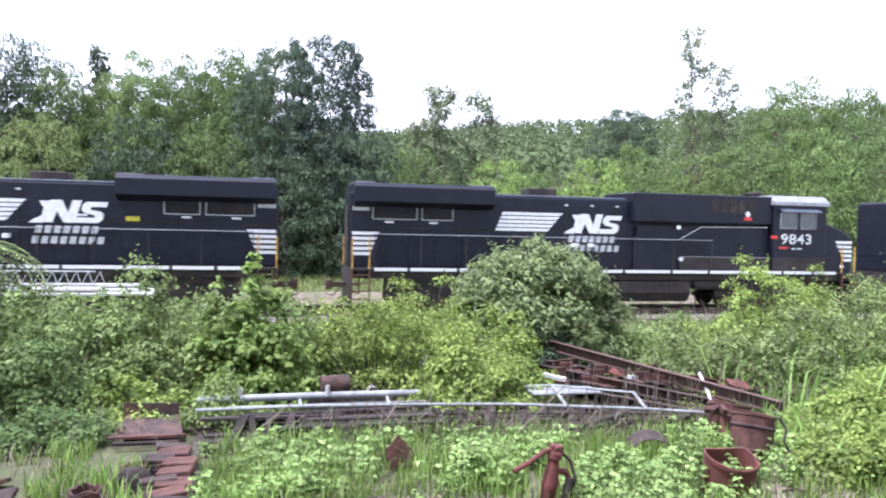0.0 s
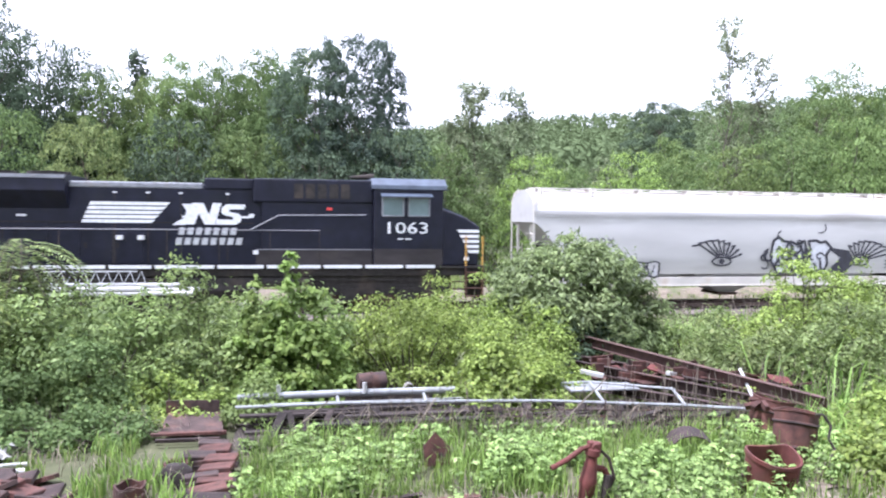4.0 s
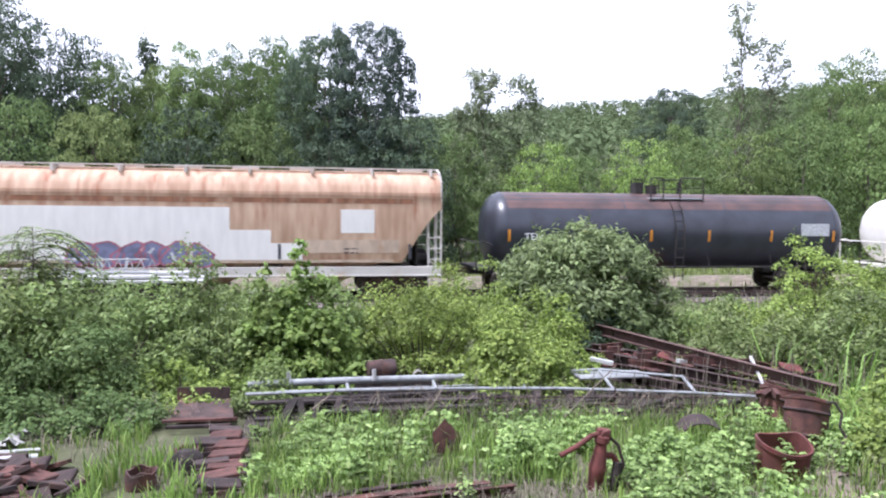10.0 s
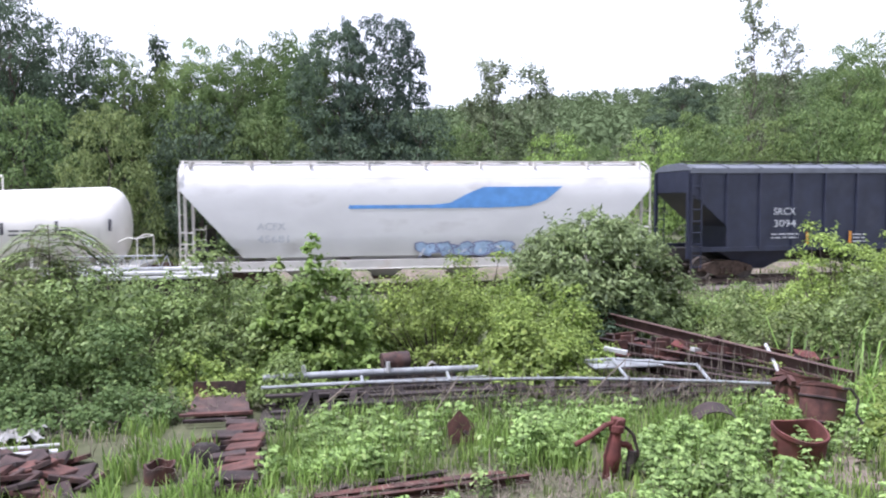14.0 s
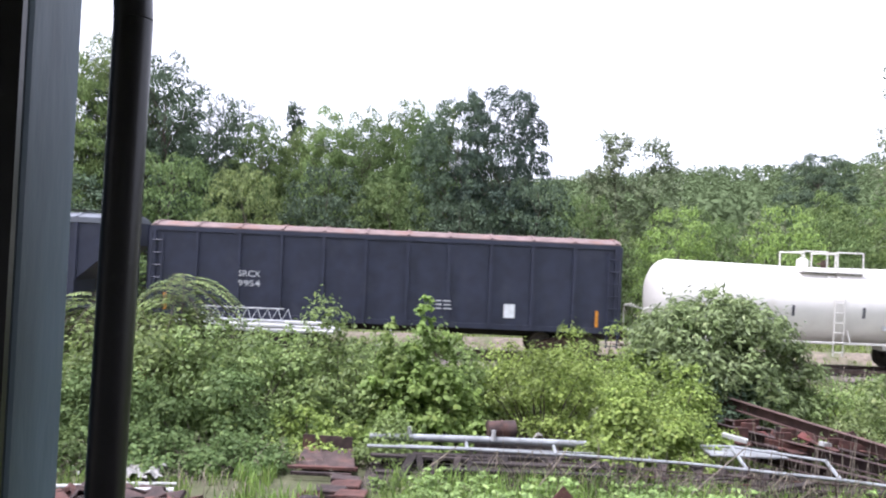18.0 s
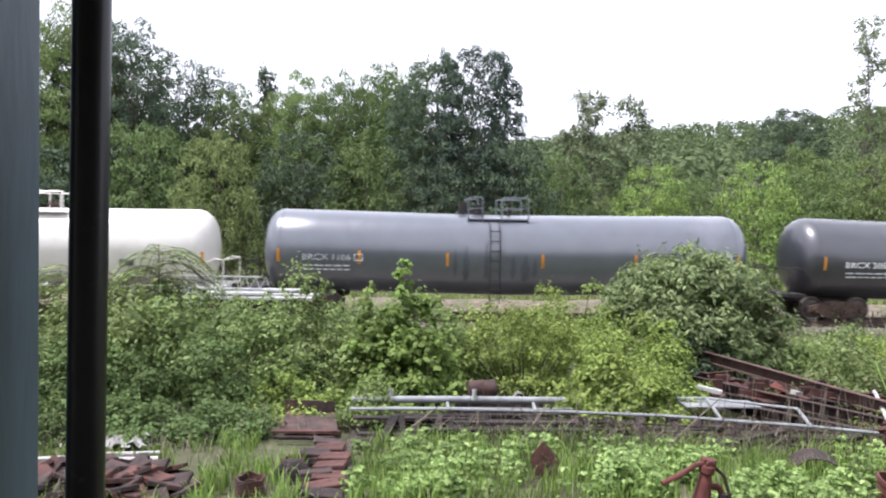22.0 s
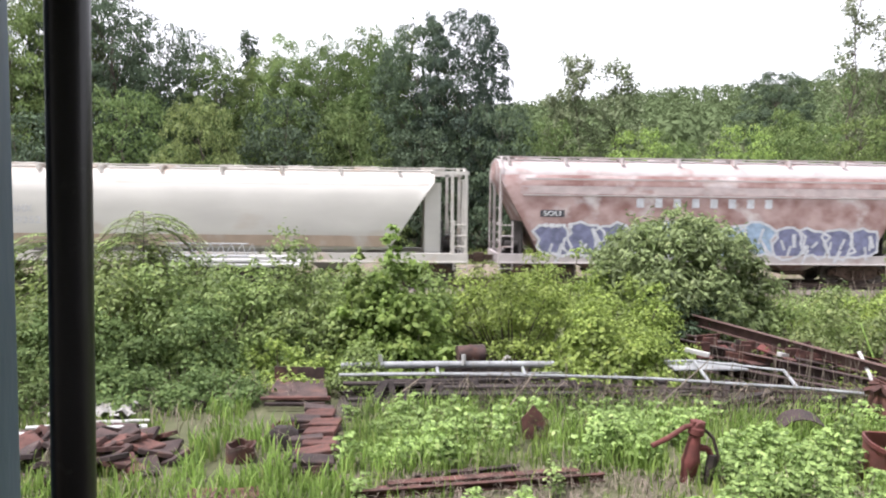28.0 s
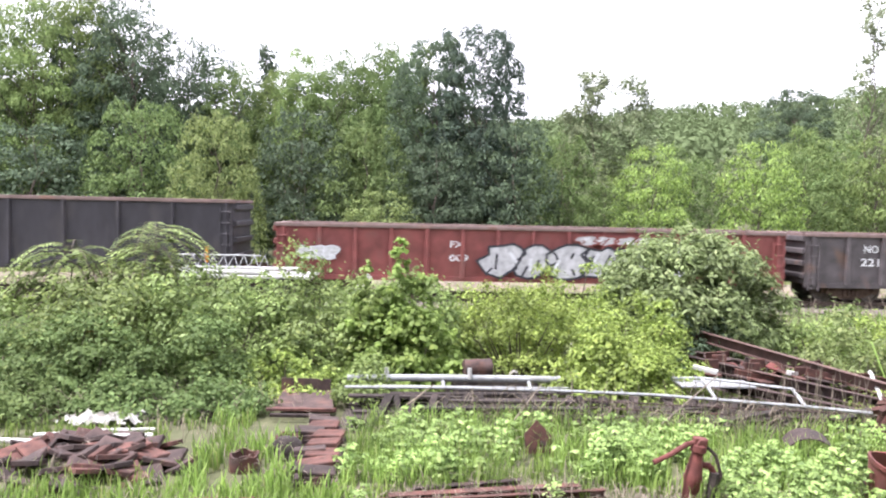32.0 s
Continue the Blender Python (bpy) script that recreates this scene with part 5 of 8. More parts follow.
c = tank_car("short white tank car with railed top platform", 132.75, 12.35, 1.40, 2.45, TANKWHITE, TANKWHITE, sag=0.16, ladder_x=6.55, bars=(0.44, 2.63, 5.64, 8.49, 10.23, 11.97), bar_mat=DARKMARK, bar_z=(2.3, 2.7))
words(c, "GAMX", 1.42, 2.2, 0.20, DARKMARK, -1.428, 1.1)
part("number_panel", Geo().box(1.32, 4.0, -1.422, -1.39, 2.16, 2.44), NUMBLUE, c, "grey-blue number panel")
words(c, "5730", 2.75, 2.2, 0.20, DARKMARK, -1.428, 0.95)
small_print(c, 1.5, 2.02, 2.0, 1, -1.39, DARKMARK, seed=5)
small_print(c, 8.7, 2.3, 1.6, 2, -1.41, DARKMARK, seed=6)
part("hazard_placard", Geo().patch([(11.25, 1.72), (11.5, 1.97), (11.25, 2.22), (11.0, 1.97)], -1.36), WHITE, c)
part("data_panel", Geo().box(10.3, 10.7, -1.44, -1.38, 2.15, 2.36), DARKMARK, c)
streaks(c, 1.40, 2.32, ((5.62, 0.06, 2.9, 3.62), (5.80, 0.10, 2.5, 3.62), (6.02, 0.05, 2.2, 3.5), (6.16, 0.12, 2.0, 3.6), (6.36, 0.05, 2.4, 3.5), (6.80, 0.06, 2.7, 3.6), (6.97, 0.13, 2.6, 3.62), (7.22, 0.07, 2.9, 3.6), (2.2, 0.05, 1.4, 2.0), (9.4, 0.06, 1.4, 2.1)), DUST, "tan spill streak")

c = covered_hopper("white covered hopper with a pale blue swoosh", 147.0, 17.6, 4.65, WHITEHOP, CREAM, slope_top=3.7, slope_in=2.2, roof=WHITEHOP, curve=False, bays=4)
g = Geo().patch([(5.95, 2.98), (11.2, 2.98), (12.7, 3.03), (13.35, 3.25), (14.0, 3.76), (10.95, 3.76), (10.2, 3.45), (9.7, 3.18), (9.1, 3.11), (5.95, 3.11)], -1.562)
part("swoosh", g, BLUE, c, "broad blue painted swoosh")
scrawl(c, 8.4, 12.0, 1.2, 1.75, -1.56, SPRAY_B, SPRAY_V, 21, 5, 0.04, 0.5)
words(c, "ACFX", 2.7, 2.25, 0.26, FADED, -1.558, 1.0)
words(c, "45681", 2.7, 1.8, 0.26, FADED, -1.558, 1.1)
part("data_panel", Geo().box(15.3, 15.75, -1.565, -1.55, 1.62, 1.82), DARKMARK, c)

c = ribbed_car("black covered hopper with grey eave and ribbed sides", 166.2, 17.3, 4.65, 1.25, GONBLACK, DARKROOF, 13, True, "covered_hopper")
words(c, "SRCX", 3.5, 2.6, 0.28, FADED, -1.625, 0.95)
words(c, "3094", 3.5, 2.12, 0.28, FADED, -1.625, 0.95)
small_print(c, 3.4, 1.8, 1.2, 2, -1.625, FADED, seed=12)
small_print(c, 12.8, 2.5, 0.7, 6, -1.625, FADED, gap=0.13, seed=13)
small_print(c, 12.9, 4.0, 0.9, 2, -1.625, WHITE, gap=0.12, h=0.07, seed=14)
small_print(c, 7.0, 1.75, 0.6, 3, -1.625, FADED, seed=15)
side_bars(c, (5.0, 6.9, 10.6, 15.4), 1.4, 1.9, -1.625, ORANGE)

c = ribbed_car("black ribbed car with rust-pink roof", 184.7, 17.1, 4.50, 1.1, GONBLACK, ROOFRUST, 12, False, "box_car")
words(c, "SRCX", 3.2, 2.55, 0.22, FADED, -1.625, 0.8)
words(c, "9954", 3.2, 2.2, 0.22, FADED, -1.625, 0.8)
part("placard", Geo().box(12.9, 13.3, -1.625, -1.60, 1.45, 1.95), WHITE, c, "white paper placard")
small_print(c, 10.4, 1.95, 0.6, 3, -1.625, FADED, seed=16)
side_bars(c, (0.6, 16.3), 1.25, 1.85, -1.625, ORANGE)

c = tank_car("clean white tank car with railed top platform", 203.25, 12.25, 1.48, 2.42, TANKWHITE, TANKWHITE, sag=0.10, ladder_x=6.7, bars=(0.47, 2.54, 5.04, 7.67, 9.65, 11.69), bar_mat=DARKMARK, bar_z=(2.05, 2.45))
words(c, "KMMX", 1.45, 2.05, 0.20, DARKMARK, -1.505, 1.0)
words(c, "68103", 2.75, 2.05, 0.20, DARKMARK, -1.505, 1.05)
small_print(c, 2.4, 1.78, 2.0, 1, -1.46, DARKMARK, seed=17)
part("data_panel", Geo().box(8.4, 9.4, -1.47, -1.40, 1.55, 1.72), FADED, c)

c = tank_car("white tank car with rust spots below the valves", 217.5, 14.0, 1.46, 2.40, TANKWHITE, TANKWHITE, sag=0.04, ladder_x=7.45, bars=(0.55, 4.15, 6.45, 13.75), bar_mat=ORANGE, bar_z=(1.85, 2.3))
words(c, "GATX", 1.75, 2.05, 0.20, DARKMARK, -1.485, 0.9)
words(c, "34645", 2.95, 2.05, 0.20, DARKMARK, -1.485, 1.05)
small_print(c, 2.3, 1.8, 1.8, 1, -1.44, DARKMARK, seed=18)
part("data_panel", Geo().box(10.8, 11.3, -1.45, -1.39, 1.75, 1.98), DARKMARK, c)
rng = random.Random(3)
for k in range(12):
    x, z, r = 6.9 + rng.uniform(-0.9, 1.0), rng.uniform(2.2, 3.4), rng.uniform(0.035, 0.09)
    y = -(math.sqrt(max(0.05, 1.46 ** 2 - (z - 2.40) ** 2)) + 0.012)
    g = Geo().add([(x + r * math.cos(t * 0.7854) * (1 + 0.3 * math.sin(k + t * 2)), y, z + r * math.sin(t * 0.7854)) for t in range(8)], [tuple(range(8))])
    part("rust_spot", g, RUSTY if k % 3 else DUST, c, "dark rust spot")

for X0, L0, pm, txt, lab in ((233.3, 18.4, TANKGREY, "BRCX 1106", "long slate-grey tank car with amber strips"), (253.55, 18.4, TANKDARK, "BRCX 2058", "long near-black tank car lettered in white")):
    c = tank_car(lab, X0, L0, 1.55, 2.42, pm, BLACK_DULL, dome="manway", bars=(0.7, 3.64, 6.86, 10.38, 13.85, 17.7) if pm is TANKGREY else (0.8, 4.5, 7.7, 10.9, 14.8, 17.65), sag=0.12 if pm is TANKGREY else 0.2, bar_mat=ORANGE, bar_z=(2.0, 2.5), walkway=False, ladder_x=8.6 if pm is TANKGREY else 9.2)
    streaks(c, 1.55, 2.42 - 0.11, ((7.15, 0.07, 1.5, 2.6), (7.55, 0.12, 1.35, 2.7), (9.3, 0.10, 1.4, 2.4), (9.75, 0.16, 1.35, 2.4), (10.1, 0.09, 1.5, 2.3), (8.3, 0.08, 1.4, 2.9)), SMUDGE, "dark spill streak")
    words(c, txt, 1.55, 2.08, 0.22, WHITE if pm is TANKDARK else FADED, -1.575, 1.75)
    part("stencil_box", Geo().rail([(3.45, -1.575, 2.08), (3.75, -1.575, 2.08), (3.75, -1.575, 2.3), (3.45, -1.575, 2.3), (3.45, -1.575, 2.08)], 0.012), WHITE, c)
    small_print(c, 1.6, 1.85, 1.7, 2, -1.52, FADED, seed=19)
    part("data_panel", Geo().box(L0 - 2.1, L0 - 0.95, -1.60, -1.50, 2.05, 2.48), FADED, c, "grey stencilled data panel")
    small_print(c, L0 - 2.0, 2.33, 0.9, 3, -1.606, DARKMARK, seed=20)

c = covered_hopper("short blue-grey covered hopper with open end frames", 273.7, 13.9, 4.45, FURX, FURX, slope_top=4.0, slope_in=1.5, inset=0.55, roof=FURX, curve=False, bays=2, hatches=4, straight=False)
for x in (0.03, 0.5, 13.4, 13.87):
    part("cage_post", Geo().box(x - 0.05, x + 0.05, -1.56, -1.46, 0.9, 4.45), FURX, c)
    part("cage_post", Geo().box(x - 0.05, x + 0.05, 1.46, 1.56, 0.9, 4.45), FURX, c)
for x0, x1 in ((0.0, 0.7), (13.2, 13.9)):
    part("cage_beam", Geo().box(x0, x1, -1.55, -1.45, 4.40, 4.50), FURX, c)
    part("cage_beam", Geo().box(x0, x1, 1.45, 1.55, 4.40, 4.50), FURX, c)
    part("cage_roof", Geo().box(x0, x1, -1.45, 1.45, 4.44, 4.48), FURX, c)
part("number_panel", Geo().box(2.5, 5.5, -1.562, -1.54, 2.05, 2.45), FADED, c)
words(c, "FURX", 2.6, 2.12, 0.24, DARKMARK, -1.566, 0.85)
words(c, "892056", 4.1, 2.12, 0.24, DARKMARK, -1.566, 1.25)
part("data_panel", Geo().box(8.8, 9.3, -1.565, -1.54, 1.55, 1.8), DARKMARK, c)
side_bars(c, (4.8, 8.1, 11.9), 1.2, 1.6, -1.6, ORANGE)
part("seam", Geo().box(1.0, 12.9, -1.575, -1.54, 1.98, 2.02), FURX, c)

c = covered_hopper("dusty cream covered hopper with open end frames", 288.5, 20.1, 4.17, TANHOP, CREAM, slope_top=3.75, slope_in=2.9, inset=1.25, roof=CREAM, curve=False, bays=4, hatches=8)
for x in (0.05, 0.55, 19.5, 20.0):
    part("cage_post", Geo().box(x - 0.05, x + 0.05, -1.55, -1.45, 0.9, 4.15), CREAM, c)
    part("cage_post", Geo().box(x - 0.05, x + 0.05, 1.45, 1.55, 0.9, 4.15), CREAM, c)
for x0, x1 in ((0.0, 1.4), (18.7, 20.1)):
    part("cage_beam", Geo().box(x0, x1, -1.55, -1.45, 4.0, 4.12), CREAM, c)
    part("cage_beam", Geo().box(x0, x1, 1.45, 1.55, 4.0, 4.12), CREAM, c)
part("slope_brace", Geo().box(1.0, 1.6, -1.2, 1.2, 1.1, 3.7), TANHOP, c)
part("slope_brace", Geo().box(18.5, 19.1, -1.2, 1.2, 1.1, 3.7), TANHOP, c)
part("rust_band", Geo().box(3.0, 17.1, -1.556, -1.545, 1.35, 1.75), DUST, c, "tan grime along the lower side")
words(c, "NAHX", 3.6, 2.5, 0.26, FADED, -1.56, 1.0)
words(c, "550352", 3.6, 2.1, 0.24, FADED, -1.56, 1.3)

c = covered_hopper("flaking oxide-red covered hopper with violet and blue graffiti", 309.7, 15.8, 4.65, PINK, PINKTOP, slope_top=3.9, slope_in=1.5, roof=PINKTOP, curve=False, bays=3, hatches=6)
for k in range(8):
    part("name_bar", Geo().box(5.15 + k * 0.70, 5.42 + k * 0.70, -1.562, -1.55, 2.88, 3.22), SPRAY_W, c, "white letter-sized bar")
part("roof_band", Geo().box(1.0, 14.8, -1.575, -1.54, 3.86, 3.92), PINKTOP, c)
part("bleached_band", Geo().box(0.8, 15.0, -1.556, -1.545, 3.36, 3.64), mat("bleached_pink_paint", (0.50, 0.42, 0.41), 0.7, var=0.15, scale=2.5, stain=(0.36, 0.22, 0.20), stain_at=0.55, stain_scale=1.6, bump=0.05, stretch=(0.8, 1, 1.6)), c, "bleached pale band below the roof")
part("number_panel", Geo().box(1.55, 2.45, -1.562, -1.55, 2.5, 2.75), DARKMARK, c)
words(c, "SOU", 1.65, 2.54, 0.18, WHITE, -1.568, 0.65)
scrawl(c, 1.5, 6.0, 1.0, 2.35, -1.56, SPRAY_V, SPRAY_W, 31, 4, 0.09, 0.3)
scrawl(c, 6.0, 10.4, 1.0, 2.4, -1.56, SPRAY_B, SPRAY_W, 32, 4, 0.09, 0.35)
scrawl(c, 10.5, 14.4, 0.95, 2.2, -1.56, SPRAY_V, SPRAY_W, 33, 4, 0.09, 0.35)
part("graffiti", Geo().patch([(6.0, 1.3), (7.2, 1.1), (7.4, 1.6), (6.5, 2.0)], -1.60), SPRAY_Y, c, "ochre sprayed patch")
part("graffiti", Geo().patch([(8.6, 1.2), (9.4, 1.0), (9.3, 1.7)], -1.60), SPRAY_Y, c, "ochre sprayed patch")
words(c, "98615", 1.65, 2.10, 0.18, WHITE, -1.61, 1.1)
part("seam", Geo().box(0.9, 14.9, -1.58, -1.54, 3.28, 3.33), PINKTOP, c)

c = gondola("faded black gondola with tall ribbed sides", 327.2, 17.8, 3.40, 1.0, GONGREY, RUSTY, ribs=10, rim=ROOFRUST)
words(c, "NE LX", 1.9, 2.62, 0.24, WHITE, -1.535, 1.3)
words(c, "2 45", 2.2, 2.0, 0.24, WHITE, -1.535, 1.0)
small_print(c, 4.9, 2.35, 0.6, 2, -1.535, FADED, seed=40)
small_print(c, 2.0, 1.5, 1.4, 2, -1.535, FADED, seed=41)
side_bars(c, (6.1, 16.9), 1.15, 1.75, -1.70, ORANGE)

c = gondola("oxide-red low gondola with silver graffiti", 346.55, 18.8, 2.62, 0.75, GONRED, RUSTY, ribs=15, rim=ROOFRUST)
words(c, "FX", 6.3, 1.85, 0.24, WHITE, -1.535, 0.5)
words(c, "009", 6.3, 1.35, 0.24, WHITE, -1.535, 0.7)
scrawl(c, 0.9, 2.2, 1.35, 1.85, -1.71, FADED, SPRAY_W, 51, 3, 0.05, 0.4)
scrawl(c, 7.6, 15.0, 0.75, 2.05, -1.71, SPRAY_P, SPRAY_K, 52, 6, 0.08, 0.35)
scrawl(c, 11.0, 14.6, 2.0, 2.4, -1.71, SPRAY_P, GONRED, 53, 5, 0.05, 0.4)

c = gondola("dull grey-brown gondola with white marks", 366.2, 16.5, 2.62, 0.75, mat("grey_brown_gondola_paint", (0.075, 0.065, 0.068), 0.75, var=0.3, scale=2, stain=(0.13, 0.08, 0.06), stain_at=0.56, bump=0.15), RUSTY, ribs=13, rim=ROOFRUST)
words(c, "NO", 2.2, 1.95, 0.28, WHITE, -1.535, 0.55)
words(c, "221", 2.1, 1.45, 0.28, WHITE, -1.535, 0.7)

# ---- leaves ----
LEAF_TREE = leaf_mat("tree_leaf", (0.105, 0.165, 0.054), (0.150, 0.215, 0.072), 0.36, yellow=(0.190, 0.245, 0.085), even=0.55)
LEAF_DARK = leaf_mat("dark_tree_leaf", (0.066, 0.100, 0.056), (0.096, 0.138, 0.074), 0.26, yellow=(0.125, 0.165, 0.09), even=0.55)
LEAF_DEEP = leaf_mat("blue_green_tree_leaf", (0.052, 0.080, 0.056), (0.084, 0.118, 0.080), 0.22, yellow=(0.11, 0.14, 0.095), even=0.55)
LEAF_BRIGHT = leaf_mat("bright_tree_leaf", (0.143, 0.210, 0.064), (0.184, 0.256, 0.082), 0.38, yellow=(0.219, 0.279, 0.096), even=0.55)
LEAF_OLIVE = leaf_mat("olive_tree_leaf", (0.165, 0.220, 0.074), (0.215, 0.275, 0.094), 0.38, yellow=(0.26, 0.31, 0.11), even=0.5)
LEAF_OLIVE2 = leaf_mat("yellow_green_bush_leaf", (0.155, 0.228, 0.070), (0.245, 0.325, 0.108), 0.38, yellow=(0.340, 0.390, 0.150))
LEAF_PALE = leaf_mat("pale_poplar_leaf", (0.165, 0.205, 0.105), (0.215, 0.255, 0.130), 0.36, even=0.55)
LEAF_SUNNY = leaf_mat("sunny_shrub_leaf", (0.170, 0.262, 0.062), (0.255, 0.360, 0.086), 0.40, yellow=(0.320, 0.400, 0.105))
LEAF_VINE = leaf_mat("vine_leaf", (0.180, 0.280, 0.070), (0.285, 0.400, 0.105), 0.46, yellow=(0.36, 0.45, 0.13), even=0.3)
LEAF_SHRUB = leaf_mat("shrub_leaf", (0.152, 0.222, 0.068), (0.240, 0.320, 0.100), 0.38, yellow=(0.308, 0.375, 0.115))
LEAF_LONG = leaf_mat("long_grey_green_leaf", (0.152, 0.212, 0.086), (0.250, 0.332, 0.125), 0.38, yellow=(0.345, 0.405, 0.195))
LEAF_LIME = leaf_mat("lime_shrub_leaf", (0.180, 0.268, 0.058), (0.305, 0.412, 0.094), 0.40, yellow=(0.35, 0.42, 0.11))
LEAF_WEED = leaf_mat("pale_weed_leaf", (0.172, 0.268, 0.074), (0.295, 0.410, 0.122), 0.38, yellow=(0.41, 0.50, 0.20))
GRASS = leaf_mat("grass_blade", (0.122, 0.210, 0.042), (0.212, 0.325, 0.068), 0.38, yellow=(0.31, 0.33, 0.13))
MEADOW = leaf_mat("meadow_grass", (0.177, 0.239, 0.058), (0.233, 0.301, 0.080), 0.3)
LEAF_HILL = leaf_mat("hill_canopy_leaf", (0.105, 0.150, 0.066), (0.135, 0.185, 0.084), 0.25, even=1.0)
BARK = mat("tree_bark", (0.10, 0.08, 0.065), 0.95, var=0.4, scale=5, stretch=(3, 3, 0.7), bump=0.6, fine=20)
STALK = mat("dry_weed_stalk", (0.19, 0.158, 0.122), 0.9, var=0.3, scale=8, bump=0.1, island=0.35)
STEM = mat("green_stem", (0.10, 0.13, 0.05), 0.8, var=0.3, scale=8, bump=0.1)


def unit(a):
    return a / np.maximum(np.linalg.norm(a, axis=1, keepdims=True), 1e-9)


def leaf_quads(c, out, ln, wd, rng, droop=0.0, loose=0.5):
    """Diamond leaves at c, facing roughly out, with a fold along the middle."""
    n = len(c)
    nrm = unit(out + loose * rng.normal(size=(n, 3)) + np.array([0, 0, 0.45]))
    d = unit(np.cross(nrm, rng.normal(size=(n, 3))))
    if droop:
        d = unit(d * (1 - droop) + np.array([0, 0, -droop]) + 0.35 * droop * out)
    s = unit(np.cross(nrm, d))
    ln, wd = ln * rng.uniform(0.65, 1.3, (n, 1)), wd * rng.uniform(0.65, 1.3, (n, 1))
    base, tip = c - d * ln * 0.5, c + d * ln * 0.5 - nrm * ln * 0.12
    mid = c + nrm * wd * 0.14
    return np.stack([base, mid + s * wd * 0.5, tip, mid - s * wd * 0.5], 1).reshape(-1, 3)


def leaf_mesh(name, verts, material):
    n = len(verts) // 4
    return cells(name, verts, np.arange(n * 4).reshape(n, 4), material)


def clump_leaves(blobs, per, ln, wd, rng, shell=0.6, loose=0.32, lean=None):
    """Leaves over the outer side of leafy clumps (centre, radius, flatness), so that each clump is lit above and dark below."""
    cs, os_ = [], []
    for i, (c, r, fl) in enumerate(blobs):
        k = max(6, int(per * r * r))
        u = unit(rng.normal(size=(k, 3)))
        a = np.array([0, 0, 1.0]) if lean is None else np.asarray(lean[i], float) * 0.75 + np.array([0, 0, 0.75])
        a = a / np.linalg.norm(a)
        d = u @ a
        u = np.where((d < -0.22)[:, None], u - 2 * d[:, None] * a, u)
        rr = (shell + (1 - shell) * rng.random((k, 1)) ** 0.7) * r * rng.choice([1.0, 1.0, 1.0, 1.22], (k, 1))
        cs.append(np.array(c) + u * np.array([1, 1, fl]) * rr)
        os_.append(u)
    return leaf_quads(np.concatenate(cs), np.concatenate(os_), ln, wd, rng, 0.0, loose)


def spread(n, draw, rn, tries=7):
    """n places drawn so that each lies far from the others."""
    out = [draw(rn)]
    while len(out) < n:
        best, far = None, -1.0
        for _ in range(tries):
            p = draw(rn)
            d = min((p[0] - q[0]) ** 2 + (p[1] - q[1]) ** 2 + (p[2] - q[2]) ** 2 for q in out)
            if d > far:
                best, far = p, d
        out.append(best)
    return out


def sprays(blobs, n, ln, wd, rng, up=0.35, droop=0.0, loose=0.75, flat=0.6, rough=0.38):
    """Leaves along short twigs that fan out of each clump (centre, radius, main direction)."""
    C = np.array([b[0] for b in blobs])
    R = np.array([b[1] for b in blobs])
    D = unit(np.array([b[2] for b in blobs]))
    K = 9
    m = max(len(blobs), n // K)
    w = R ** 2 / (R ** 2).sum()
    i = np.repeat(np.arange(len(blobs)), np.maximum(1, np.round(w * m).astype(int)))
    m = len(i)
    t = unit((D[i] * 0.9 + loose * rng.normal(size=(m, 3))) * np.array([1, 1, flat]) + np.array([0, 0, up]))
    L = (R[i] * rng.uniform(0.65, 1.45, m))[:, None]
    base = C[i] + rng.normal(size=(m, 3)) * R[i][:, None] * 0.22
    s = (np.arange(K) + 0.6) / K
    P = base[:, None, :] + t[:, None, :] * L[:, None, :] * s[None, :, None]
    P = P + rng.normal(size=(m, K, 3)) * (R[i] * 0.11)[:, None, None]
    P[:, :, 2] -= droop * (s ** 2)[None, :] * L
    out = unit(np.repeat(t * 0.55 + D[i] * 0.55, K, 0))
    c = P.reshape(-1, 3)
    nn = len(c)
    nrm = unit(out * 0.9 + rough * rng.normal(size=(nn, 3)) + np.array([0, 0, 0.6]))
    d = unit(np.repeat(t, K, 0) + 0.8 * rng.normal(size=(nn, 3)) - np.array([0, 0, 0.9 * droop]))
    d = unit(d - nrm * (d * nrm).sum(1, keepdims=True))
    sd = np.cross(nrm, d)
    ln, wd = ln * rng.uniform(0.6, 1.3, (nn, 1)), wd * rng.uniform(0.6, 1.3, (nn, 1))
    mid = c + nrm * wd * 0.14
    return np.stack([c - d * ln * 0.5, mid + sd * wd * 0.5, c + d * ln * 0.5 - nrm * ln * 0.14, mid - sd * wd * 0.5], 1).reshape(-1, 3)


def limb(g, p, q, r0, r1, rng, bends=3):
    p, q = Vector(p), Vector(q)
    pts = [p + (q - p) * (i / bends) + Vector((rng.uniform(-1, 1), rng.uniform(-1, 1), 0)) * (q - p).length * 0.05 * (0 < i < bends) for i in range(bends + 1)]
    for i in range(bends):
        g.tube(pts[i], pts[i + 1], r0 + (r1 - r0) * i / bends, 6, r0 + (r1 - r0) * (i + 1) / bends)


WIDE = {"broad": 0.30, "far": 0.30, "dark": 0.30, "column": 0.17, "spruce": 0.16, "shrub": 0.52, "sparse": 0.13}
TWIGS = {"broad": (150, 0.062, 20500, 0.255), "far": (60, 0.095, 3800, 0.56), "dark": (250, 0.048, 31000, 0.235), "column": (90, 0.052, 6000, 0.30),
         "spruce": (70, 0.050, 5000, 0.32), "shrub": (120, 0.098, 8200, 0.50), "sparse": (60, 0.040, 2300, 0.26)}


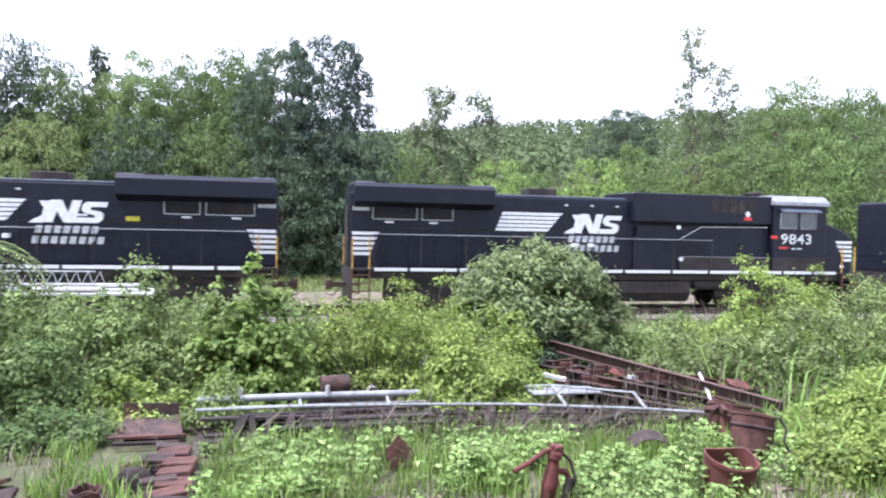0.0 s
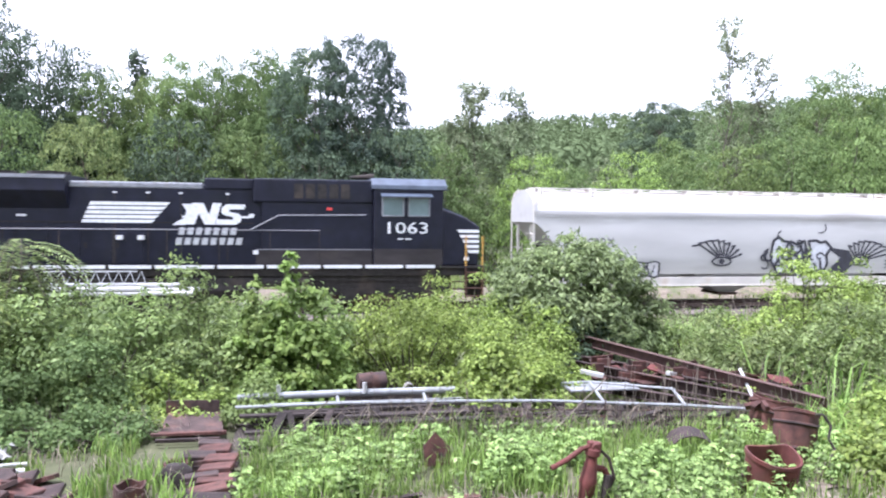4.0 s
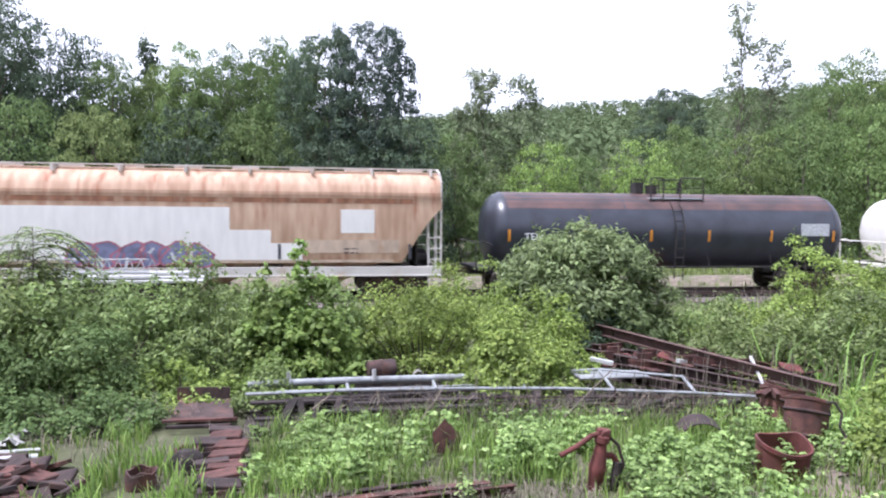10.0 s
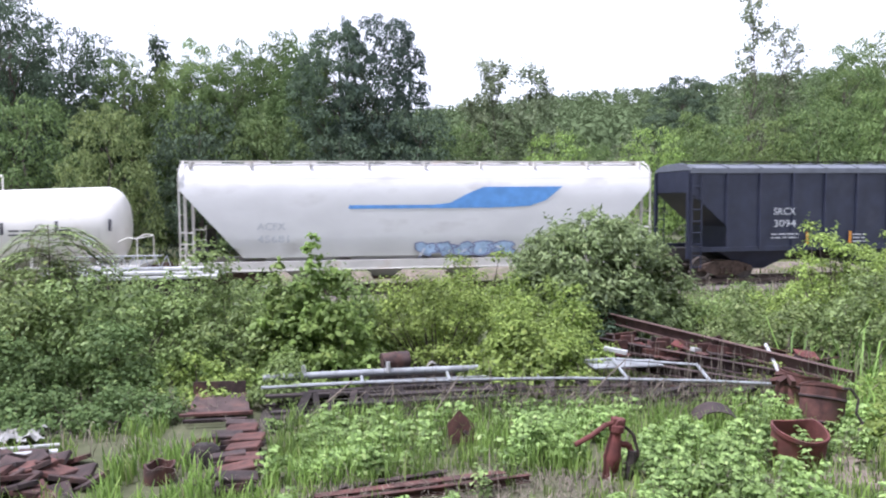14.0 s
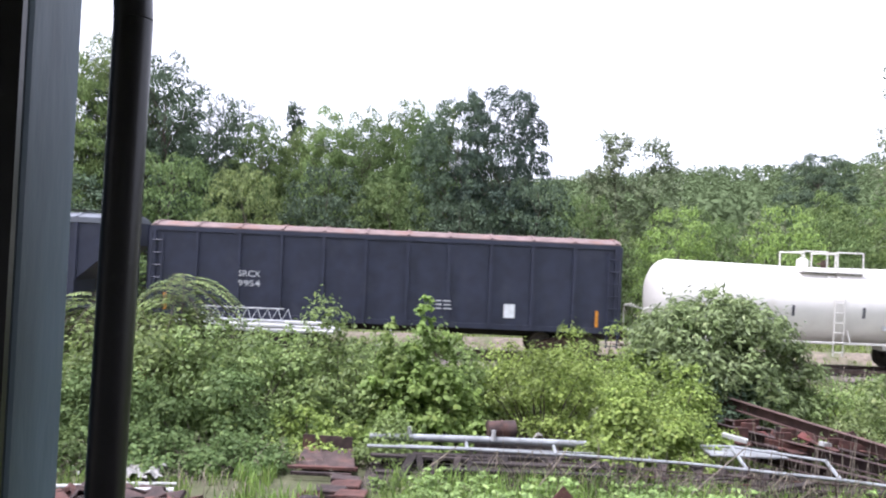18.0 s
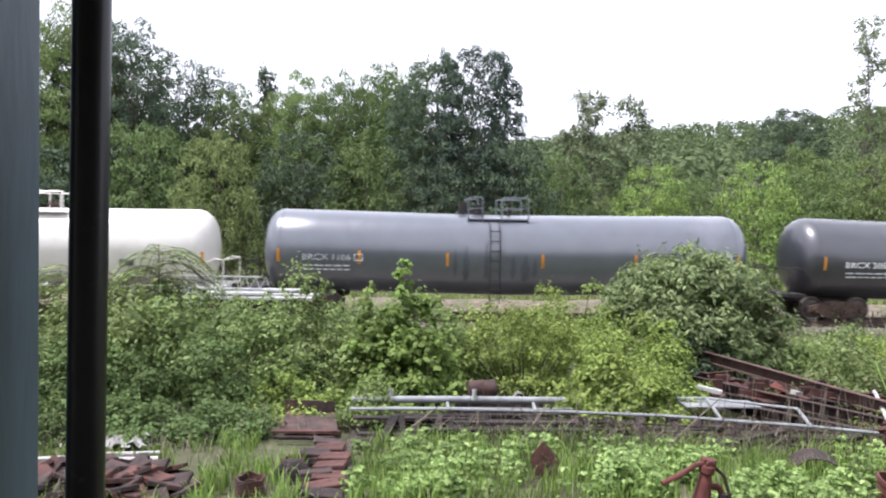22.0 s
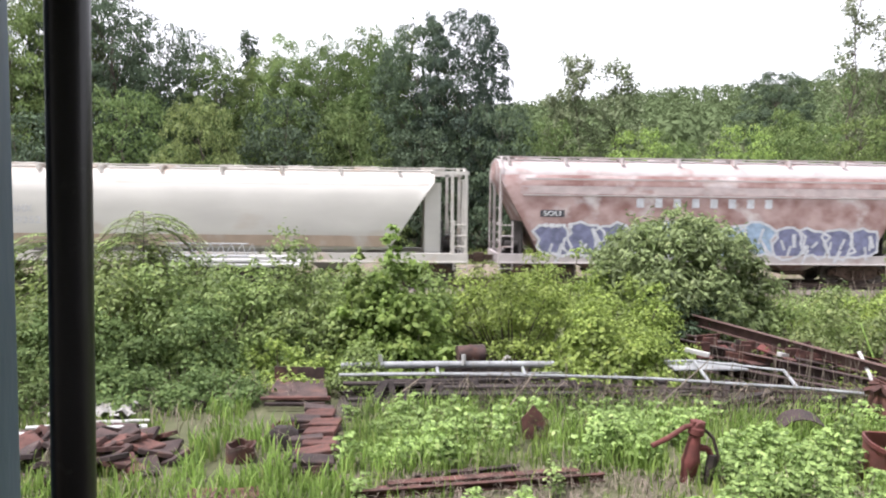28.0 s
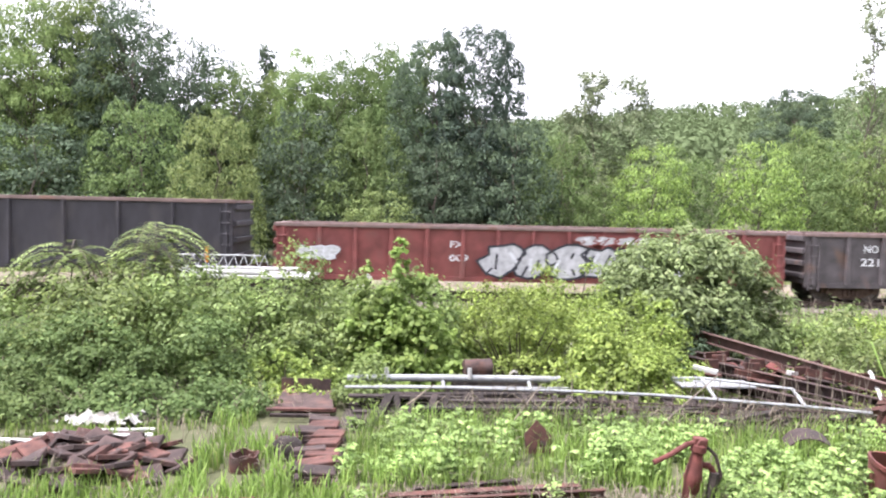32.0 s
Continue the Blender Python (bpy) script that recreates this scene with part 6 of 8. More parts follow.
def tree_model(kind, seed):
    """Trunk and crown meshes of a tree 15 m high, scaled where it stands."""
    rng, rn = np.random.default_rng(seed), random.Random(seed)
    H = 15.0
    blobs = []
    wide = WIDE[kind]
    n, rad, leaves, ln = TWIGS[kind]
    if kind in ("broad", "far", "shrub", "dark"):
        def draw(rn):
            z, a = (0.04 + 0.95 * rn.random() ** 0.8), rn.uniform(0, math.tau)
            lobe = 1 + 0.26 * noise.noise(Vector((math.cos(a) * 1.3 + seed, math.sin(a) * 1.3, z * 2.6)))
            if kind == "shrub":
                env = wide * math.sqrt(max(0.04, 1 - (z * 0.98) ** 2.4))
            elif kind == "dark":
                env = wide * (0.92 + 0.12 * math.sin(math.pi * z)) * (1 if z < 0.74 else max(0.10, (1.05 - z) / 0.31) ** 0.5)
            else:
                env = wide * (0.74 + 0.34 * math.sin(math.pi * min(1, z * 1.02))) * (1 if z < 0.66 else max(0.08, (1.04 - z) / 0.38) ** 0.5)
            q = env * lobe * (1.0 if rn.random() < 0.72 else rn.uniform(0.25, 0.8))
            return (q * math.cos(a) * H, q * math.sin(a) * H, z * H)
        for x, y, z in spread(n, draw, rn):
            r = rad * rn.uniform(0.7, 1.35) * H * (1.12 - 0.12 * z / H)
            h = math.hypot(x, y) + 1e-6
            blobs.append(((x, y, z - r * 0.4), r, (x / h, y / h, 0.2 + 0.9 * z / H)))
    for i in range(0 if blobs else n):
        u = (i + rn.random()) / n
        a = rn.uniform(0, math.tau)
        if kind == "spruce":
            z = 0.1 + 0.9 * u
            env = wide * (1.08 - z) * 1.5
        else:
            z = (0.12 if kind == "column" else 0.30) + (0.86 if kind == "column" else 0.68) * u
            env = wide * (1.1 - 0.75 * z)
        q = env * math.sqrt(rn.uniform(0.15 if kind in ("column", "sparse", "spruce") else 0.35, 1.0)) * rn.uniform(0.8, 1.1)
        r = rad * rn.uniform(0.65, 1.3) * H
        d = (math.cos(a) * q / env, math.sin(a) * q / env, 0.25 + (0.8 if kind in ("dark", "column", "sparse") else 0.35) * z)
        blobs.append(((q * math.cos(a) * H, q * math.sin(a) * H, z * H - r * 0.4), r, d))
    thin = kind in ("column", "sparse", "spruce")
    area = sum(b[1] ** 2 for b in blobs)
    share = 0.25 if thin else 0.72
    shells = [(b[0], b[1] * 1.05, 0.58) for b in blobs]
    verts = np.concatenate([clump_leaves(shells, leaves * share / area, ln, ln * 0.6, rng, shell=0.72, loose=0.42, lean=[b[2] for b in blobs]),
                            sprays(blobs, int(leaves * (1 - share)), ln, ln * 0.5, rng, 0.7 if kind in ("dark", "column", "sparse") else 0.35, rough=0.6)])
    fit = np.array([1.0, 1.0, H / np.percentile(verts[:, 2], 99.85)])
    fit[:2] = wide * H * 1.05 / np.percentile(np.abs(verts[:, :2]), 99.0)
    verts = verts * fit
    blobs = [(tuple(np.array(b[0]) * fit), b[1], b[2]) for b in blobs]
    g = Geo()
    top = H * (0.80 if kind in ("broad", "dark", "far") else 0.95)
    r = 0.22 if kind not in ("sparse", "column") else 0.10
    limb(g, (0, 0, -0.4), (0, 0, top), r, r * 0.12, rn, 6)
    for (c, rd, _) in blobs[:: 4 if kind != "sparse" else 1]:
        limb(g, (0, 0, min(top * 0.9, max(0.4, c[2] - math.hypot(c[0], c[1]) * 0.8 - 0.3))), c, r * 0.28 * (1.05 - c[2] / H) + 0.02, 0.012, rn, 2)
    return g, verts, H


MODELS = {}


def tree(x, y, top, width, kind, leaf, label, turn, seed=0, name="tree", category="tree", base=None, group="trees behind the track"):
    key = (kind, leaf, seed)
    if key not in MODELS:
        g, verts, H = tree_model(kind, 100 + seed * 7 + len(kind))
        MODELS[key] = (g.mesh("trunk", BARK), leaf_mesh("crown", verts, leaf), H)
    trunk, crown, H = MODELS[key]
    z = ground_z(x, y) if base is None else base
    wide0 = WIDE[kind] * 2 * H * 1.05
    sz, sx = (top - z) / H, width / wide0
    e = thing(name, label, category, group)
    part("trunk", trunk, BARK, e)
    part("crown", crown, leaf, e)
    e.matrix_basis = pose(x, y, z, 0, 0, turn) @ Matrix.Diagonal((sx, sx, sz, 1))
    return e


# ---- woodland edge behind the track ----
TALL = (
    (-27.5, 57, 18.2, 8.5, "broad", LEAF_BRIGHT, 0), (-25.2, 59, 20.2, 8, "broad", LEAF_BRIGHT, 1), (-20.6, 58, 18.7, 8, "broad", LEAF_DARK, 0),
    (-18.2, 61, 16.9, 7, "broad", LEAF_DARK, 0), (-15.8, 62, 16.2, 6.5, "broad", LEAF_DARK, 1), (-12.4, 66, 17.2, 4.9, "spruce", LEAF_DARK, 0),
    (-8.4, 60, 15.6, 6.4, "broad", LEAF_BRIGHT, 0), (-5.6, 59, 15.4, 6.0, "broad", LEAF_TREE, 0), (-2.4, 60, 16.4, 6.4, "broad", LEAF_TREE, 1),
    (0.8, 57, 16.2, 2.6, "column", LEAF_TREE, 0), (4.7, 52.5, 16.0, 6.8, "dark", LEAF_DEEP, 0), (1.5, 53.6, 15.4, 6.8, "dark", LEAF_DARK, 1), (2.6, 55.5, 16.6, 2.4, "column", LEAF_DEEP, 1), (6.2, 53.4, 15.7, 2.6, "column", LEAF_DEEP, 2),
    (13.1, 55, 13.9, 4.4, "column", LEAF_PALE, 1), (16.1, 55, 13.8, 4.6, "column", LEAF_PALE, 0), (11.6, 56, 11.2, 3.6, "column", LEAF_PALE, 2),
    (31.6, 52, 18.8, 3.6, "sparse", LEAF_PALE, 0), (34.8, 53, 16.9, 3.8, "sparse", LEAF_PALE, 1), (43.5, 58, 16.0, 8.0, "broad", LEAF_TREE, 0),
    (47.6, 60, 17.6, 8.0, "broad", LEAF_BRIGHT, 0), (51.5, 58, 16.6, 8.5, "broad", LEAF_TREE, 1), (-28.5, 63, 19.4, 8.5, "broad", LEAF_DARK, 1), (-24.2, 60.5, 19.6, 7.0, "broad", LEAF_DARK, 0),
    (-10.8, 62, 14.2, 6.5, "broad", LEAF_BRIGHT, 1), (-4.0, 62, 14.6, 6.0, "broad", LEAF_TREE, 0), (-0.6, 58, 15.2, 5.6, "broad", LEAF_TREE, 1), (-23.0, 62, 18.8, 8.0, "broad", LEAF_DARK, 0), (-13.6, 60, 14.4, 6.0, "broad", LEAF_TREE, 0),
    (-32.5, 58, 19.5, 9.5, "broad", LEAF_TREE, 1),
    (38.5, 62, 14.4, 6.0, "broad", LEAF_TREE, 1), (-9.4, 65, 14.8, 6.6, "broad", LEAF_DARK, 1), (-5.4, 65, 15.6, 6.6, "broad", LEAF_DARK, 0), (-1.8, 64, 16.2, 6.4, "broad", LEAF_DARK, 1), (60.3, 120, 23.6, 13.0, "dark", LEAF_DARK, 0),
)
for i, (x, y, top, w, kd, lf, sd) in enumerate(TALL):
    what = {"broad": "leafy broad tree at the woodland edge", "dark": "large dense dark-green tree behind the meadow", "column": "slim upright leafy tree with open crown",
            "spruce": "dark narrow conifer above the woodland", "sparse": "tall thin sapling with sparse leaves"}[kd]
    tree(x, y, top, w, kd, lf, what, (i * 137) % 360, sd)
rnd = random.Random(11)
FRONT = (
    (-11.7, 47.2, 9.1, 5.9, LEAF_OLIVE, "rounded olive-green bushy tree"), (-24, 50, 8.5, 9, LEAF_DARK, "dark shaded shrub in the thicket"), (-17.6, 51, 10.2, 8, LEAF_TREE, "leafy green thicket shrub"),
    (-7.0, 51, 9.8, 7.5, LEAF_DARK, "dark shaded shrub in the thicket"), (-2.8, 49.5, 9.0, 7.0, LEAF_TREE, "leafy green thicket shrub"), (1.6, 48.8, 7.8, 6.5, LEAF_DARK, "dark shaded shrub in the thicket"),
    (6.6, 49.5, 9.6, 6.6, LEAF_DARK, "dark shaded shrub in the thicket"), (-1.6, 46.6, 4.6, 5.2, LEAF_OLIVE, "low grey-green shrub at the wood's foot"), (10.2, 51, 8.8, 5.5, LEAF_TREE, "leafy green thicket shrub"),
    (15.2, 47.6, 7.9, 5.4, LEAF_SUNNY, "bright green shrub by the meadow"), (18.4, 50, 7.4, 5.6, LEAF_TREE, "leafy green thicket shrub"), (21.9, 47.4, 8.2, 5.8, LEAF_SUNNY, "bright green shrub by the meadow"),
    (26.0, 49.5, 7.9, 6.6, LEAF_TREE, "leafy green thicket shrub"), (30.4, 48.8, 9.0, 6.6, LEAF_BRIGHT, "bright green shrub by the meadow"), (35.0, 49.5, 10.4, 7.6, LEAF_TREE, "leafy green thicket shrub"),
    (40.0, 49.0, 11.2, 8.0, LEAF_BRIGHT, "bright green shrub by the meadow"), (45.6, 48.5, 10.6, 8.2, LEAF_TREE, "leafy green thicket shrub"), (51, 49.5, 11, 9, LEAF_BRIGHT, "bright green shrub by the meadow"),
    (-30, 49.5, 9.5, 9, LEAF_TREE, "leafy green thicket shrub"), (12.4, 48.6, 5.4, 4.6, LEAF_TREE, "leafy green thicket shrub"),
)
for i, (x, y, top, w, lf, lab) in enumerate(FRONT):
    tree(x, y, top, w, "shrub", lf, lab, (i * 83) % 360, i % 2, "shrub", "shrub", group="thicket behind the meadow")
for i in range(26):   # middle distance, between the meadow's thicket and the hill
    x, y = rnd.uniform(8, 95), rnd.uniform(60, 112)
    z = ground_z(x, y)
    lim = 3.65 + 0.098 * math.hypot(x, y) * (0.9 if x / y < 0.5 else 1.08)
    tree(x, y, max(z + 4.5, min(lim, z + rnd.uniform(8, 13))), rnd.uniform(6, 9), "far", rnd.choice((LEAF_TREE, LEAF_TREE, LEAF_BRIGHT, LEAF_PALE)), "leafy tree on the lower slope", rnd.uniform(0, 360), i % 2)
for i in range(26):
    x, y = -44 + i * 2.3 + rnd.uniform(-1, 1), rnd.uniform(62, 74)
    if x < 6:
        tree(x, y, (14.4 if x < -14 else 13.6) + rnd.uniform(-1.2, 1.4), rnd.uniform(6, 8), "far", rnd.choice((LEAF_TREE, LEAF_DARK)), "leafy tree inside the wood", rnd.uniform(0, 360), i % 2)


def hill_canopy():
    """The wooded ridge far behind: thousands of leafy clumps."""
    rng, rn = np.random.default_rng(5), random.Random(5)
    blobs = []
    for _ in range(4300):
        y = 105 + 325 * rn.random() ** 0.8
        x = y * rn.uniform(-0.35, 1.15)
        r = rn.uniform(2.2, 4.2)
        blobs.append(((x, y, ground_z(x, y) + rn.uniform(2.5, 8.5)), r, 1.0))
    v = clump_leaves(blobs, 3.6, 1.35, 0.95, rng, shell=0.75, loose=0.3)
    tagged(new("hill_woods", leaf_mesh("hill_woods", v, LEAF_HILL)), "hazy green wooded ridge in the distance", "woods", kind="stuff")


hill_canopy()


def blades(name, n, area, ln, wd, material, label, seed, gate=None, bend=0.45, per=1):
    """Curved grass blades, two panels each."""
    rng = np.random.default_rng(seed)
    x0, x1, y0, y1 = area
    x, y = rng.uniform(x0, x1, n), rng.uniform(y0, y1, n)
    if gate is not None:
        keep = np.array([gate(a, b) for a, b in zip(x, y)])
        x, y = x[keep], y[keep]
        n = len(x)
    z = np.array([ground_z(a, b) for a, b in zip(x, y)]) - 0.02
    L = ln * rng.uniform(0.5, 1.35, n)
    a = rng.uniform(0, math.tau, n)
    lean = bend * rng.uniform(0.3, 1.2, n)
    dx, dy = np.cos(a), np.sin(a)
    sx, sy = -np.sin(a) * wd / 2, np.cos(a) * wd / 2
    b = np.stack([x, y, z], 1)
    m = b + np.stack([dx * lean * L * 0.3, dy * lean * L * 0.3, L * 0.6], 1)
    t = b + np.stack([dx * lean * L * 0.95, dy * lean * L * 0.95, L * (1 - 0.35 * lean)], 1)
    s = np.stack([sx, sy, np.zeros(n)], 1)
    v = np.stack([b - s, b + s, m - s * 0.8, m + s * 0.8, t - s * 0.12, t + s * 0.12], 1).reshape(-1, 3)
    i = np.arange(n)[:, None] * 6
    f = np.concatenate([i + np.array([0, 1, 3, 2]), i + np.array([2, 3, 5, 4])], 1).reshape(-1, 4)
    tagged(new(name, cells(name, v, f, material)), label, "grass", kind="stuff")


def patchy(scale, level, ox=0.0):
    return lambda x, y: noise.noise(Vector((x * scale + ox, y * scale, 3.1))) > level


blades("meadow_grass", 26000, (-24, 44, 33, 49), 0.28, 0.05, MEADOW, "sunlit mown meadow grass behind the track", 2)
blades("yard_grass", 52000, (-7.0, 12.5, 5.2, 13.5), 0.22, 0.016, GRASS, "rough green grass across the scrap yard", 3, lambda x, y: noise.noise(Vector((x * 2.3, y * 2.3, 3.1))) > -0.22 and not (x > -1.2 and y > 10.45 - 0.12 * max(0, x - 3) and y < 12.3) and not (abs(x + 1.1) < 0.6 and y > 8) and not (-2.0 < x < -0.6 and y > 9.9) and math.hypot(x + 1.72, y - 8.35) > 0.38 and not (x < -2.1 and y > 10.4 + 0.6 * noise.noise(Vector((x * 1.5, y, 2)))) and not (x < -2.3 and y > 8.3 and noise.noise(Vector((x * 1.1, y * 1.1, 6))) < 0.1) and not (-0.5 < x < 2.6 and 6.9 < y < 8.0 and noise.noise(Vector((x * 3, y * 3, 1))) < 0.25))
blades("tall_grass", 4600, (-4.2, -0.4, 6.4, 10.9), 0.30, 0.024, GRASS, "tall bright grass beside the scrap steel", 4, lambda x, y: (abs(x + 1.75 + (y - 9.0) * 0.12) < 0.62 or y < 7.7) and noise.noise(Vector((x * 1.9, y * 1.9, 8))) > -0.18 and math.hypot(x + 1.72, (y - 8.3) * 0.7) > 0.32 and not (-2.05 < x < -0.6 and y > 9.6))
blades("tall_grass", 900, (6.9, 9.5, 8.6, 12.0), 0.6, 0.024, GRASS, "tall arching grass by the rusty drums", 5, patchy(0.8, -0.1, 7.0), 0.75)
blades("cane_grass", 75, (7.6, 10.6, 9.9, 12.0), 1.35, 0.032, GRASS, "tall arching cane-like grass by the rusty drums", 12, None, 1.05)
blades("yard_tufts", 9500, (-0.6, 9.5, 7.8, 10.6), 0.38, 0.012, GRASS, "long grass tufts between the weeds", 13, patchy(1.3, -0.08, 4.0), 0.6)
blades("trackside_grass", 9000, (-22, 34, 21.5, 26.4), 0.42, 0.03, GRASS, "rank grass between the bushes and the track", 6, patchy(0.5, -0.15, 2.0))
blades("dry_grass", 1900, (-0.7, 3.0, 6.4, 7.9), 0.16, 0.010, STALK, "dead grass matted round the rail offcuts", 17, None, 1.6)
blades("dry_grass", 9000, (-6, 13, 5.8, 13.5), 0.30, 0.009, STALK, "dead straw-coloured grass", 7, patchy(0.9, 0.05, 5.0), 1.1)


def weeds():
    """Pale broad-leaved weeds: clumps of upright stems with whorls of leaves, grass showing between."""
    rng, rn = np.random.default_rng(8), random.Random(8)
    c, o = [], []
    g = Geo()
    for _ in range(1480):
        x, y = rn.uniform(-4.6, 10.0), rn.uniform(5.4, 10.5)
        if x < -0.6 and (y > 7.9 or rn.random() < 0.45 or math.hypot(x + 1.7, y - 8.2) < 0.7):
            continue
        if math.hypot(x - 3.15, (y - 7.3) * 0.55) < 0.34:
            continue
        clump = noise.noise(Vector((x * 1.1, y * 1.1, 9.0)))
        if clump < -0.05 - 0.2 * rn.random() or math.hypot(x - 1.71, (y - 8.6) * 0.6) < 0.42 or (5.5 < x < 6.6 and y < 7.6) or (y < 8.1 and x < 2.9 and rn.random() < 0.9):
            continue
        if y > 9.9 - 0.12 * max(0, x - 3) and rn.random() < 0.8:
            continue
        if math.hypot(x - 5.2, y - 9.3) < 0.9 and rn.random() < 0.85:
            continue
        z = ground_z(x, y)
        H = rn.uniform(0.16, 0.40) + 0.30 * max(0.0, clump)
        for _s in range(rn.randint(2, 4)):
            a1, q1 = rn.uniform(0, math.tau), rn.uniform(0.02, 0.15)
            px, py, h = x + q1 * math.cos(a1), y + q1 * math.sin(a1), H * rn.uniform(0.7, 1.1)
            g.tube((x + 0.3 * (px - x), y + 0.3 * (py - y), z), (px, py, z + h), 0.004, 3, 0.003)
            for k in range(3):
                u = (0.45, 0.75, 1.0)[k]
                a0 = rn.uniform(0, math.tau)
                for q in range(6):
                    a = a0 + q * 1.05
                    r = (0.075, 0.062, 0.040)[k] * rn.uniform(0.7, 1.2)
                    c.append((px + r * math.cos(a), py + r * math.sin(a), z + h * u - r * 0.25 + rn.uniform(-0.01, 0.01)))
                    o.append((0.55 * math.cos(a), 0.55 * math.sin(a), 0.8))
    v = leaf_quads(np.array(c), np.array(o), 0.076, 0.048, rng, loose=0.35)
    tagged(new("broadleaf_weeds", leaf_mesh("broadleaf_weeds", v, LEAF_WEED)), "pale green broad-leaved weeds in clumps across the yard", "weeds", kind="stuff")
    tagged(new("weed_stems", g.mesh("weed_stems", STEM)), "thin green stems under the broad-leaved weeds", "weeds", kind="stuff")


weeds()


def dry_stalks():
    rn = random.Random(14)
    g = Geo()
    for _ in range(260):
        x = rn.uniform(0.6, 8.6)
        y = 10.9 - 0.06 * x + rn.uniform(-0.7, 0.9)
        z = ground_z(x, y)
        h = rn.uniform(0.25, 0.75)
        g.tube((x, y, z), (x + rn.uniform(-0.16, 0.16), y + rn.uniform(-0.1, 0.1), z + h), 0.006, 4, 0.003)
    for _ in range(70):
        x = rn.uniform(0.5, 6.0)
        y = 10.5 - 0.08 * x + rn.uniform(-0.25, 0.25)
        z, d, h = ground_z(x, y), rn.uniform(-0.35, 0.35), rn.uniform(0.25, 0.6)
        g.rail([(x, y, z), (x + d * 0.35, y, z + h * 0.75), (x + d * 0.8, y - 0.08, z + h), (x + d * 1.3, y - 0.15, z + h * 0.8)], 0.005, 4)
    for p, q in (((3.2, 9.6, 0.7), (4.5, 10.5, 1.35)), ((1.4, 9.9, 0.65), (2.0, 10.5, 1.2)), ((-0.2, 10.6, 0.6), (0.5, 10.8, 1.1))):
        g.tube(p, q, 0.013, 5, 0.007)
    for _ in range(330):
        x, y = rn.uniform(-7.0, -1.9), rn.uniform(10.5, 12.2)
        z, a, h = ground_z(x, y), rn.uniform(0, math.tau), rn.uniform(0.12, 0.45)
        l2 = rn.uniform(0.1, 0.5)
        g.tube((x, y, z), (x + math.cos(a) * l2, y + math.sin(a) * l2, z + h), 0.006, 4, 0.003)
    for _ in range(150):
        x = rn.uniform(5.2, 9.6)
        y = rn.uniform(10.4, 13.2) - 0.1 * (x - 5)
        z, h = ground_z(x, y), rn.uniform(0.4, 0.95)
        g.tube((x, y, z), (x + rn.uniform(-0.2, 0.2), y + rn.uniform(-0.1, 0.1), z + h), 0.007, 4, 0.003)
    for _ in range(120):
        x = rn.uniform(0.8, 8.0)
        y = 10.25 - 0.06 * x + rn.uniform(-0.5, 0.35)
        z, d, h = ground_z(x, y), rn.uniform(-0.3, 0.3), rn.uniform(0.3, 0.6)
        g.rail([(x, y, z), (x + d * 0.4, y, z + h * 0.7), (x + d, y - 0.05, z + h)], 0.005, 4)
    for _ in range(420):   # dead brush towards the track
        x, y = rn.uniform(7.6, 18.0), rn.uniform(17.2, 25.6)
        z, a, h = ground_z(x, y), rn.uniform(0, math.tau), rn.uniform(0.2, 0.95)
        l2 = rn.uniform(0.05, 0.6)
        g.tube((x, y, z), (x + math.cos(a) * l2, y + math.sin(a) * l2, z + h), 0.014, 4, 0.006)
    tagged(new("dry_stalks", g.mesh("dry_stalks", STALK)), "thin dead grey-brown weed stalks", "weeds", kind="stuff")


dry_stalks()


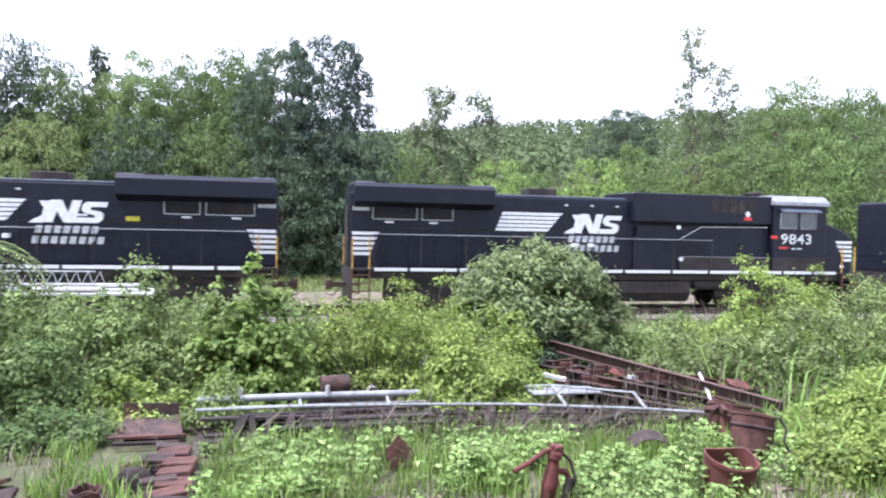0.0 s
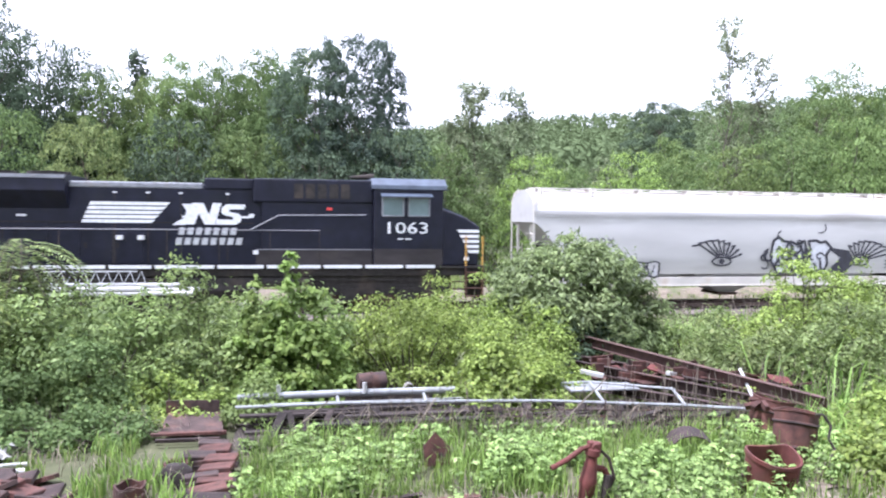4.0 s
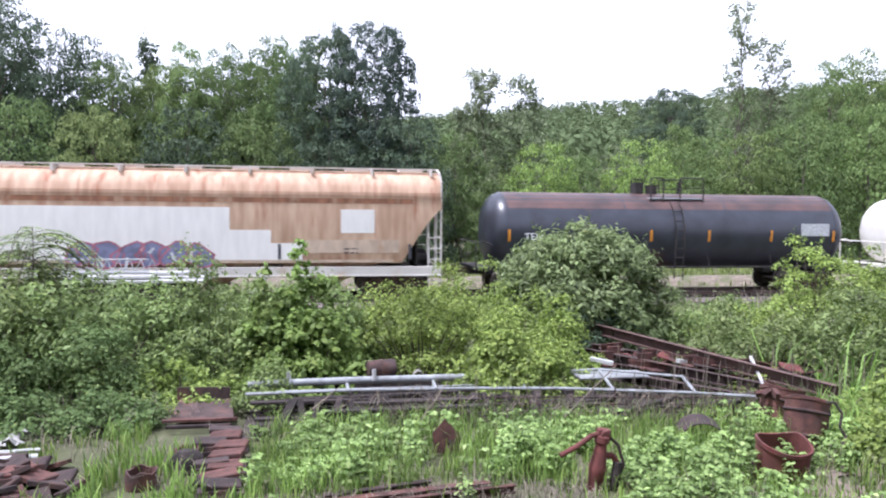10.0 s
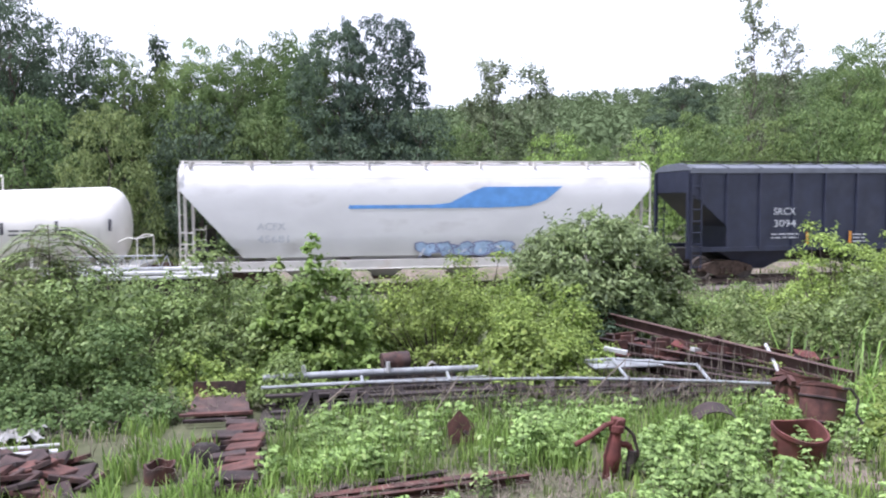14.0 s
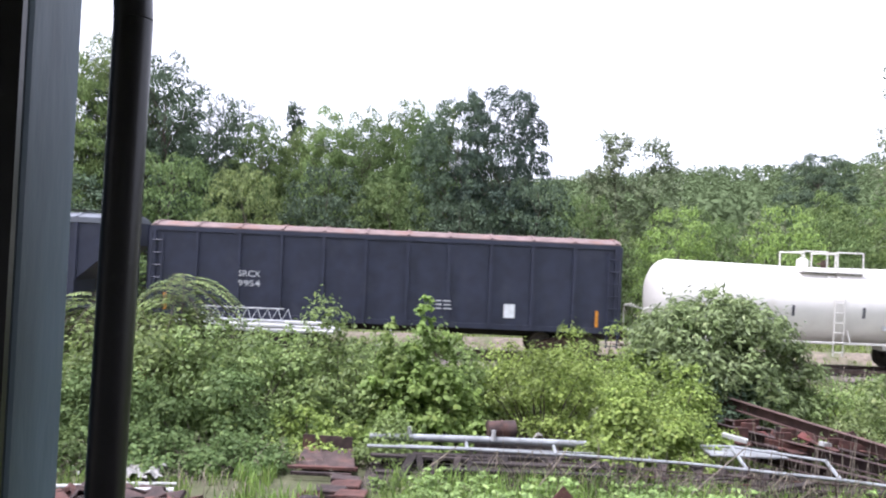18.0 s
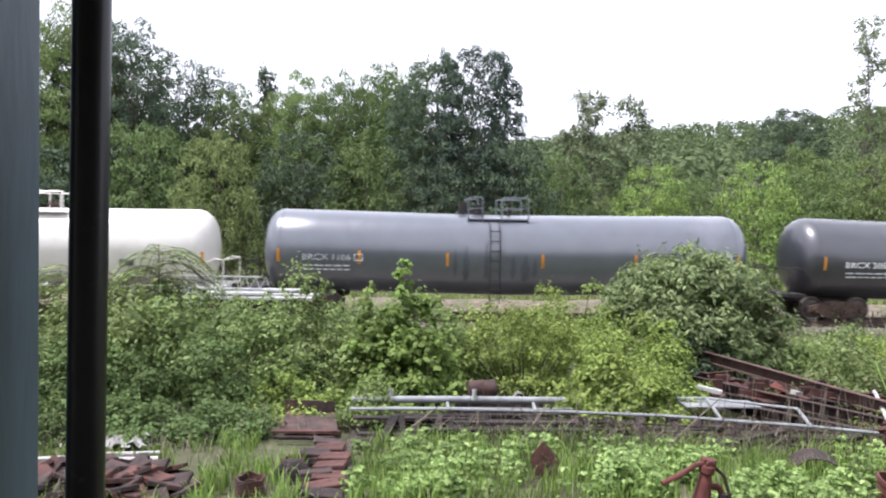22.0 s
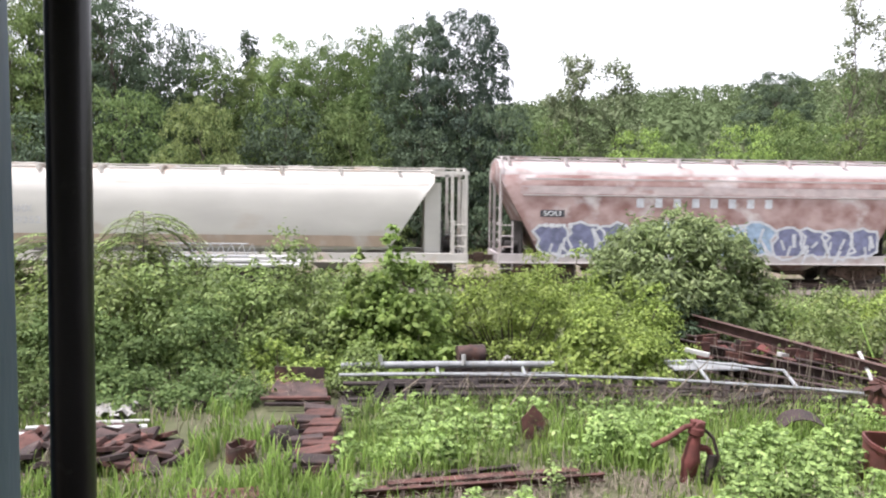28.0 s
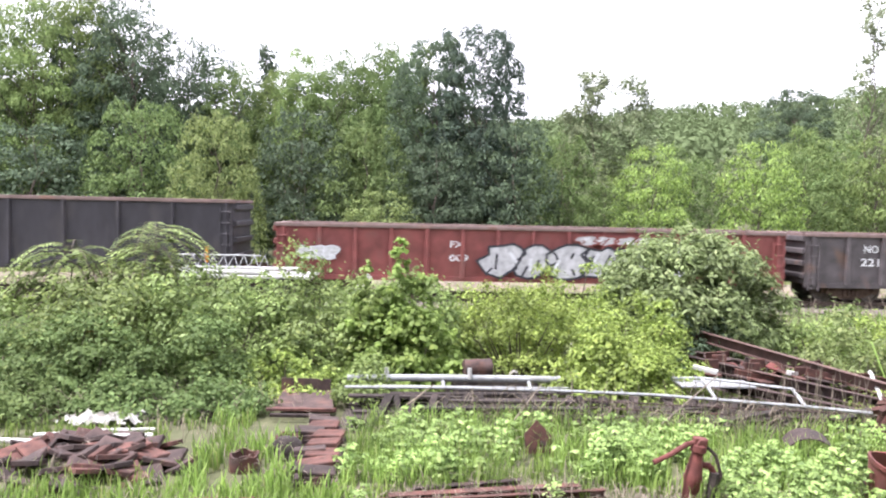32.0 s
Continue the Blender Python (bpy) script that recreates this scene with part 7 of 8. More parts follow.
# ---- shrubs in front of the track ----
def bush(x, y, w, d, h, leaf, ln, wd, n, label, seed, droop=0.0, blob=0.3, name="bush", dens=1.0, base=None, lumps=None, dome=False, low=0.12, packed=0.5):
    """A shrub of many leafy clumps on thin stems, w wide, d deep, h high."""
    rng, rn = np.random.default_rng(seed), random.Random(seed)
    z0 = ground_z(x, y) if base is None else base
    e = thing(name, label, "bush", "bushes along the track", at=pose(x, y, z0))
    g = Geo()
    count = lumps or int(15 * w * max(d, 1.0) * max(1, h) ** 0.5 / (blob * 5) ** 1.2)

    def draw(rn):
        a = rn.uniform(0, math.tau)
        if dome:
            uz, k = rn.uniform(-0.5, 1.0), rn.uniform(0.78, 1.0) if rn.random() < 0.75 else rn.uniform(0.2, 0.7)
            uh = math.sqrt(max(0.0, 1 - uz * uz))
            return (k * uh * math.cos(a) * w / 2, k * uh * math.sin(a) * d / 2, h * (0.40 + 0.58 * k * uz))
        q = math.sqrt(rn.random())
        lump = 0.84 + 0.52 * noise.noise(Vector((math.cos(a) * q * w * 0.9 + seed, math.sin(a) * q * d * 0.9, seed * 0.3)))
        lim = h * math.sqrt(max(0.10, 1 - q ** 2.8)) * lump
        k = rn.uniform(0.82, 1.05) if rn.random() < 0.62 else rn.uniform(low, 0.85)
        return (math.cos(a) * q * w / 2, math.sin(a) * q * d / 2, k * lim)

    blobs = []
    for i, (px, py, pz) in enumerate(spread(count, draw, rn)):
        r = blob * rn.uniform(0.6, 1.3)
        blobs.append(((px, py, max(r * 0.3, pz - r * 0.6)), r, (px / w * 2, py / d * 2, 0.25 + pz / h)))
        if i % 4 == 0:
            limb(g, (px * 0.25, py * 0.25, -0.05), (px, py, pz), 0.022, 0.006, rn, 2)
    part("stem", g, BARK, e)
    area = sum(b[1] ** 2 for b in blobs)
    n = int(n * dens)
    verts = np.concatenate([clump_leaves([(b[0], b[1], 0.72) for b in blobs], n * packed / area, ln, wd, rng, shell=0.7, loose=0.5, lean=[b[2] for b in blobs]),
                            sprays(blobs, int(n * (1 - packed)), ln, wd, rng, 0.35, droop, flat=0.8, rough=0.6)])
    part("foliage", leaf_mesh("foliage", verts, leaf), leaf, e)
    return e


bush(6.15, 16.2, 3.85, 3.2, 3.15, LEAF_LONG, 0.18, 0.055, 27000, "large grey-green bush with long drooping leaves", 1, 0.22, 0.40, dome=True, packed=0.22)
def frond_tree(x, y, w, h, count, leaf, label, seed):
    """A young tree of arching fronds, each a bent stalk with paired narrow leaflets."""
    rng, rn = np.random.default_rng(seed), random.Random(seed)
    e = thing("young_tree", label, "tree", "bushes along the track", at=pose(x, y, ground_z(x, y)))
    g = Geo()
    limb(g, (0, 0, -0.1), (0.1, 0, h * 0.8), 0.04, 0.012, rn, 4)
    vs = []
    for k in range(count):
        a, u = rn.uniform(0, math.tau), rn.random()
        z0 = h * (0.30 + 0.62 * u)
        L = rn.uniform(0.8, 1.25) * w / 2 * (1.15 - 0.45 * u)
        rise = rn.uniform(0.10, 0.45)
        d = np.array((math.cos(a), math.sin(a), 0))
        side = np.array((-math.sin(a), math.cos(a), 0))
        pts = [np.array((0.1 * u, 0, z0)) + d * L * t + np.array((0, 0, L * (rise * 1.6 * t - (rise + 0.55) * t * t))) for t in np.linspace(0, 1, 5)]
        g.rail([tuple(q) for q in pts], 0.007, 4)
        for q in range(17):
            t = 0.18 + 0.82 * q / 16
            c = np.array((0.1 * u, 0, z0)) + d * L * t + np.array((0, 0, L * (rise * 1.6 * t - (rise + 0.55) * t * t)))
            ln = 0.20 * (1.15 - 0.6 * abs(t - 0.45)) * rn.uniform(0.8, 1.1)
            for s in (-1, 1):
                o = side * s + d * 0.45 + np.array((0, 0, -0.22 + rn.uniform(-0.15, 0.15)))
                o = o / np.linalg.norm(o)
                b = np.cross(o, np.array((0, 0, 1.0)))
                b = b / max(1e-6, np.linalg.norm(b)) * 0.024
                vs += [c, c + o * ln * 0.5 + b, c + o * ln, c + o * ln * 0.5 - b]
    part("stem", g, BARK, e)
    part("foliage", leaf_mesh("foliage", np.array(vs), leaf), leaf, e)
    return e


frond_tree(-4.9, 15.0, 2.7, 3.05, 120, LEAF_SHRUB, "feathery young tree with arching fern-like leaves", 2)
frond_tree(-6.3, 14.6, 2.6, 2.7, 90, LEAF_SHRUB, "feathery young tree with arching fern-like leaves", 62)
bush(-4.9, 15.5, 2.2, 1.6, 2.3, LEAF_SHRUB, 0.11, 0.045, 6000, "dense green bush under a feathery young tree", 2)
bush(-5.3, 13.6, 2.6, 2.6, 2.15, LEAF_SHRUB, 0.115, 0.055, 8800, "dense tangled green bush with creepers", 3, blob=0.40)
bush(-3.3, 13.9, 2.9, 3.0, 2.05, LEAF_SHRUB, 0.115, 0.055, 10400, "dense tangled green bush with creepers", 4, blob=0.40)
bush(-1.5, 14.3, 2.6, 2.4, 2.1, LEAF_SHRUB, 0.115, 0.055, 9600, "dense tangled green bush with vines", 5, blob=0.40)
bush(0.1, 14.4, 2.2, 2.0, 1.95, LEAF_SHRUB, 0.115, 0.055, 8000, "dark leafy bush behind the pipes", 6, blob=0.40)
bush(-0.08, 13.45, 0.40, 0.4, 2.85, LEAF_VINE, 0.13, 0.095, 1100, "slender vine-covered stem with bright leaves", 7, blob=0.15, lumps=34, name="vine", dome=True)
bush(0.42, 13.5, 0.55, 0.5, 2.15, LEAF_VINE, 0.12, 0.09, 1600, "shorter vine-covered stem with bright leaves", 63, blob=0.18, lumps=30, name="vine")
bush(-0.45, 13.6, 1.3, 1.3, 1.9, LEAF_VINE, 0.12, 0.09, 2600, "leafy bright creeper round a thin stem", 57, blob=0.22, name="vine")
bush(-3.4, 12.2, 2.2, 1.3, 1.25, LEAF_TREE, 0.085, 0.045, 6500, "low straggling bush at the thicket's foot", 8, low=0.3)
bush(-5.0, 12.0, 2.2, 1.5, 1.5, LEAF_TREE, 0.085, 0.045, 6500, "low straggling bush at the thicket's foot", 66, low=0.35)
bush(-6.6, 12.3, 2.2, 1.6, 1.6, LEAF_TREE, 0.085, 0.045, 5000, "low straggling bush at the thicket's foot", 67, low=0.35)
bush(-2.6, 11.1, 1.3, 0.8, 0.60, LEAF_TREE, 0.085, 0.045, 2600, "low straggling bush at the thicket's foot", 70)
bush(-3.9, 10.9, 1.7, 0.9, 0.70, LEAF_TREE, 0.085, 0.045, 3200, "low straggling bush at the thicket's foot", 71)
bush(-5.4, 10.8, 1.7, 1.0, 0.80, LEAF_TREE, 0.085, 0.045, 3200, "low straggling bush at the thicket's foot", 72)
bush(6.55, 12.5, 0.9, 0.6, 0.85, LEAF_SHRUB, 0.075, 0.045, 1500, "small bush growing through the scrap steel", 73)
bush(7.5, 12.3, 0.9, 0.6, 0.95, LEAF_OLIVE2, 0.075, 0.045, 1600, "small bush growing through the scrap steel", 74)
bush(7.2, 11.2, 0.7, 0.5, 0.62, LEAF_LIME, 0.075, 0.045, 1100, "small bush growing through the scrap steel", 75)
bush(-1.9, 12.5, 1.5, 0.9, 0.72, LEAF_LIME, 0.07, 0.05, 4000, "low bright green bramble", 9)
bush(2.2, 14.2, 2.7, 2.2, 2.05, LEAF_LIME, 0.085, 0.042, 11000, "yellow-green leafy bush before the track", 10)
bush(4.0, 13.2, 2.3, 2.0, 1.7, LEAF_LIME, 0.085, 0.045, 10000, "mid-green bush crowding the scrap heap", 11)
bush(3.3, 11.8, 2.1, 1.0, 1.25, LEAF_LIME, 0.085, 0.055, 9000, "yellow-green bush spilling over the pipes", 12)
bush(2.95, 11.4, 1.5, 0.5, 0.72, LEAF_LIME, 0.08, 0.05, 3500, "low lime shoots over the pipes", 42)
bush(-0.62, 13.4, 0.4, 0.4, 2.35, LEAF_VINE, 0.12, 0.09, 800, "slender vine-covered stem with bright leaves", 68, blob=0.15, lumps=20, name="vine")
bush(0.25, 13.3, 1.5, 1.5, 1.7, LEAF_VINE, 0.13, 0.09, 3000, "large-leaved upright shrub behind the pipes", 43)
bush(-0.6, 11.75, 0.9, 0.5, 0.75, LEAF_SHRUB, 0.07, 0.045, 2200, "creeper growing over the pipe frame end", 44)
bush(5.6, 14.9, 2.2, 1.6, 1.3, LEAF_DARK, 0.08, 0.05, 5000, "shaded dark bush behind scrap steel", 13)
bush(8.6, 15.0, 2.4, 1.6, 1.3, LEAF_SHRUB, 0.075, 0.045, 7000, "low green bush near the track", 14)
bush(10.7, 14.2, 3.2, 2.4, 2.35, LEAF_LIME, 0.085, 0.05, 13000, "bright green leafy bush before the track", 15)
bush(12.9, 12.6, 2.8, 2.6, 2.35, LEAF_SHRUB, 0.085, 0.05, 11000, "bright rounded bush with pale blossom", 16)
bush(8.2, 13.0, 2.6, 1.8, 1.55, LEAF_OLIVE2, 0.085, 0.05, 9000, "soft olive-green leafy bush behind the drums", 17)
bush(10.0, 12.4, 2.6, 2.0, 1.75, LEAF_OLIVE2, 0.085, 0.05, 9500, "soft olive-green leafy bush behind the drums", 47)
bush(8.3, 9.2, 1.9, 1.5, 0.85, LEAF_LIME, 0.085, 0.055, 8000, "low bright lime-green bush", 18)
bush(7.4, 8.0, 1.5, 1.2, 0.55, LEAF_LIME, 0.085, 0.055, 5000, "low bright lime-green bush", 45)
bush(9.2, 7.6, 1.9, 1.4, 0.6, LEAF_WEED, 0.085, 0.055, 5000, "low clump of pale weeds", 46)
bush(10.4, 8.6, 1.8, 1.4, 0.7, LEAF_LIME, 0.085, 0.055, 2600, "low clump of pale weeds", 19)
bush(10.3, 10.6, 1.8, 1.5, 1.2, LEAF_LIME, 0.08, 0.045, 5000, "bright green leafy bush before the track", 20)
bush(-7.6, 14.2, 2.4, 2.4, 2.2, LEAF_SHRUB, 0.085, 0.05, 8000, "dense tangled green bush with creepers", 21)
bush(14.5, 16.0, 3.0, 2.4, 2.3, LEAF_SHRUB, 0.09, 0.05, 8000, "bright green leafy bush before the track", 22)
bush(-1.6, 17.8, 3.4, 1.6, 1.6, LEAF_SHRUB, 0.085, 0.05, 5000, "low green bush behind the thicket", 23)
bush(2.6, 18.6, 3.0, 1.8, 1.15, LEAF_OLIVE, 0.085, 0.05, 4500, "thin weedy bush near the track", 24)
bush(12.4, 18.6, 2.2, 1.4, 0.9, LEAF_OLIVE, 0.09, 0.045, 2500, "thin weedy bush near the track", 25)
bush(-6.0, 18.6, 3.4, 1.8, 1.7, LEAF_SHRUB, 0.085, 0.05, 5000, "low green bush behind the thicket", 26)
bush(-4.9, 19.2, 6.0, 1.6, 1.62, LEAF_SHRUB, 0.09, 0.055, 9000, "leafy green bush before white boards", 27)
bush(-1.6, 19.4, 2.6, 1.5, 1.5, LEAF_SHRUB, 0.09, 0.055, 5000, "leafy green bush before the track", 28)
rnd = random.Random(77)
for i in range(22):
    x = -13 + i * 1.65 + rnd.uniform(-0.5, 0.5)
    if not 0.4 < x < 2.2 and not (x > 8.5 and i % 2):
        bush(x, rnd.uniform(21.0, 25.4), rnd.uniform(1.8, 3.0), 1.2, rnd.uniform(0.45, 0.95), rnd.choice((LEAF_OLIVE, LEAF_SHRUB, LEAF_LIME)), 0.09, 0.045, 2600, "low rank weeds growing beside the track", 200 + i, name="weed_clump")
bush(3.4, 15.6, 2.8, 1.8, 2.0, LEAF_LIME, 0.085, 0.042, 9000, "yellow-green leafy bush before the track", 29)
bush(4.7, 15.0, 2.2, 1.4, 2.1, LEAF_OLIVE2, 0.09, 0.045, 8000, "yellow-green bush under a larger grey-green one", 58)
bush(9.6, 16.4, 2.6, 1.6, 1.15, LEAF_LIME, 0.085, 0.05, 7000, "bright green leafy bush before the track", 31)

RED_LEAF = leaf_mat("withered_red_leaf", (0.16, 0.045, 0.025), (0.26, 0.085, 0.040), 0.3)
bush(-5.06, 13.0, 0.55, 0.3, 0.45, RED_LEAF, 0.09, 0.05, 260, "sprig of withered red-brown leaves in the thicket", 64, blob=0.14, lumps=9, name="red_sprig", base=1.41)

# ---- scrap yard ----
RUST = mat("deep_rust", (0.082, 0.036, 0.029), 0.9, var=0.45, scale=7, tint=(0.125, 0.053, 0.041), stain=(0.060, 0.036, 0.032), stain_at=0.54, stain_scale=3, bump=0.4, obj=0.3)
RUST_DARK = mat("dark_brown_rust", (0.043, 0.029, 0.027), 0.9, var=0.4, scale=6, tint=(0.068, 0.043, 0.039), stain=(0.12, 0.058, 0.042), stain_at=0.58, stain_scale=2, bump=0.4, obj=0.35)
RUST_RED = mat("red_oxide_rust", (0.115, 0.032, 0.026), 0.85, var=0.35, scale=6, stain=(0.085, 0.038, 0.032), stain_at=0.53, stain_scale=3, bump=0.35)
RUST_PALE = mat("faded_brown_steel", (0.090, 0.052, 0.044), 0.85, var=0.3, scale=5, stain=(0.08, 0.05, 0.044), stain_at=0.55, stain_scale=2, bump=0.3)
GALV = mat("dull_galvanised_pipe", (0.265, 0.278, 0.282), 0.5, var=0.22, scale=5, stain=(0.17, 0.17, 0.17), stain_at=0.56, stain_scale=2, bump=0.08)
PALE = mat("weathered_white_plastic", (0.42, 0.42, 0.405), 0.5, var=0.14, scale=4, stain=(0.42, 0.40, 0.36), stain_at=0.6, stain_scale=2, bump=0.08)
OLDWOOD = mat("rotten_grey_brown_plank", (0.034, 0.026, 0.024), 0.95, var=0.4, scale=4, tint=(0.066, 0.051, 0.046), stretch=(0.4, 5, 5), bump=0.5, obj=0.4)
POSTPAINT = mat("scuffed_blue_grey_post_paint", (0.068, 0.104, 0.136), 0.5, var=0.34, scale=12, stain=(0.13, 0.17, 0.20), stain_at=0.57, stain_scale=6, bump=0.08, stretch=(1, 1, 0.25))
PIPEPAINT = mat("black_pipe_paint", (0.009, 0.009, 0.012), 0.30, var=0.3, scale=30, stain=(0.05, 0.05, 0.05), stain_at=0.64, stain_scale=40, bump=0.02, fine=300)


def beam(g, p, q, w, h, up=(0, 0, 1)):
    """A bar of w by h from p to q."""
    p, q = Vector(p), Vector(q)
    d = (q - p).normalized()
    s = d.cross(Vector(up)).normalized() * w / 2
    u = s.cross(d).normalized() * h / 2
    return g.loft([[c - s - u, c + s - u, c + s + u, c - s + u] for c in (p, q)])


def channel(g, p, q, w, h, t=0.012):
    """A steel channel: a web and two flanges."""
    p, q = Vector(p), Vector(q)
    u = Vector((0, 0, 1))
    d = (q - p).normalized()
    s = d.cross(u).normalized()
    u = s.cross(d)
    beam(g, p, q, t, h)
    for k in (-1, 1):
        beam(g, p + u * k * h / 2 + s * w / 2, q + u * k * h / 2 + s * w / 2, w, t)
    return g


# porch round the eye: deck, unseen light-blocking roof and wall, post and pipe close
DECK = mat("weathered_deck_boards", (0.16, 0.13, 0.10), 0.85, var=0.3, scale=3, stretch=(6, 0.5, 1), bump=0.3)
SIDING = mat("unseen_house_siding", (0.30, 0.29, 0.27), 0.8, var=0.2, scale=3, bump=0.2)
tagged(new("porch_deck", Geo().box(-6, 6, -3.0, 0.62, 1.95, 2.05).box(-5.9, 5.9, -2.95, 0.5, 0.2, 1.955).mesh("porch_deck", DECK)), "weathered board porch deck", "porch", kind="structure")
# out-of-view roof, added to keep the sun off the post and pipe
tagged(new("porch_roof", Geo().box(-6, 6, -3.2, 1.0, 5.40, 5.55).mesh("porch_roof", SIDING)), "unseen flat porch roof over the deck, added to shade post and pipe", "porch", kind="structure")
# out-of-view wall, stretched wide to block the horizon sky mirrored in the tanks
tagged(new("house_wall", Geo().box(-26, 26, -3.2, -3.0, 0.3, 5.40).box(-26, 26, -3.25, -3.05, 5.6, 8.2).mesh("house_wall", SIDING)), "unseen plain wall behind the porch, added to darken reflections", "wall", kind="structure")
e = thing("porch_post", "scuffed blue-grey square steel porch post", "post")
part("shaft", Geo().box(-0.50, -0.297, 0.562, 0.652, 2.06, 5.40), POSTPAINT, e, bevel=0.006)
# black strip laid over the front face in place of its shade
part("dark_edge", Geo().box(-0.50, -0.299, 0.554, 0.561, 2.06, 5.40), PIPEPAINT, e, "black strip over the post's front face, standing in for its shade")
part("base_plate", Geo().box(-0.54, -0.27, 0.53, 0.68, 2.05, 2.065), POSTPAINT, e)
e = thing("porch_pipe", "slim round black-painted steel pipe upright", "pipe")
part("tube", Geo().rail([(PX - 0.014, PY, 2.05), (PX + 0.0005, PY, 3.827)] + [(PX + 0.002 - 0.09 * (1 - math.cos(k * 0.26)), PY, 3.827 + 0.09 * math.sin(k * 0.26)) for k in range(1, 7)] + [(PX - 0.30, PY, 3.917)], PR, 20), PIPEPAINT, e, smooth=True)
part("collar", Geo().tube((PX - 0.012, PY, 2.05), (PX - 0.012, PY, 2.09), PR * 2, 16), PIPEPAINT, e, smooth=True)

# long galvanised frame lying on the heap
e = thing("pipe_rack", "long galvanised pipe frame lying on old planks", "pipe rack")
part("main_pipe", Geo().rail([(-0.80, 11.62, 1.0), (0.8, 11.68, 1.0), (2.5, 11.70, 0.99)], 0.055, 10), GALV, e, smooth=True)
for x in (-0.2, 1.08):
    part("stub", Geo().tube((x, 11.64, 1.0), (x, 11.66, 1.16), 0.035, 8), PALE, e)
part("side_rail", Geo().rail([(-0.80, 11.22, 0.95), (0.73, 11.23, 0.955), (2.5, 11.12, 0.95), (3.8, 10.93, 0.95), (5.72, 10.36, 0.95), (6.75, 10.0, 0.93)], 0.024, 8), GALV, e, smooth=True)
part("far_rail", Geo().rail([(4.4, 12.10, 0.95), (4.9, 12.12, 0.955), (6.05, 11.42, 0.95)], 0.022, 8), GALV, e, smooth=True)
for a, b in (((0.67, 11.66), (0.66, 11.22)), ((2.0, 11.66), (1.95, 11.13)), ((3.42, 11.72), (3.29, 11.0)), ((4.9, 12.12), (4.57, 10.72)), ((6.05, 11.42), (5.70, 10.36))):
    part("rung", Geo().tube((*a, 0.955), (*b, 0.955), 0.026, 8), GALV, e)
part("inner_rail", Geo().rail([(-0.4, 11.42, 0.93), (2.6, 11.40, 0.93)], 0.014, 6), GALV, e)
e = thing("metal_sheet", "flat pale galvanised sheet on the heap", "metal sheet")
beam_g = Geo().box(4.45, 5.65, 11.75, 12.25, 0.875, 0.895)
part("sheet", beam_g, GALV, e)
e = thing("white_tube", "short white plastic tube leaning on a drum", "tube")
part("tube", Geo().tube((7.5, 11.8, 1.15), (6.95, 10.5, 0.9), 0.032, 10), PALE, e, smooth=True)

# planks and battens under the frame
rn = random.Random(21)
for i in range(34):
    x0 = -0.9 + rn.uniform(0, 3.6)
    ln = rn.uniform(0.9, 2.4)
    y = 10.72 + (i % 7) * 0.15 + rn.uniform(0, 0.06) - 0.03 * x0
    z = 0.58 + (i % 6) * 0.05 + rn.uniform(0, 0.03)
    e = thing("plank", "rotten grey-brown plank in the scrap heap", "plank", "planks under the pipe frame")
    part("board", beam(Geo(), (x0, y, z), (x0 + ln, y + rn.uniform(-0.12, 0.12), z + rn.uniform(-0.03, 0.05)), rn.uniform(0.08, 0.16), 0.04), OLDWOOD, e, bevel=0.006)
for i in range(22):
    x = -0.3 + i * 0.24 + rn.uniform(-0.1, 0.1)
    e = thing("batten", "short slanting wooden batten on the heap", "plank", "battens under the pipe frame")
    part("board", beam(Geo(), (x, 10.62 + rn.uniform(-0.05, 0.05), 0.58), (x + rn.uniform(-0.25, 0.3), 10.95, 0.92), rn.uniform(0.06, 0.14), 0.025), OLDWOOD, e)
for i in range(26):
    x = 2.6 + i * 0.17 + rn.uniform(-0.05, 0.05)
    y = 10.85 - (x - 2.6) * 0.16 + rn.uniform(-0.1, 0.25)
    e = thing("steel_rod", "thin rusty upright steel rod", "rod", "rusty rods in the heap")
    part("rod", Geo().tube((x, y, 0.5), (x + rn.uniform(-0.05, 0.05), y + 0.05, rn.uniform(0.82, 1.0)), 0.011, 5), RUST_DARK, e)
for y, z in ((10.75, 0.70), (10.82, 0.80), (10.9, 0.88)):
    e = thing("steel_rod", "long thin rusty steel rod", "rod", "rusty rods in the heap")
    part("rod", Geo().tube((1.8, y + 0.1, z), (6.3, y - 0.55, z - 0.02), 0.012, 5), RUST_DARK, e)

# steel channels sloping up behind
for p, q, w, h, m, lab in (((5.60, 15.2, 1.28), (7.75, 9.95, 1.00), 0.11, 0.18, RUST_PALE, "long rust-brown steel channel across the heap"),
                           ((5.15, 13.4, 1.0), (7.35, 10.7, 0.84), 0.10, 0.16, RUST_DARK, "rust-brown steel channel on the heap"),
                           ((5.6, 14.2, 0.92), (8.3, 11.0, 0.80), 0.10, 0.18, RUST_DARK, "rust-brown steel channel on the heap"),
                           ((4.9, 12.9, 0.80), (7.2, 10.5, 0.70), 0.12, 0.14, RUST_DARK, "rust-brown steel channel low in the heap")):
    e = thing("steel_channel", lab, "steel beam", "steel channels on the heap")
    part("channel", channel(Geo(), p, q, w, h), m, e)
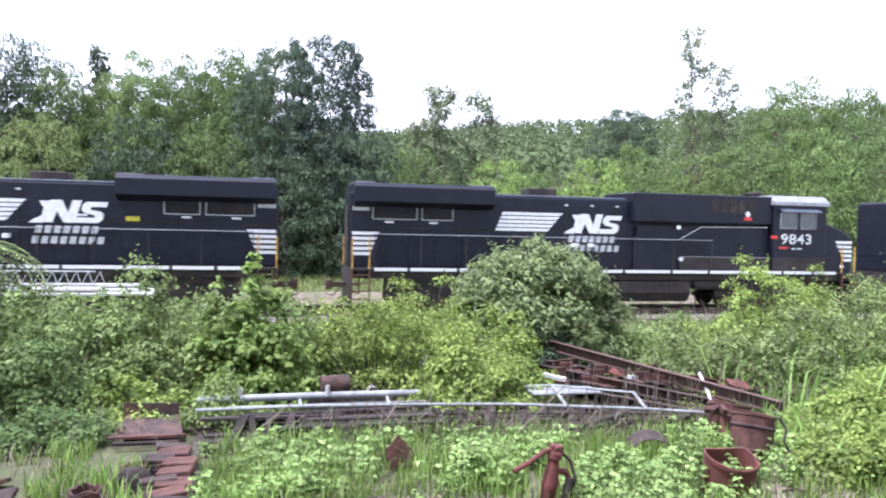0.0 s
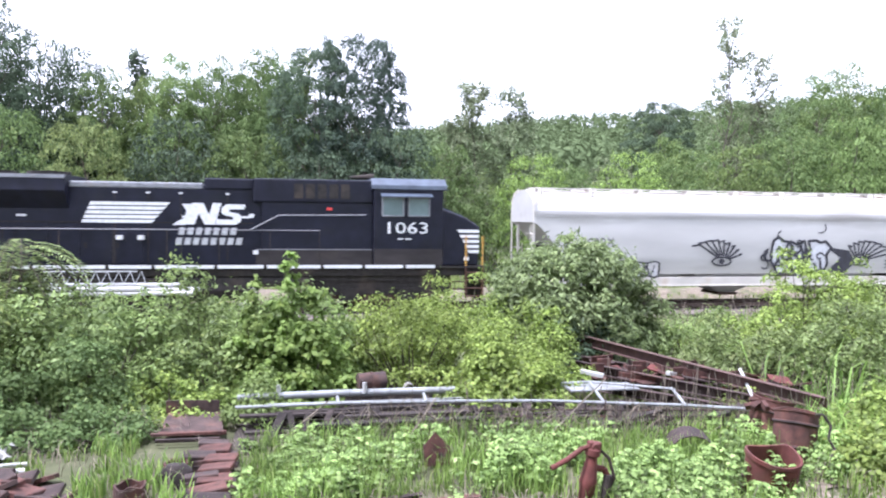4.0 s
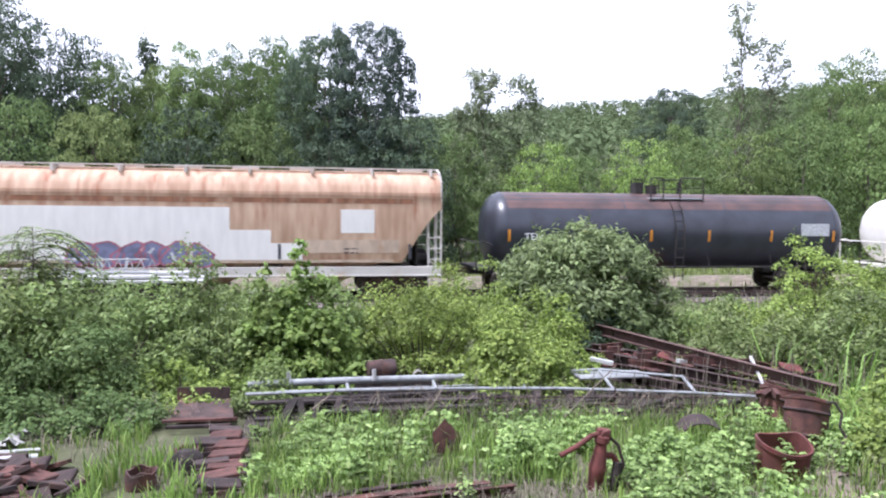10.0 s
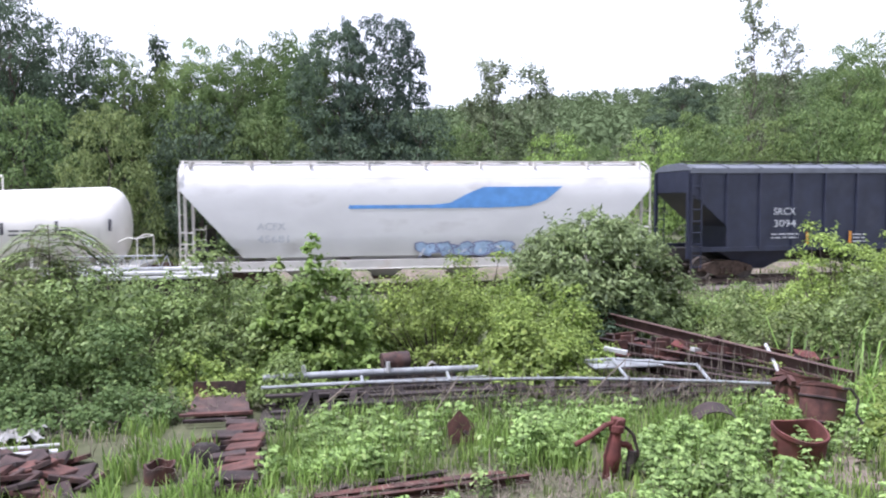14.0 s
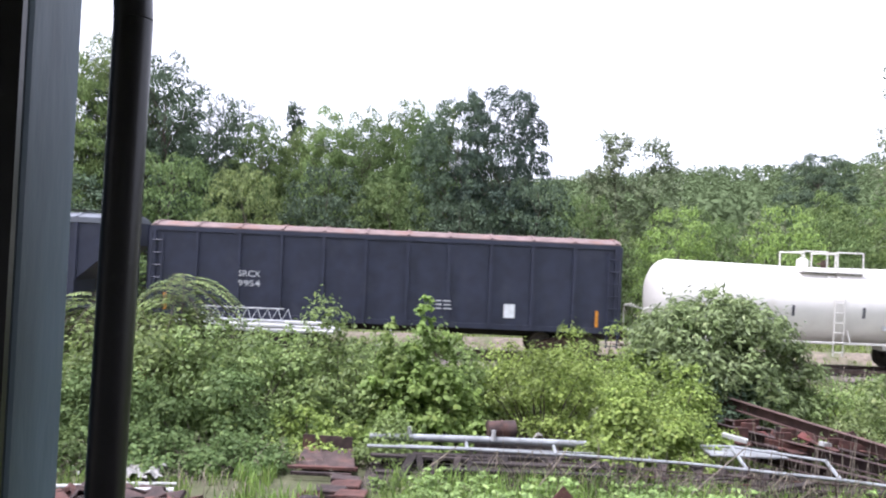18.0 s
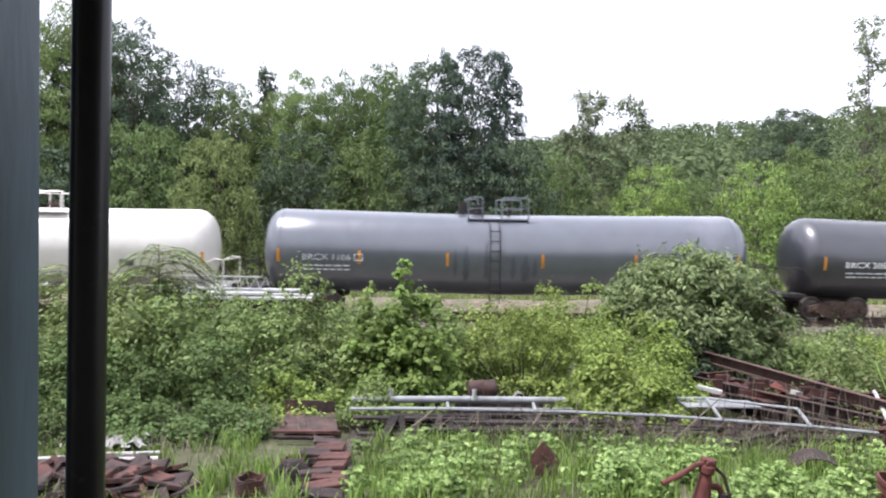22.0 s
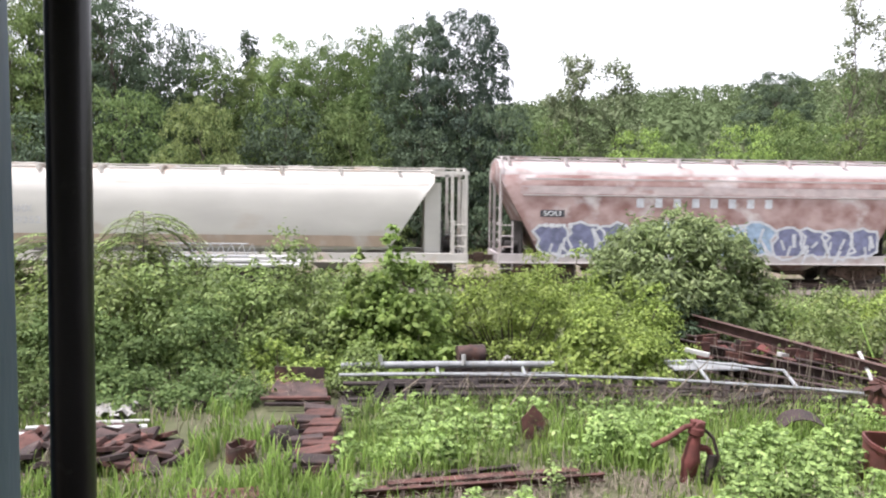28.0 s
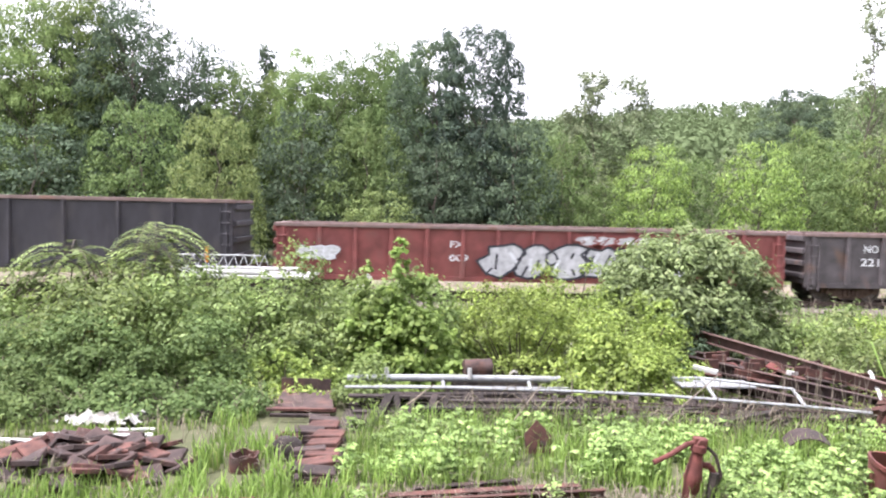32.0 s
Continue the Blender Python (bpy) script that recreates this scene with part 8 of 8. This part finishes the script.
for i in range(34):   # loose scrap between the channels
    u = rn.random()
    x, y = 5.3 + 2.9 * u + rn.uniform(-0.2, 0.2), 13.3 - 1.9 * u + rn.uniform(-0.7, 0.5)
    w, h = rn.uniform(0.10, 0.34), rn.uniform(0.05, 0.16)
    e = thing("scrap_piece", "broken rusty scrap iron piece on the heap", "scrap", "loose scrap on the heap", at=pose(x, y, 0.84 + rn.uniform(0, 0.22), rn.uniform(-25, 25), rn.uniform(-25, 25), rn.uniform(0, 180)))
    part("flange", Geo().box(-w, w, -h, h, -0.012, 0.012), (RUST, RUST_DARK, RUST_RED, RUST_DARK)[i % 4], e, bevel=0.004)
    if i % 2:
        part("web", Geo().box(-w, w, -0.012, 0.012, 0.012, 0.05 + h * 0.6), (RUST, RUST_DARK)[i % 3 == 0], e)
for i in range(15):
    x = 5.6 + 0.26 * i + rn.uniform(-0.1, 0.1)
    y = 13.4 - 0.22 * (x - 5.6) + rn.uniform(-0.5, 0.5)
    d = rn.uniform(-0.5, 0.9)
    e = thing("steel_bar", "bent rusty steel bar tangled in the heap", "steel bar", "bars in the heap")
    part("bar", beam(Geo(), (x - d, y + 0.5, 0.72 + rn.uniform(0, 0.3)), (x + d, y - 0.4, 0.70 + rn.uniform(0, 0.3)), rn.uniform(0.04, 0.09), rn.uniform(0.03, 0.08)), rn.choice((RUST, RUST_DARK)), e)
for i, (x, y) in enumerate(((5.62, 13.2), (6.15, 12.85), (5.3, 12.75), (6.6, 12.2), (5.9, 12.5))):
    e = thing("rusty_bracket", "small orange-rusted steel bracket", "bracket", "brackets on the heap")
    part("plate", Geo().box(x - 0.13, x + 0.13, y - 0.02, y + 0.02, 0.9, 1.14), RUST, e, bevel=0.01)
    part("foot", Geo().box(x - 0.13, x + 0.13, y - 0.18, y + 0.02, 0.88, 0.91), RUST, e)
for x, y, t in ((6.55, 12.25, 20), (5.1, 12.5, -30)):
    e = thing("white_box_section", "short white metal box section", "metal offcut")
    part("section", Geo().box(-0.2, 0.2, -0.06, 0.06, 0.0, 0.07), PALE, e, bevel=0.008, at=pose(x, y, 0.98, 0, 8, t))


def drum(x, y, z, tilt, turn, h, r, material, label, dent=0.0, seed=0, lid=False):
    """An open steel drum with rolling hoops, rim and an uneven torn edge."""
    rn = random.Random(seed)
    e = thing("steel_drum", label, "drum", "rusty drums", at=pose(x, y, z, tilt[0], tilt[1], turn))
    n = 36
    prof = [(r, 0.0), (r, 0.30), (r + 0.014, 0.315), (r + 0.014, 0.335), (r, 0.35), (r, 0.60), (r + 0.014, 0.615), (r + 0.014, 0.635), (r, 0.65), (r, h - 0.03), (r + 0.012, h - 0.02), (r + 0.012, h)]
    prof = [(a, min(b, h)) for a, b in prof]
    inner = [(r - 0.012, h), (r - 0.014, h * 0.5), (r - 0.014, 0.02)]
    wob = [dent * math.sin(2 * i * math.tau / n + 0.6) + dent * 0.5 * math.sin(3 * i * math.tau / n) for i in range(n)]
    top = [dent * 0.9 * math.sin(2 * i * math.tau / n + 2.0) for i in range(n)]
    rings = []
    for a, b in prof + inner:
        k = b / h
        rings.append([((a + wob[i] * k) * math.cos(i * math.tau / n), (a - wob[i] * k) * math.sin(i * math.tau / n), b + top[i] * k * k) for i in range(n)])
    part("shell", Geo().loft(rings), material, e, smooth=True)
    for b in (0.325, 0.625):
        if b < h - 0.06:
            part("hoop", Geo().loft([[((r + d + wob[i] * b / h) * math.cos(i * math.tau / n), (r + d - wob[i] * b / h) * math.sin(i * math.tau / n), b + k + top[i] * (b / h) ** 2) for i in range(n)] for d, k in ((0.012, -0.018), (0.022, 0.0), (0.012, 0.018))], caps=False), RUST_DARK, e, smooth=True)
    return e


drum(5.33, 7.80, 0.40, (9, -4), 20, 0.66, 0.280, RUST_RED, "open rust-red steel drum with dented rim", 0.035, 1)
drum(6.33, 8.75, 0.46, (6, 8), 70, 0.78, 0.265, RUST, "rust-brown ribbed steel drum", 0.02, 2)
drum(6.42, 9.55, 0.42, (12, -10), 140, 0.80, 0.26, RUST, "rusty steel drum filled with scrap", 0.02, 3)
for i in range(7):
    a = i * 0.9
    e = thing("scrap_lump", "rusty scrap piece in a drum", "scrap", "scrap in the drum")
    part("lump", Geo().box(-0.09, 0.09, -0.04, 0.04, 0, 0.06), RUST, e, at=pose(6.40 + 0.14 * math.cos(a), 9.5 + 0.14 * math.sin(a), 1.10 + 0.03 * (i % 3), a * 20, 15, a * 57))
e = thing("cable", "grey twisted cable draped over a drum", "cable")
part("strand", Geo().rail([(6.35, 8.35, 1.30), (6.48, 8.38, 1.28), (6.56, 8.34, 1.15), (6.50, 8.30, 1.0), (6.56, 8.26, 0.88), (6.46, 8.2, 0.80)], 0.016, 6), OLDWOOD, e)

# the hand pump
e = thing("hand_pump", "rusty red cast-iron hand pump among weeds", "hand pump", at=pose(3.07, 7.7, 0.52, 0, 7, 0))
body_rings = []
for z, r in ((0.0, 0.085), (0.10, 0.090), (0.30, 0.105), (0.34, 0.12), (0.40, 0.105), (0.55, 0.08), (0.62, 0.07), (0.64, 0.10), (0.70, 0.10), (0.74, 0.06)):
    body_rings.append([(r * math.cos(i * math.tau / 16) * 0.8 + 0.02 * z, r * math.sin(i * math.tau / 16), z) for i in range(16)])
part("barrel", Geo().loft(body_rings), RUST_RED, e, smooth=True)
part("handle", Geo().rail([(0.02, 0, 0.74), (-0.12, -0.02, 0.70), (-0.28, -0.05, 0.58), (-0.46, -0.08, 0.48)], 0.028, 8), RUST_RED, e, smooth=True)
part("pivot", Geo().tube((0.02, -0.08, 0.73), (0.02, 0.08, 0.73), 0.05, 12).box(-0.05, 0.09, -0.05, 0.05, 0.66, 0.78), RUST_RED, e, bevel=0.012)
part("spout", Geo().rail([(0.04, 0, 0.5), (0.16, -0.02, 0.5), (0.22, -0.03, 0.40)], 0.035, 10), RUST_RED, e, smooth=True)
part("linkage", Geo().rail([(0.06, 0, 0.72), (0.20, -0.02, 0.62), (0.28, -0.04, 0.42), (0.22, -0.05, 0.25)], 0.018, 6), RUST_DARK, e)
part("rag", Geo().loft([[(0.20 + 0.05 * math.cos(a), -0.05 + 0.05 * math.sin(a), z) for a in [k * math.tau / 7 + z for k in range(7)]] for z in (0.45, 0.34, 0.22, 0.08)]), OLDWOOD, e)

# upright plate, rod bundle, rails, tray, pipes
e = thing("steel_plate", "upright rust-brown pointed steel plate", "steel plate", at=pose(1.74, 9.1, 0.66, -14, 0, 12))
part("plate", Geo().prism([(-0.16, 0.0), (0.17, 0.0), (0.18, 0.20), (0.0, 0.40), (-0.17, 0.24)], -0.01, 0.01), RUST, e)
part("eye_bolt", Geo().tube((0.05, -0.05, 0.12), (0.05, 0.02, 0.12), 0.03, 8), RUST_DARK, e)
e = thing("sheet_tray", "dark rusty sheet-metal tray with folded lip", "metal tray")
part("bed", Geo().loft([[(-1.82, 11.03, 0.63), (-0.94, 10.98, 0.63), (-1.06, 11.92, 0.70), (-1.82, 12.0, 0.70)], [(-1.82, 11.03, 0.65), (-0.94, 10.98, 0.65), (-1.06, 11.92, 0.72), (-1.82, 12.0, 0.72)]]), RUST_DARK, e)
part("back_lip", beam(Geo(), (-1.86, 12.02, 0.80), (-1.08, 11.94, 0.80), 0.02, 0.20), RUST_DARK, e)
part("front_lip", beam(Geo(), (-1.82, 11.01, 0.67), (-0.90, 10.96, 0.67), 0.05, 0.05), RUST, e)
e = thing("angle_iron", "orange-rusted angle iron on the tray", "steel bar")
part("bar", beam(Geo(), (-1.88, 10.86, 0.70), (-0.92, 10.80, 0.72), 0.06, 0.035), RUST, e)
e = thing("angle_iron", "dark rusted angle iron before the tray", "steel bar")
part("bar", beam(Geo(), (-1.80, 10.70, 0.66), (-0.96, 10.66, 0.67), 0.06, 0.04), RUST_DARK, e)


def tie_plate(x, y, z, tilt, roll, turn, group, m=RUST):
    e = thing("tie_plate", "flat rusty steel rail tie plate", "steel plate", group, at=pose(x, y, z, tilt, roll, turn))
    part("plate", TIE_PLATE if m is RUST else TIE_PLATE_DARK, m, e)
    return e


def tie_plate_mesh(m):
    g = Geo().loft([[(-0.19, -0.13, 0), (0.19, -0.13, 0), (0.19, 0.13, 0), (-0.19, 0.13, 0)], [(-0.19, -0.13, 0.045), (0.19, -0.13, 0.045), (0.19, 0.13, 0.045), (-0.19, 0.13, 0.045)], [(-0.17, -0.12, 0.055), (0.17, -0.12, 0.055), (0.17, 0.12, 0.055), (-0.17, 0.12, 0.055)]])
    return g.mesh("plate", m)


TIE_PLATE, TIE_PLATE_DARK = tie_plate_mesh(RUST), tie_plate_mesh(RUST_DARK)
rn = random.Random(33)
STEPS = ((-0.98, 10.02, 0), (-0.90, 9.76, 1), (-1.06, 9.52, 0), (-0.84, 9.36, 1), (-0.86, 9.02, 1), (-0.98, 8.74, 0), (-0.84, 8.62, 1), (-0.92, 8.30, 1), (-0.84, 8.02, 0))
for i, (x, y, lit) in enumerate(STEPS):   # the stepped column of plates: lit tops in lighter rust as sunlight, rest shade-dark
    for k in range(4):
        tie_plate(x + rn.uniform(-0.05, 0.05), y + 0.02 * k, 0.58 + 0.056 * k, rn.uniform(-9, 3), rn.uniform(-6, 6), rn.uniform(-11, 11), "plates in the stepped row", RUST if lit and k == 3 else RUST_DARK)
for i in range(72):  # the heap at the yard's edge
    a, q = rn.uniform(0, math.tau), math.sqrt(rn.random())
    x, y = -3.50 + 1.15 * q * math.cos(a), 8.68 + 0.78 * q * math.sin(a)
    z = 0.58 + 0.22 * (1 - q * q) + rn.uniform(0, 0.06)
    tie_plate(x, y, z, rn.uniform(-28, 14), rn.uniform(-24, 24), rn.uniform(0, 180), "plates in the heap", rn.choice((RUST, RUST_DARK, RUST_DARK)))
for dx in (-0.2, 0.15):
    tie_plate(-1.59 + dx, 7.35, 0.66, 4, 3, 20 + 60 * dx, "plates in the heap", RUST)
e = thing("field_stone", "rounded grey-brown stone in the grass", "stone", at=pose(-1.30, 9.04, 0.62))
part("stone", Geo().loft([[(0.21 * k * math.cos(i * 0.6283) * (1 + 0.12 * math.sin(i * 2.3)), 0.15 * k * math.sin(i * 0.6283), z) for i in range(10)] for k, z in ((0.9, -0.1), (1.0, 0.06), (0.85, 0.17), (0.5, 0.23), (0.1, 0.24))]), OLDWOOD, e, smooth=True)
for p, r, lab in (((-1.72, 8.6), 0.165, "short rusty upturned pipe stub"), ((-1.35, 9.3), 0.14, "short rusty upturned pipe stub")):
    e = thing("pipe_stub", lab, "pipe")
    n = 20
    part("shell", Geo().loft([[(p[0] + rr * math.cos(i * math.tau / n) + 0.05 * z, p[1] + rr * math.sin(i * math.tau / n), 0.47 + z * 1.2 + 0.02 * math.sin(i * 1.3) * (z > 0.2)) for i in range(n)] for rr, z in ((r, 0), (r, 0.27), (r * 0.86, 0.27), (r * 0.84, 0.03))]), RUST, e, smooth=True)
for p, q, w, h, m in (((-0.40, 7.32, 0.80), (2.17, 7.62, 0.82), 0.08, 0.07, RUST), ((-0.05, 7.66, 0.74), (1.95, 7.88, 0.76), 0.16, 0.12, RUST), ((-0.3, 7.08, 0.68), (2.5, 7.15, 0.70), 0.16, 0.10, RUST_DARK), ((0.2, 7.92, 0.74), (1.35, 7.98, 0.80), 0.12, 0.06, RUST_DARK)):
    e = thing("rail_offcut", "rusty length of rail lying in weeds", "steel bar", "rail offcuts")
    part("bar", channel(Geo(), (p[0], p[1], p[2] - 0.10), (q[0], q[1], q[2] - 0.08), w * 0.7, h), m, e)
for i in range(7):
    e = thing("rusty_clamp", "small rusty clamp on a rail offcut", "bracket", "clamps on the offcuts")
    x = -0.1 + i * 0.33
    part("block", Geo().box(x - 0.05, x + 0.05, 7.42 + i * 0.03, 7.52 + i * 0.03, 0.62, 0.71), RUST, e, bevel=0.012)
e = thing("curved_sheet", "curved corroded steel sheet in the weeds", "metal sheet", at=pose(5.15, 9.15, 0.66, 0, 6, -18))
part("sheet", Geo().loft([[(0.30 * math.cos(a) * k - 0.02, y, 0.26 * math.sin(a) * k + 0.02 * y) for k in (1.0, 0.95) for a in ([math.pi * (0.08 + 0.84 * q / 10) for q in range(11)] if k == 1.0 else [math.pi * (0.92 - 0.84 * q / 10) for q in range(11)])] for y in (-0.22, 0.0, 0.24)]), RUST_DARK, e, smooth=True)
for k in range(2):
    e = thing("old_tie", "dark rotten timber tie behind the pipes", "timber", "ties behind the pipes")
    part("timber", Geo().box(0.75 + 0.1 * k, 2.2 + 0.1 * k, 12.55, 12.80, 0.38 + 0.21 * k, 0.59 + 0.21 * k), OLDWOOD, e, bevel=0.015)
e = thing("rusty_barrel", "rusted round barrel lying behind the pipes", "drum")
part("shell", Geo().tube((1.06, 12.64, 0.95), (1.52, 12.72, 0.96), 0.15, 18), RUST_DARK, e, smooth=True)
part("hoop", Geo().tube((1.28, 12.675, 0.954), (1.32, 12.68, 0.956), 0.16, 18), RUST_DARK, e, smooth=True)

# white pipes and sheeting by the heap
for p, q, r in (((-4.45, 9.45, 0.72), (-3.30, 9.62, 0.74), 0.03), ((-3.70, 9.55, 0.76), (-3.05, 9.68, 0.74), 0.025), ((-3.66, 9.12, 0.80), (-2.95, 9.27, 0.78), 0.04), ((-4.9, 9.2, 0.74), (-4.1, 9.1, 0.74), 0.035)):
    e = thing("plastic_pipe", "short weathered white plastic pipe", "pipe", "white pipes by the heap")
    part("tube", Geo().tube(p, q, r, 12), PALE, e, smooth=True)
e = thing("plastic_sheet", "crumpled grey-white plastic sheet", "sheeting")
TARP = mat("grimy_grey_plastic_sheet", (0.27, 0.265, 0.245), 0.6, var=0.25, scale=7, stain=(0.14, 0.125, 0.10), stain_at=0.54, stain_scale=5, bump=0.3, fine=30)
v = [(-4.45 + 0.055 * i + 0.05 * noise.noise(Vector((i * 0.4, j * 0.5, 7))), 9.9 + 0.05 * j, 0.74 + 0.09 * noise.noise(Vector((i * 0.30, j * 0.38, 1))) + 0.07 * noise.noise(Vector((i * 0.8, j * 0.7, 3)))) for j in range(12) for i in range(20)]
part("sheet", Geo().add(v, [(j * 20 + i, j * 20 + i + 1, j * 20 + i + 21, j * 20 + i + 20) for j in range(11) for i in range(19) if math.hypot(i - 9.5, (j - 5.5) * 1.6) < 9.6 + 2 * math.sin(i * 1.3 + j)]), TARP, e, smooth=True)
e = thing("plastic_sheet", "small torn pale plastic scrap by the barrel", "sheeting")
v = [(1.78 + 0.04 * i, 12.35 + 0.03 * j, 0.86 + 0.05 * i * (5 - i) * 0.35 + 0.05 * noise.noise(Vector((i * 0.9, j * 0.8, 2)))) for j in range(6) for i in range(6)]
part("sheet", Geo().add(v, [(j * 6 + i, j * 6 + i + 1, j * 6 + i + 7, j * 6 + i + 6) for j in range(5) for i in range(5)]), TARP, e, smooth=True)

# white boards and lattice mast lying behind the thicket
for i, (x0, x1, y, z) in enumerate(((-7.0, -2.5, 22.0, 1.64), (-6.8, -3.1, 22.3, 1.74), (-6.6, -2.6, 21.6, 1.57), (-7.1, -4.0, 21.8, 1.68))):
    e = thing("white_board", "long sun-bleached white board on a stack", "board", "white boards behind the thicket")
    part("board", Geo().box(x0, x1, y - 0.25, y + 0.25, z, z + 0.07), PALE, e, bevel=0.01)
e = thing("timber_stack", "dark stacked timbers under white boards", "timber stack")
for k in range(3):
    for j in range(3):
        part("timber", Geo().box(-6.3 + j * 0.2, -3.2 + j * 0.15, 21.6 + j * 0.3, 21.76 + j * 0.3, 0.06 + k * 0.50, 0.52 + k * 0.50), OLDWOOD, e)
e = thing("lattice_mast", "small grey lattice mast section lying flat", "lattice mast")
for y, z in ((21.9, 1.82), (22.2, 1.82), (22.05, 2.16)):
    part("chord", Geo().tube((-6.5, y, z), (-4.15, y, z), 0.022, 6), GALV, e)
for i in range(9):
    x = -6.5 + i * 0.29
    part("brace", Geo().rail([(x, 21.9, 1.82), (x + 0.145, 22.05, 2.16), (x + 0.29, 21.9, 1.82)], 0.012, 5), GALV, e)
e = thing("board_offcut", "pale leaning wooden offcut", "board")
part("board", beam(Geo(), (-1.35, 20.5, 1.30), (-0.95, 20.5, 1.80), 0.16, 0.03, (0, 1, 0)), CREAM, e)
for i in range(40):
    rn2 = random.Random(i)
    x, y = rn2.uniform(-8, 16), rn2.uniform(24.2, 26.2)
    e = thing("discarded_tie", "old broken wooden tie beside the track", "timber", "old ties beside the track") if i < 8 else None
    if e:
        part("timber", Geo().box(-1.2, 1.2, -0.11, 0.11, 0, 0.16), OLDWOOD, e, at=pose(x, y, ground_z(x, y) - 0.02, 0, 0, rn2.uniform(-25, 25)))

STONE = mat("grey_rubble_stone", (0.26, 0.24, 0.22), 0.9, var=0.3, scale=6, stain=(0.15, 0.13, 0.11), stain_at=0.55, stain_scale=3, bump=0.4, obj=0.35)
rn4 = random.Random(91)
STONES = []
for k in range(5):
    rings = [[(r * math.cos(i * 0.8976) * rn4.uniform(0.75, 1.2), r * math.sin(i * 0.8976) * rn4.uniform(0.75, 1.2), z) for i in range(7)] for r, z in ((0.8, -0.2), (1.0, 0.15), (0.75, 0.5), (0.25, 0.66))]
    STONES.append(Geo().loft(rings).mesh("stone", STONE))
for i in range(110):
    x, y, r = rn4.uniform(7.5, 18.5), rn4.uniform(18.0, 26.2), 0.07 + 0.20 * rn4.random() ** 2
    e = thing("rubble_stone", "grey broken stone lying beside the track", "stone", "rubble beside the track", at=pose(x, y, ground_z(x, y), 0, 0, rn4.uniform(0, 360)) @ Matrix.Diagonal((r, r, r, 1)))
    part("stone", STONES[i % 5], STONE, e)

DIRT = mat("bare_grey_brown_earth", (0.17, 0.135, 0.105), 0.95, var=0.35, scale=6, stain=(0.09, 0.10, 0.045), stain_at=0.56, stain_scale=2.5, bump=0.7, fine=18)
v = [(6.07 + 0.85 * k * math.cos(a * 0.3142) * (1 + 0.2 * math.sin(a * 1.9)), 7.43 + 0.75 * k * math.sin(a * 0.3142), 0) for k in (0.25, 0.5, 0.75, 1.0) for a in range(20)]
v = [(x, y, ground_z(x, y) + 0.02 - 0.03 * (i >= 60)) for i, (x, y, _) in enumerate(v)]
me = cells("bare_earth", np.array(v), np.array([(r * 20 + a, r * 20 + (a + 1) % 20, r * 20 + 20 + (a + 1) % 20, r * 20 + 20 + a) for r in range(3) for a in range(20)]), DIRT)
tagged(new("bare_earth", me), "patch of bare grey-brown earth in the yard", "ground", kind="structure")

# litter colour kept very dark to stand for shade in the heap's gaps
LITTER_SHADE = mat("shade_dark_litter", (0.036, 0.029, 0.024), 0.95, var=0.5, scale=9, stain=(0.075, 0.058, 0.045), stain_at=0.56, stain_scale=5, bump=0.8, fine=25)
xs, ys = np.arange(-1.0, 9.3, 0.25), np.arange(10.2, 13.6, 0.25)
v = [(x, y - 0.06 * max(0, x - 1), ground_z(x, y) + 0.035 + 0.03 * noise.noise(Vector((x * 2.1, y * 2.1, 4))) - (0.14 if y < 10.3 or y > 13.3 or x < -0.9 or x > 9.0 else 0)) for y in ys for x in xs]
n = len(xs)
me = cells("leaf_litter", np.array(v), np.array([(j * n + i, j * n + i + 1, (j + 1) * n + i + 1, (j + 1) * n + i) for j in range(len(ys) - 1) for i in range(n - 1)]), LITTER_SHADE)
tagged(new("leaf_litter", me), "litter sheet darkened to stand for the scrap heap's shaded gaps", "ground", kind="structure")
# soil and litter below the thicket, the overhang's shade put into the colour
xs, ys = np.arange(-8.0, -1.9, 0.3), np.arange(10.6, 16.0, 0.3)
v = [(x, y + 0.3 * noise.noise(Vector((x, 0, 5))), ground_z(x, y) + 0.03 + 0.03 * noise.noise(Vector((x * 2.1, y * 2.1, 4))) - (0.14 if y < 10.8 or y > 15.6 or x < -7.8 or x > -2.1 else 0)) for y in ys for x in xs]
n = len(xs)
me = cells("leaf_litter", np.array(v), np.array([(j * n + i, j * n + i + 1, (j + 1) * n + i + 1, (j + 1) * n + i) for j in range(len(ys) - 1) for i in range(n - 1)]), LITTER_SHADE)
tagged(new("leaf_litter", me), "leaf litter and soil, darkened as the shade beneath the thicket", "ground", kind="structure")
for i in range(9):
    rn3 = random.Random(300 + i)
    x, y = 2.9 + i * 0.45, 10.75 - 0.05 * i + rn3.uniform(-0.1, 0.2)
    e = thing("plank", "dark broken plank low in the heap", "plank", "planks under the pipe frame")
    part("board", beam(Geo(), (x, y, 0.62 + 0.05 * (i % 3)), (x + rn3.uniform(0.5, 1.1), y + rn3.uniform(-0.2, 0.1), 0.70 + 0.06 * (i % 4)), 0.14, 0.05), OLDWOOD, e)


def motions():
    """The whole train rolls along its track."""
    for e, X in CARS:
        walk(e, [(t, pose(X - s, TRACK_Y, RAIL)) for t, s in TRAVEL])


motions()
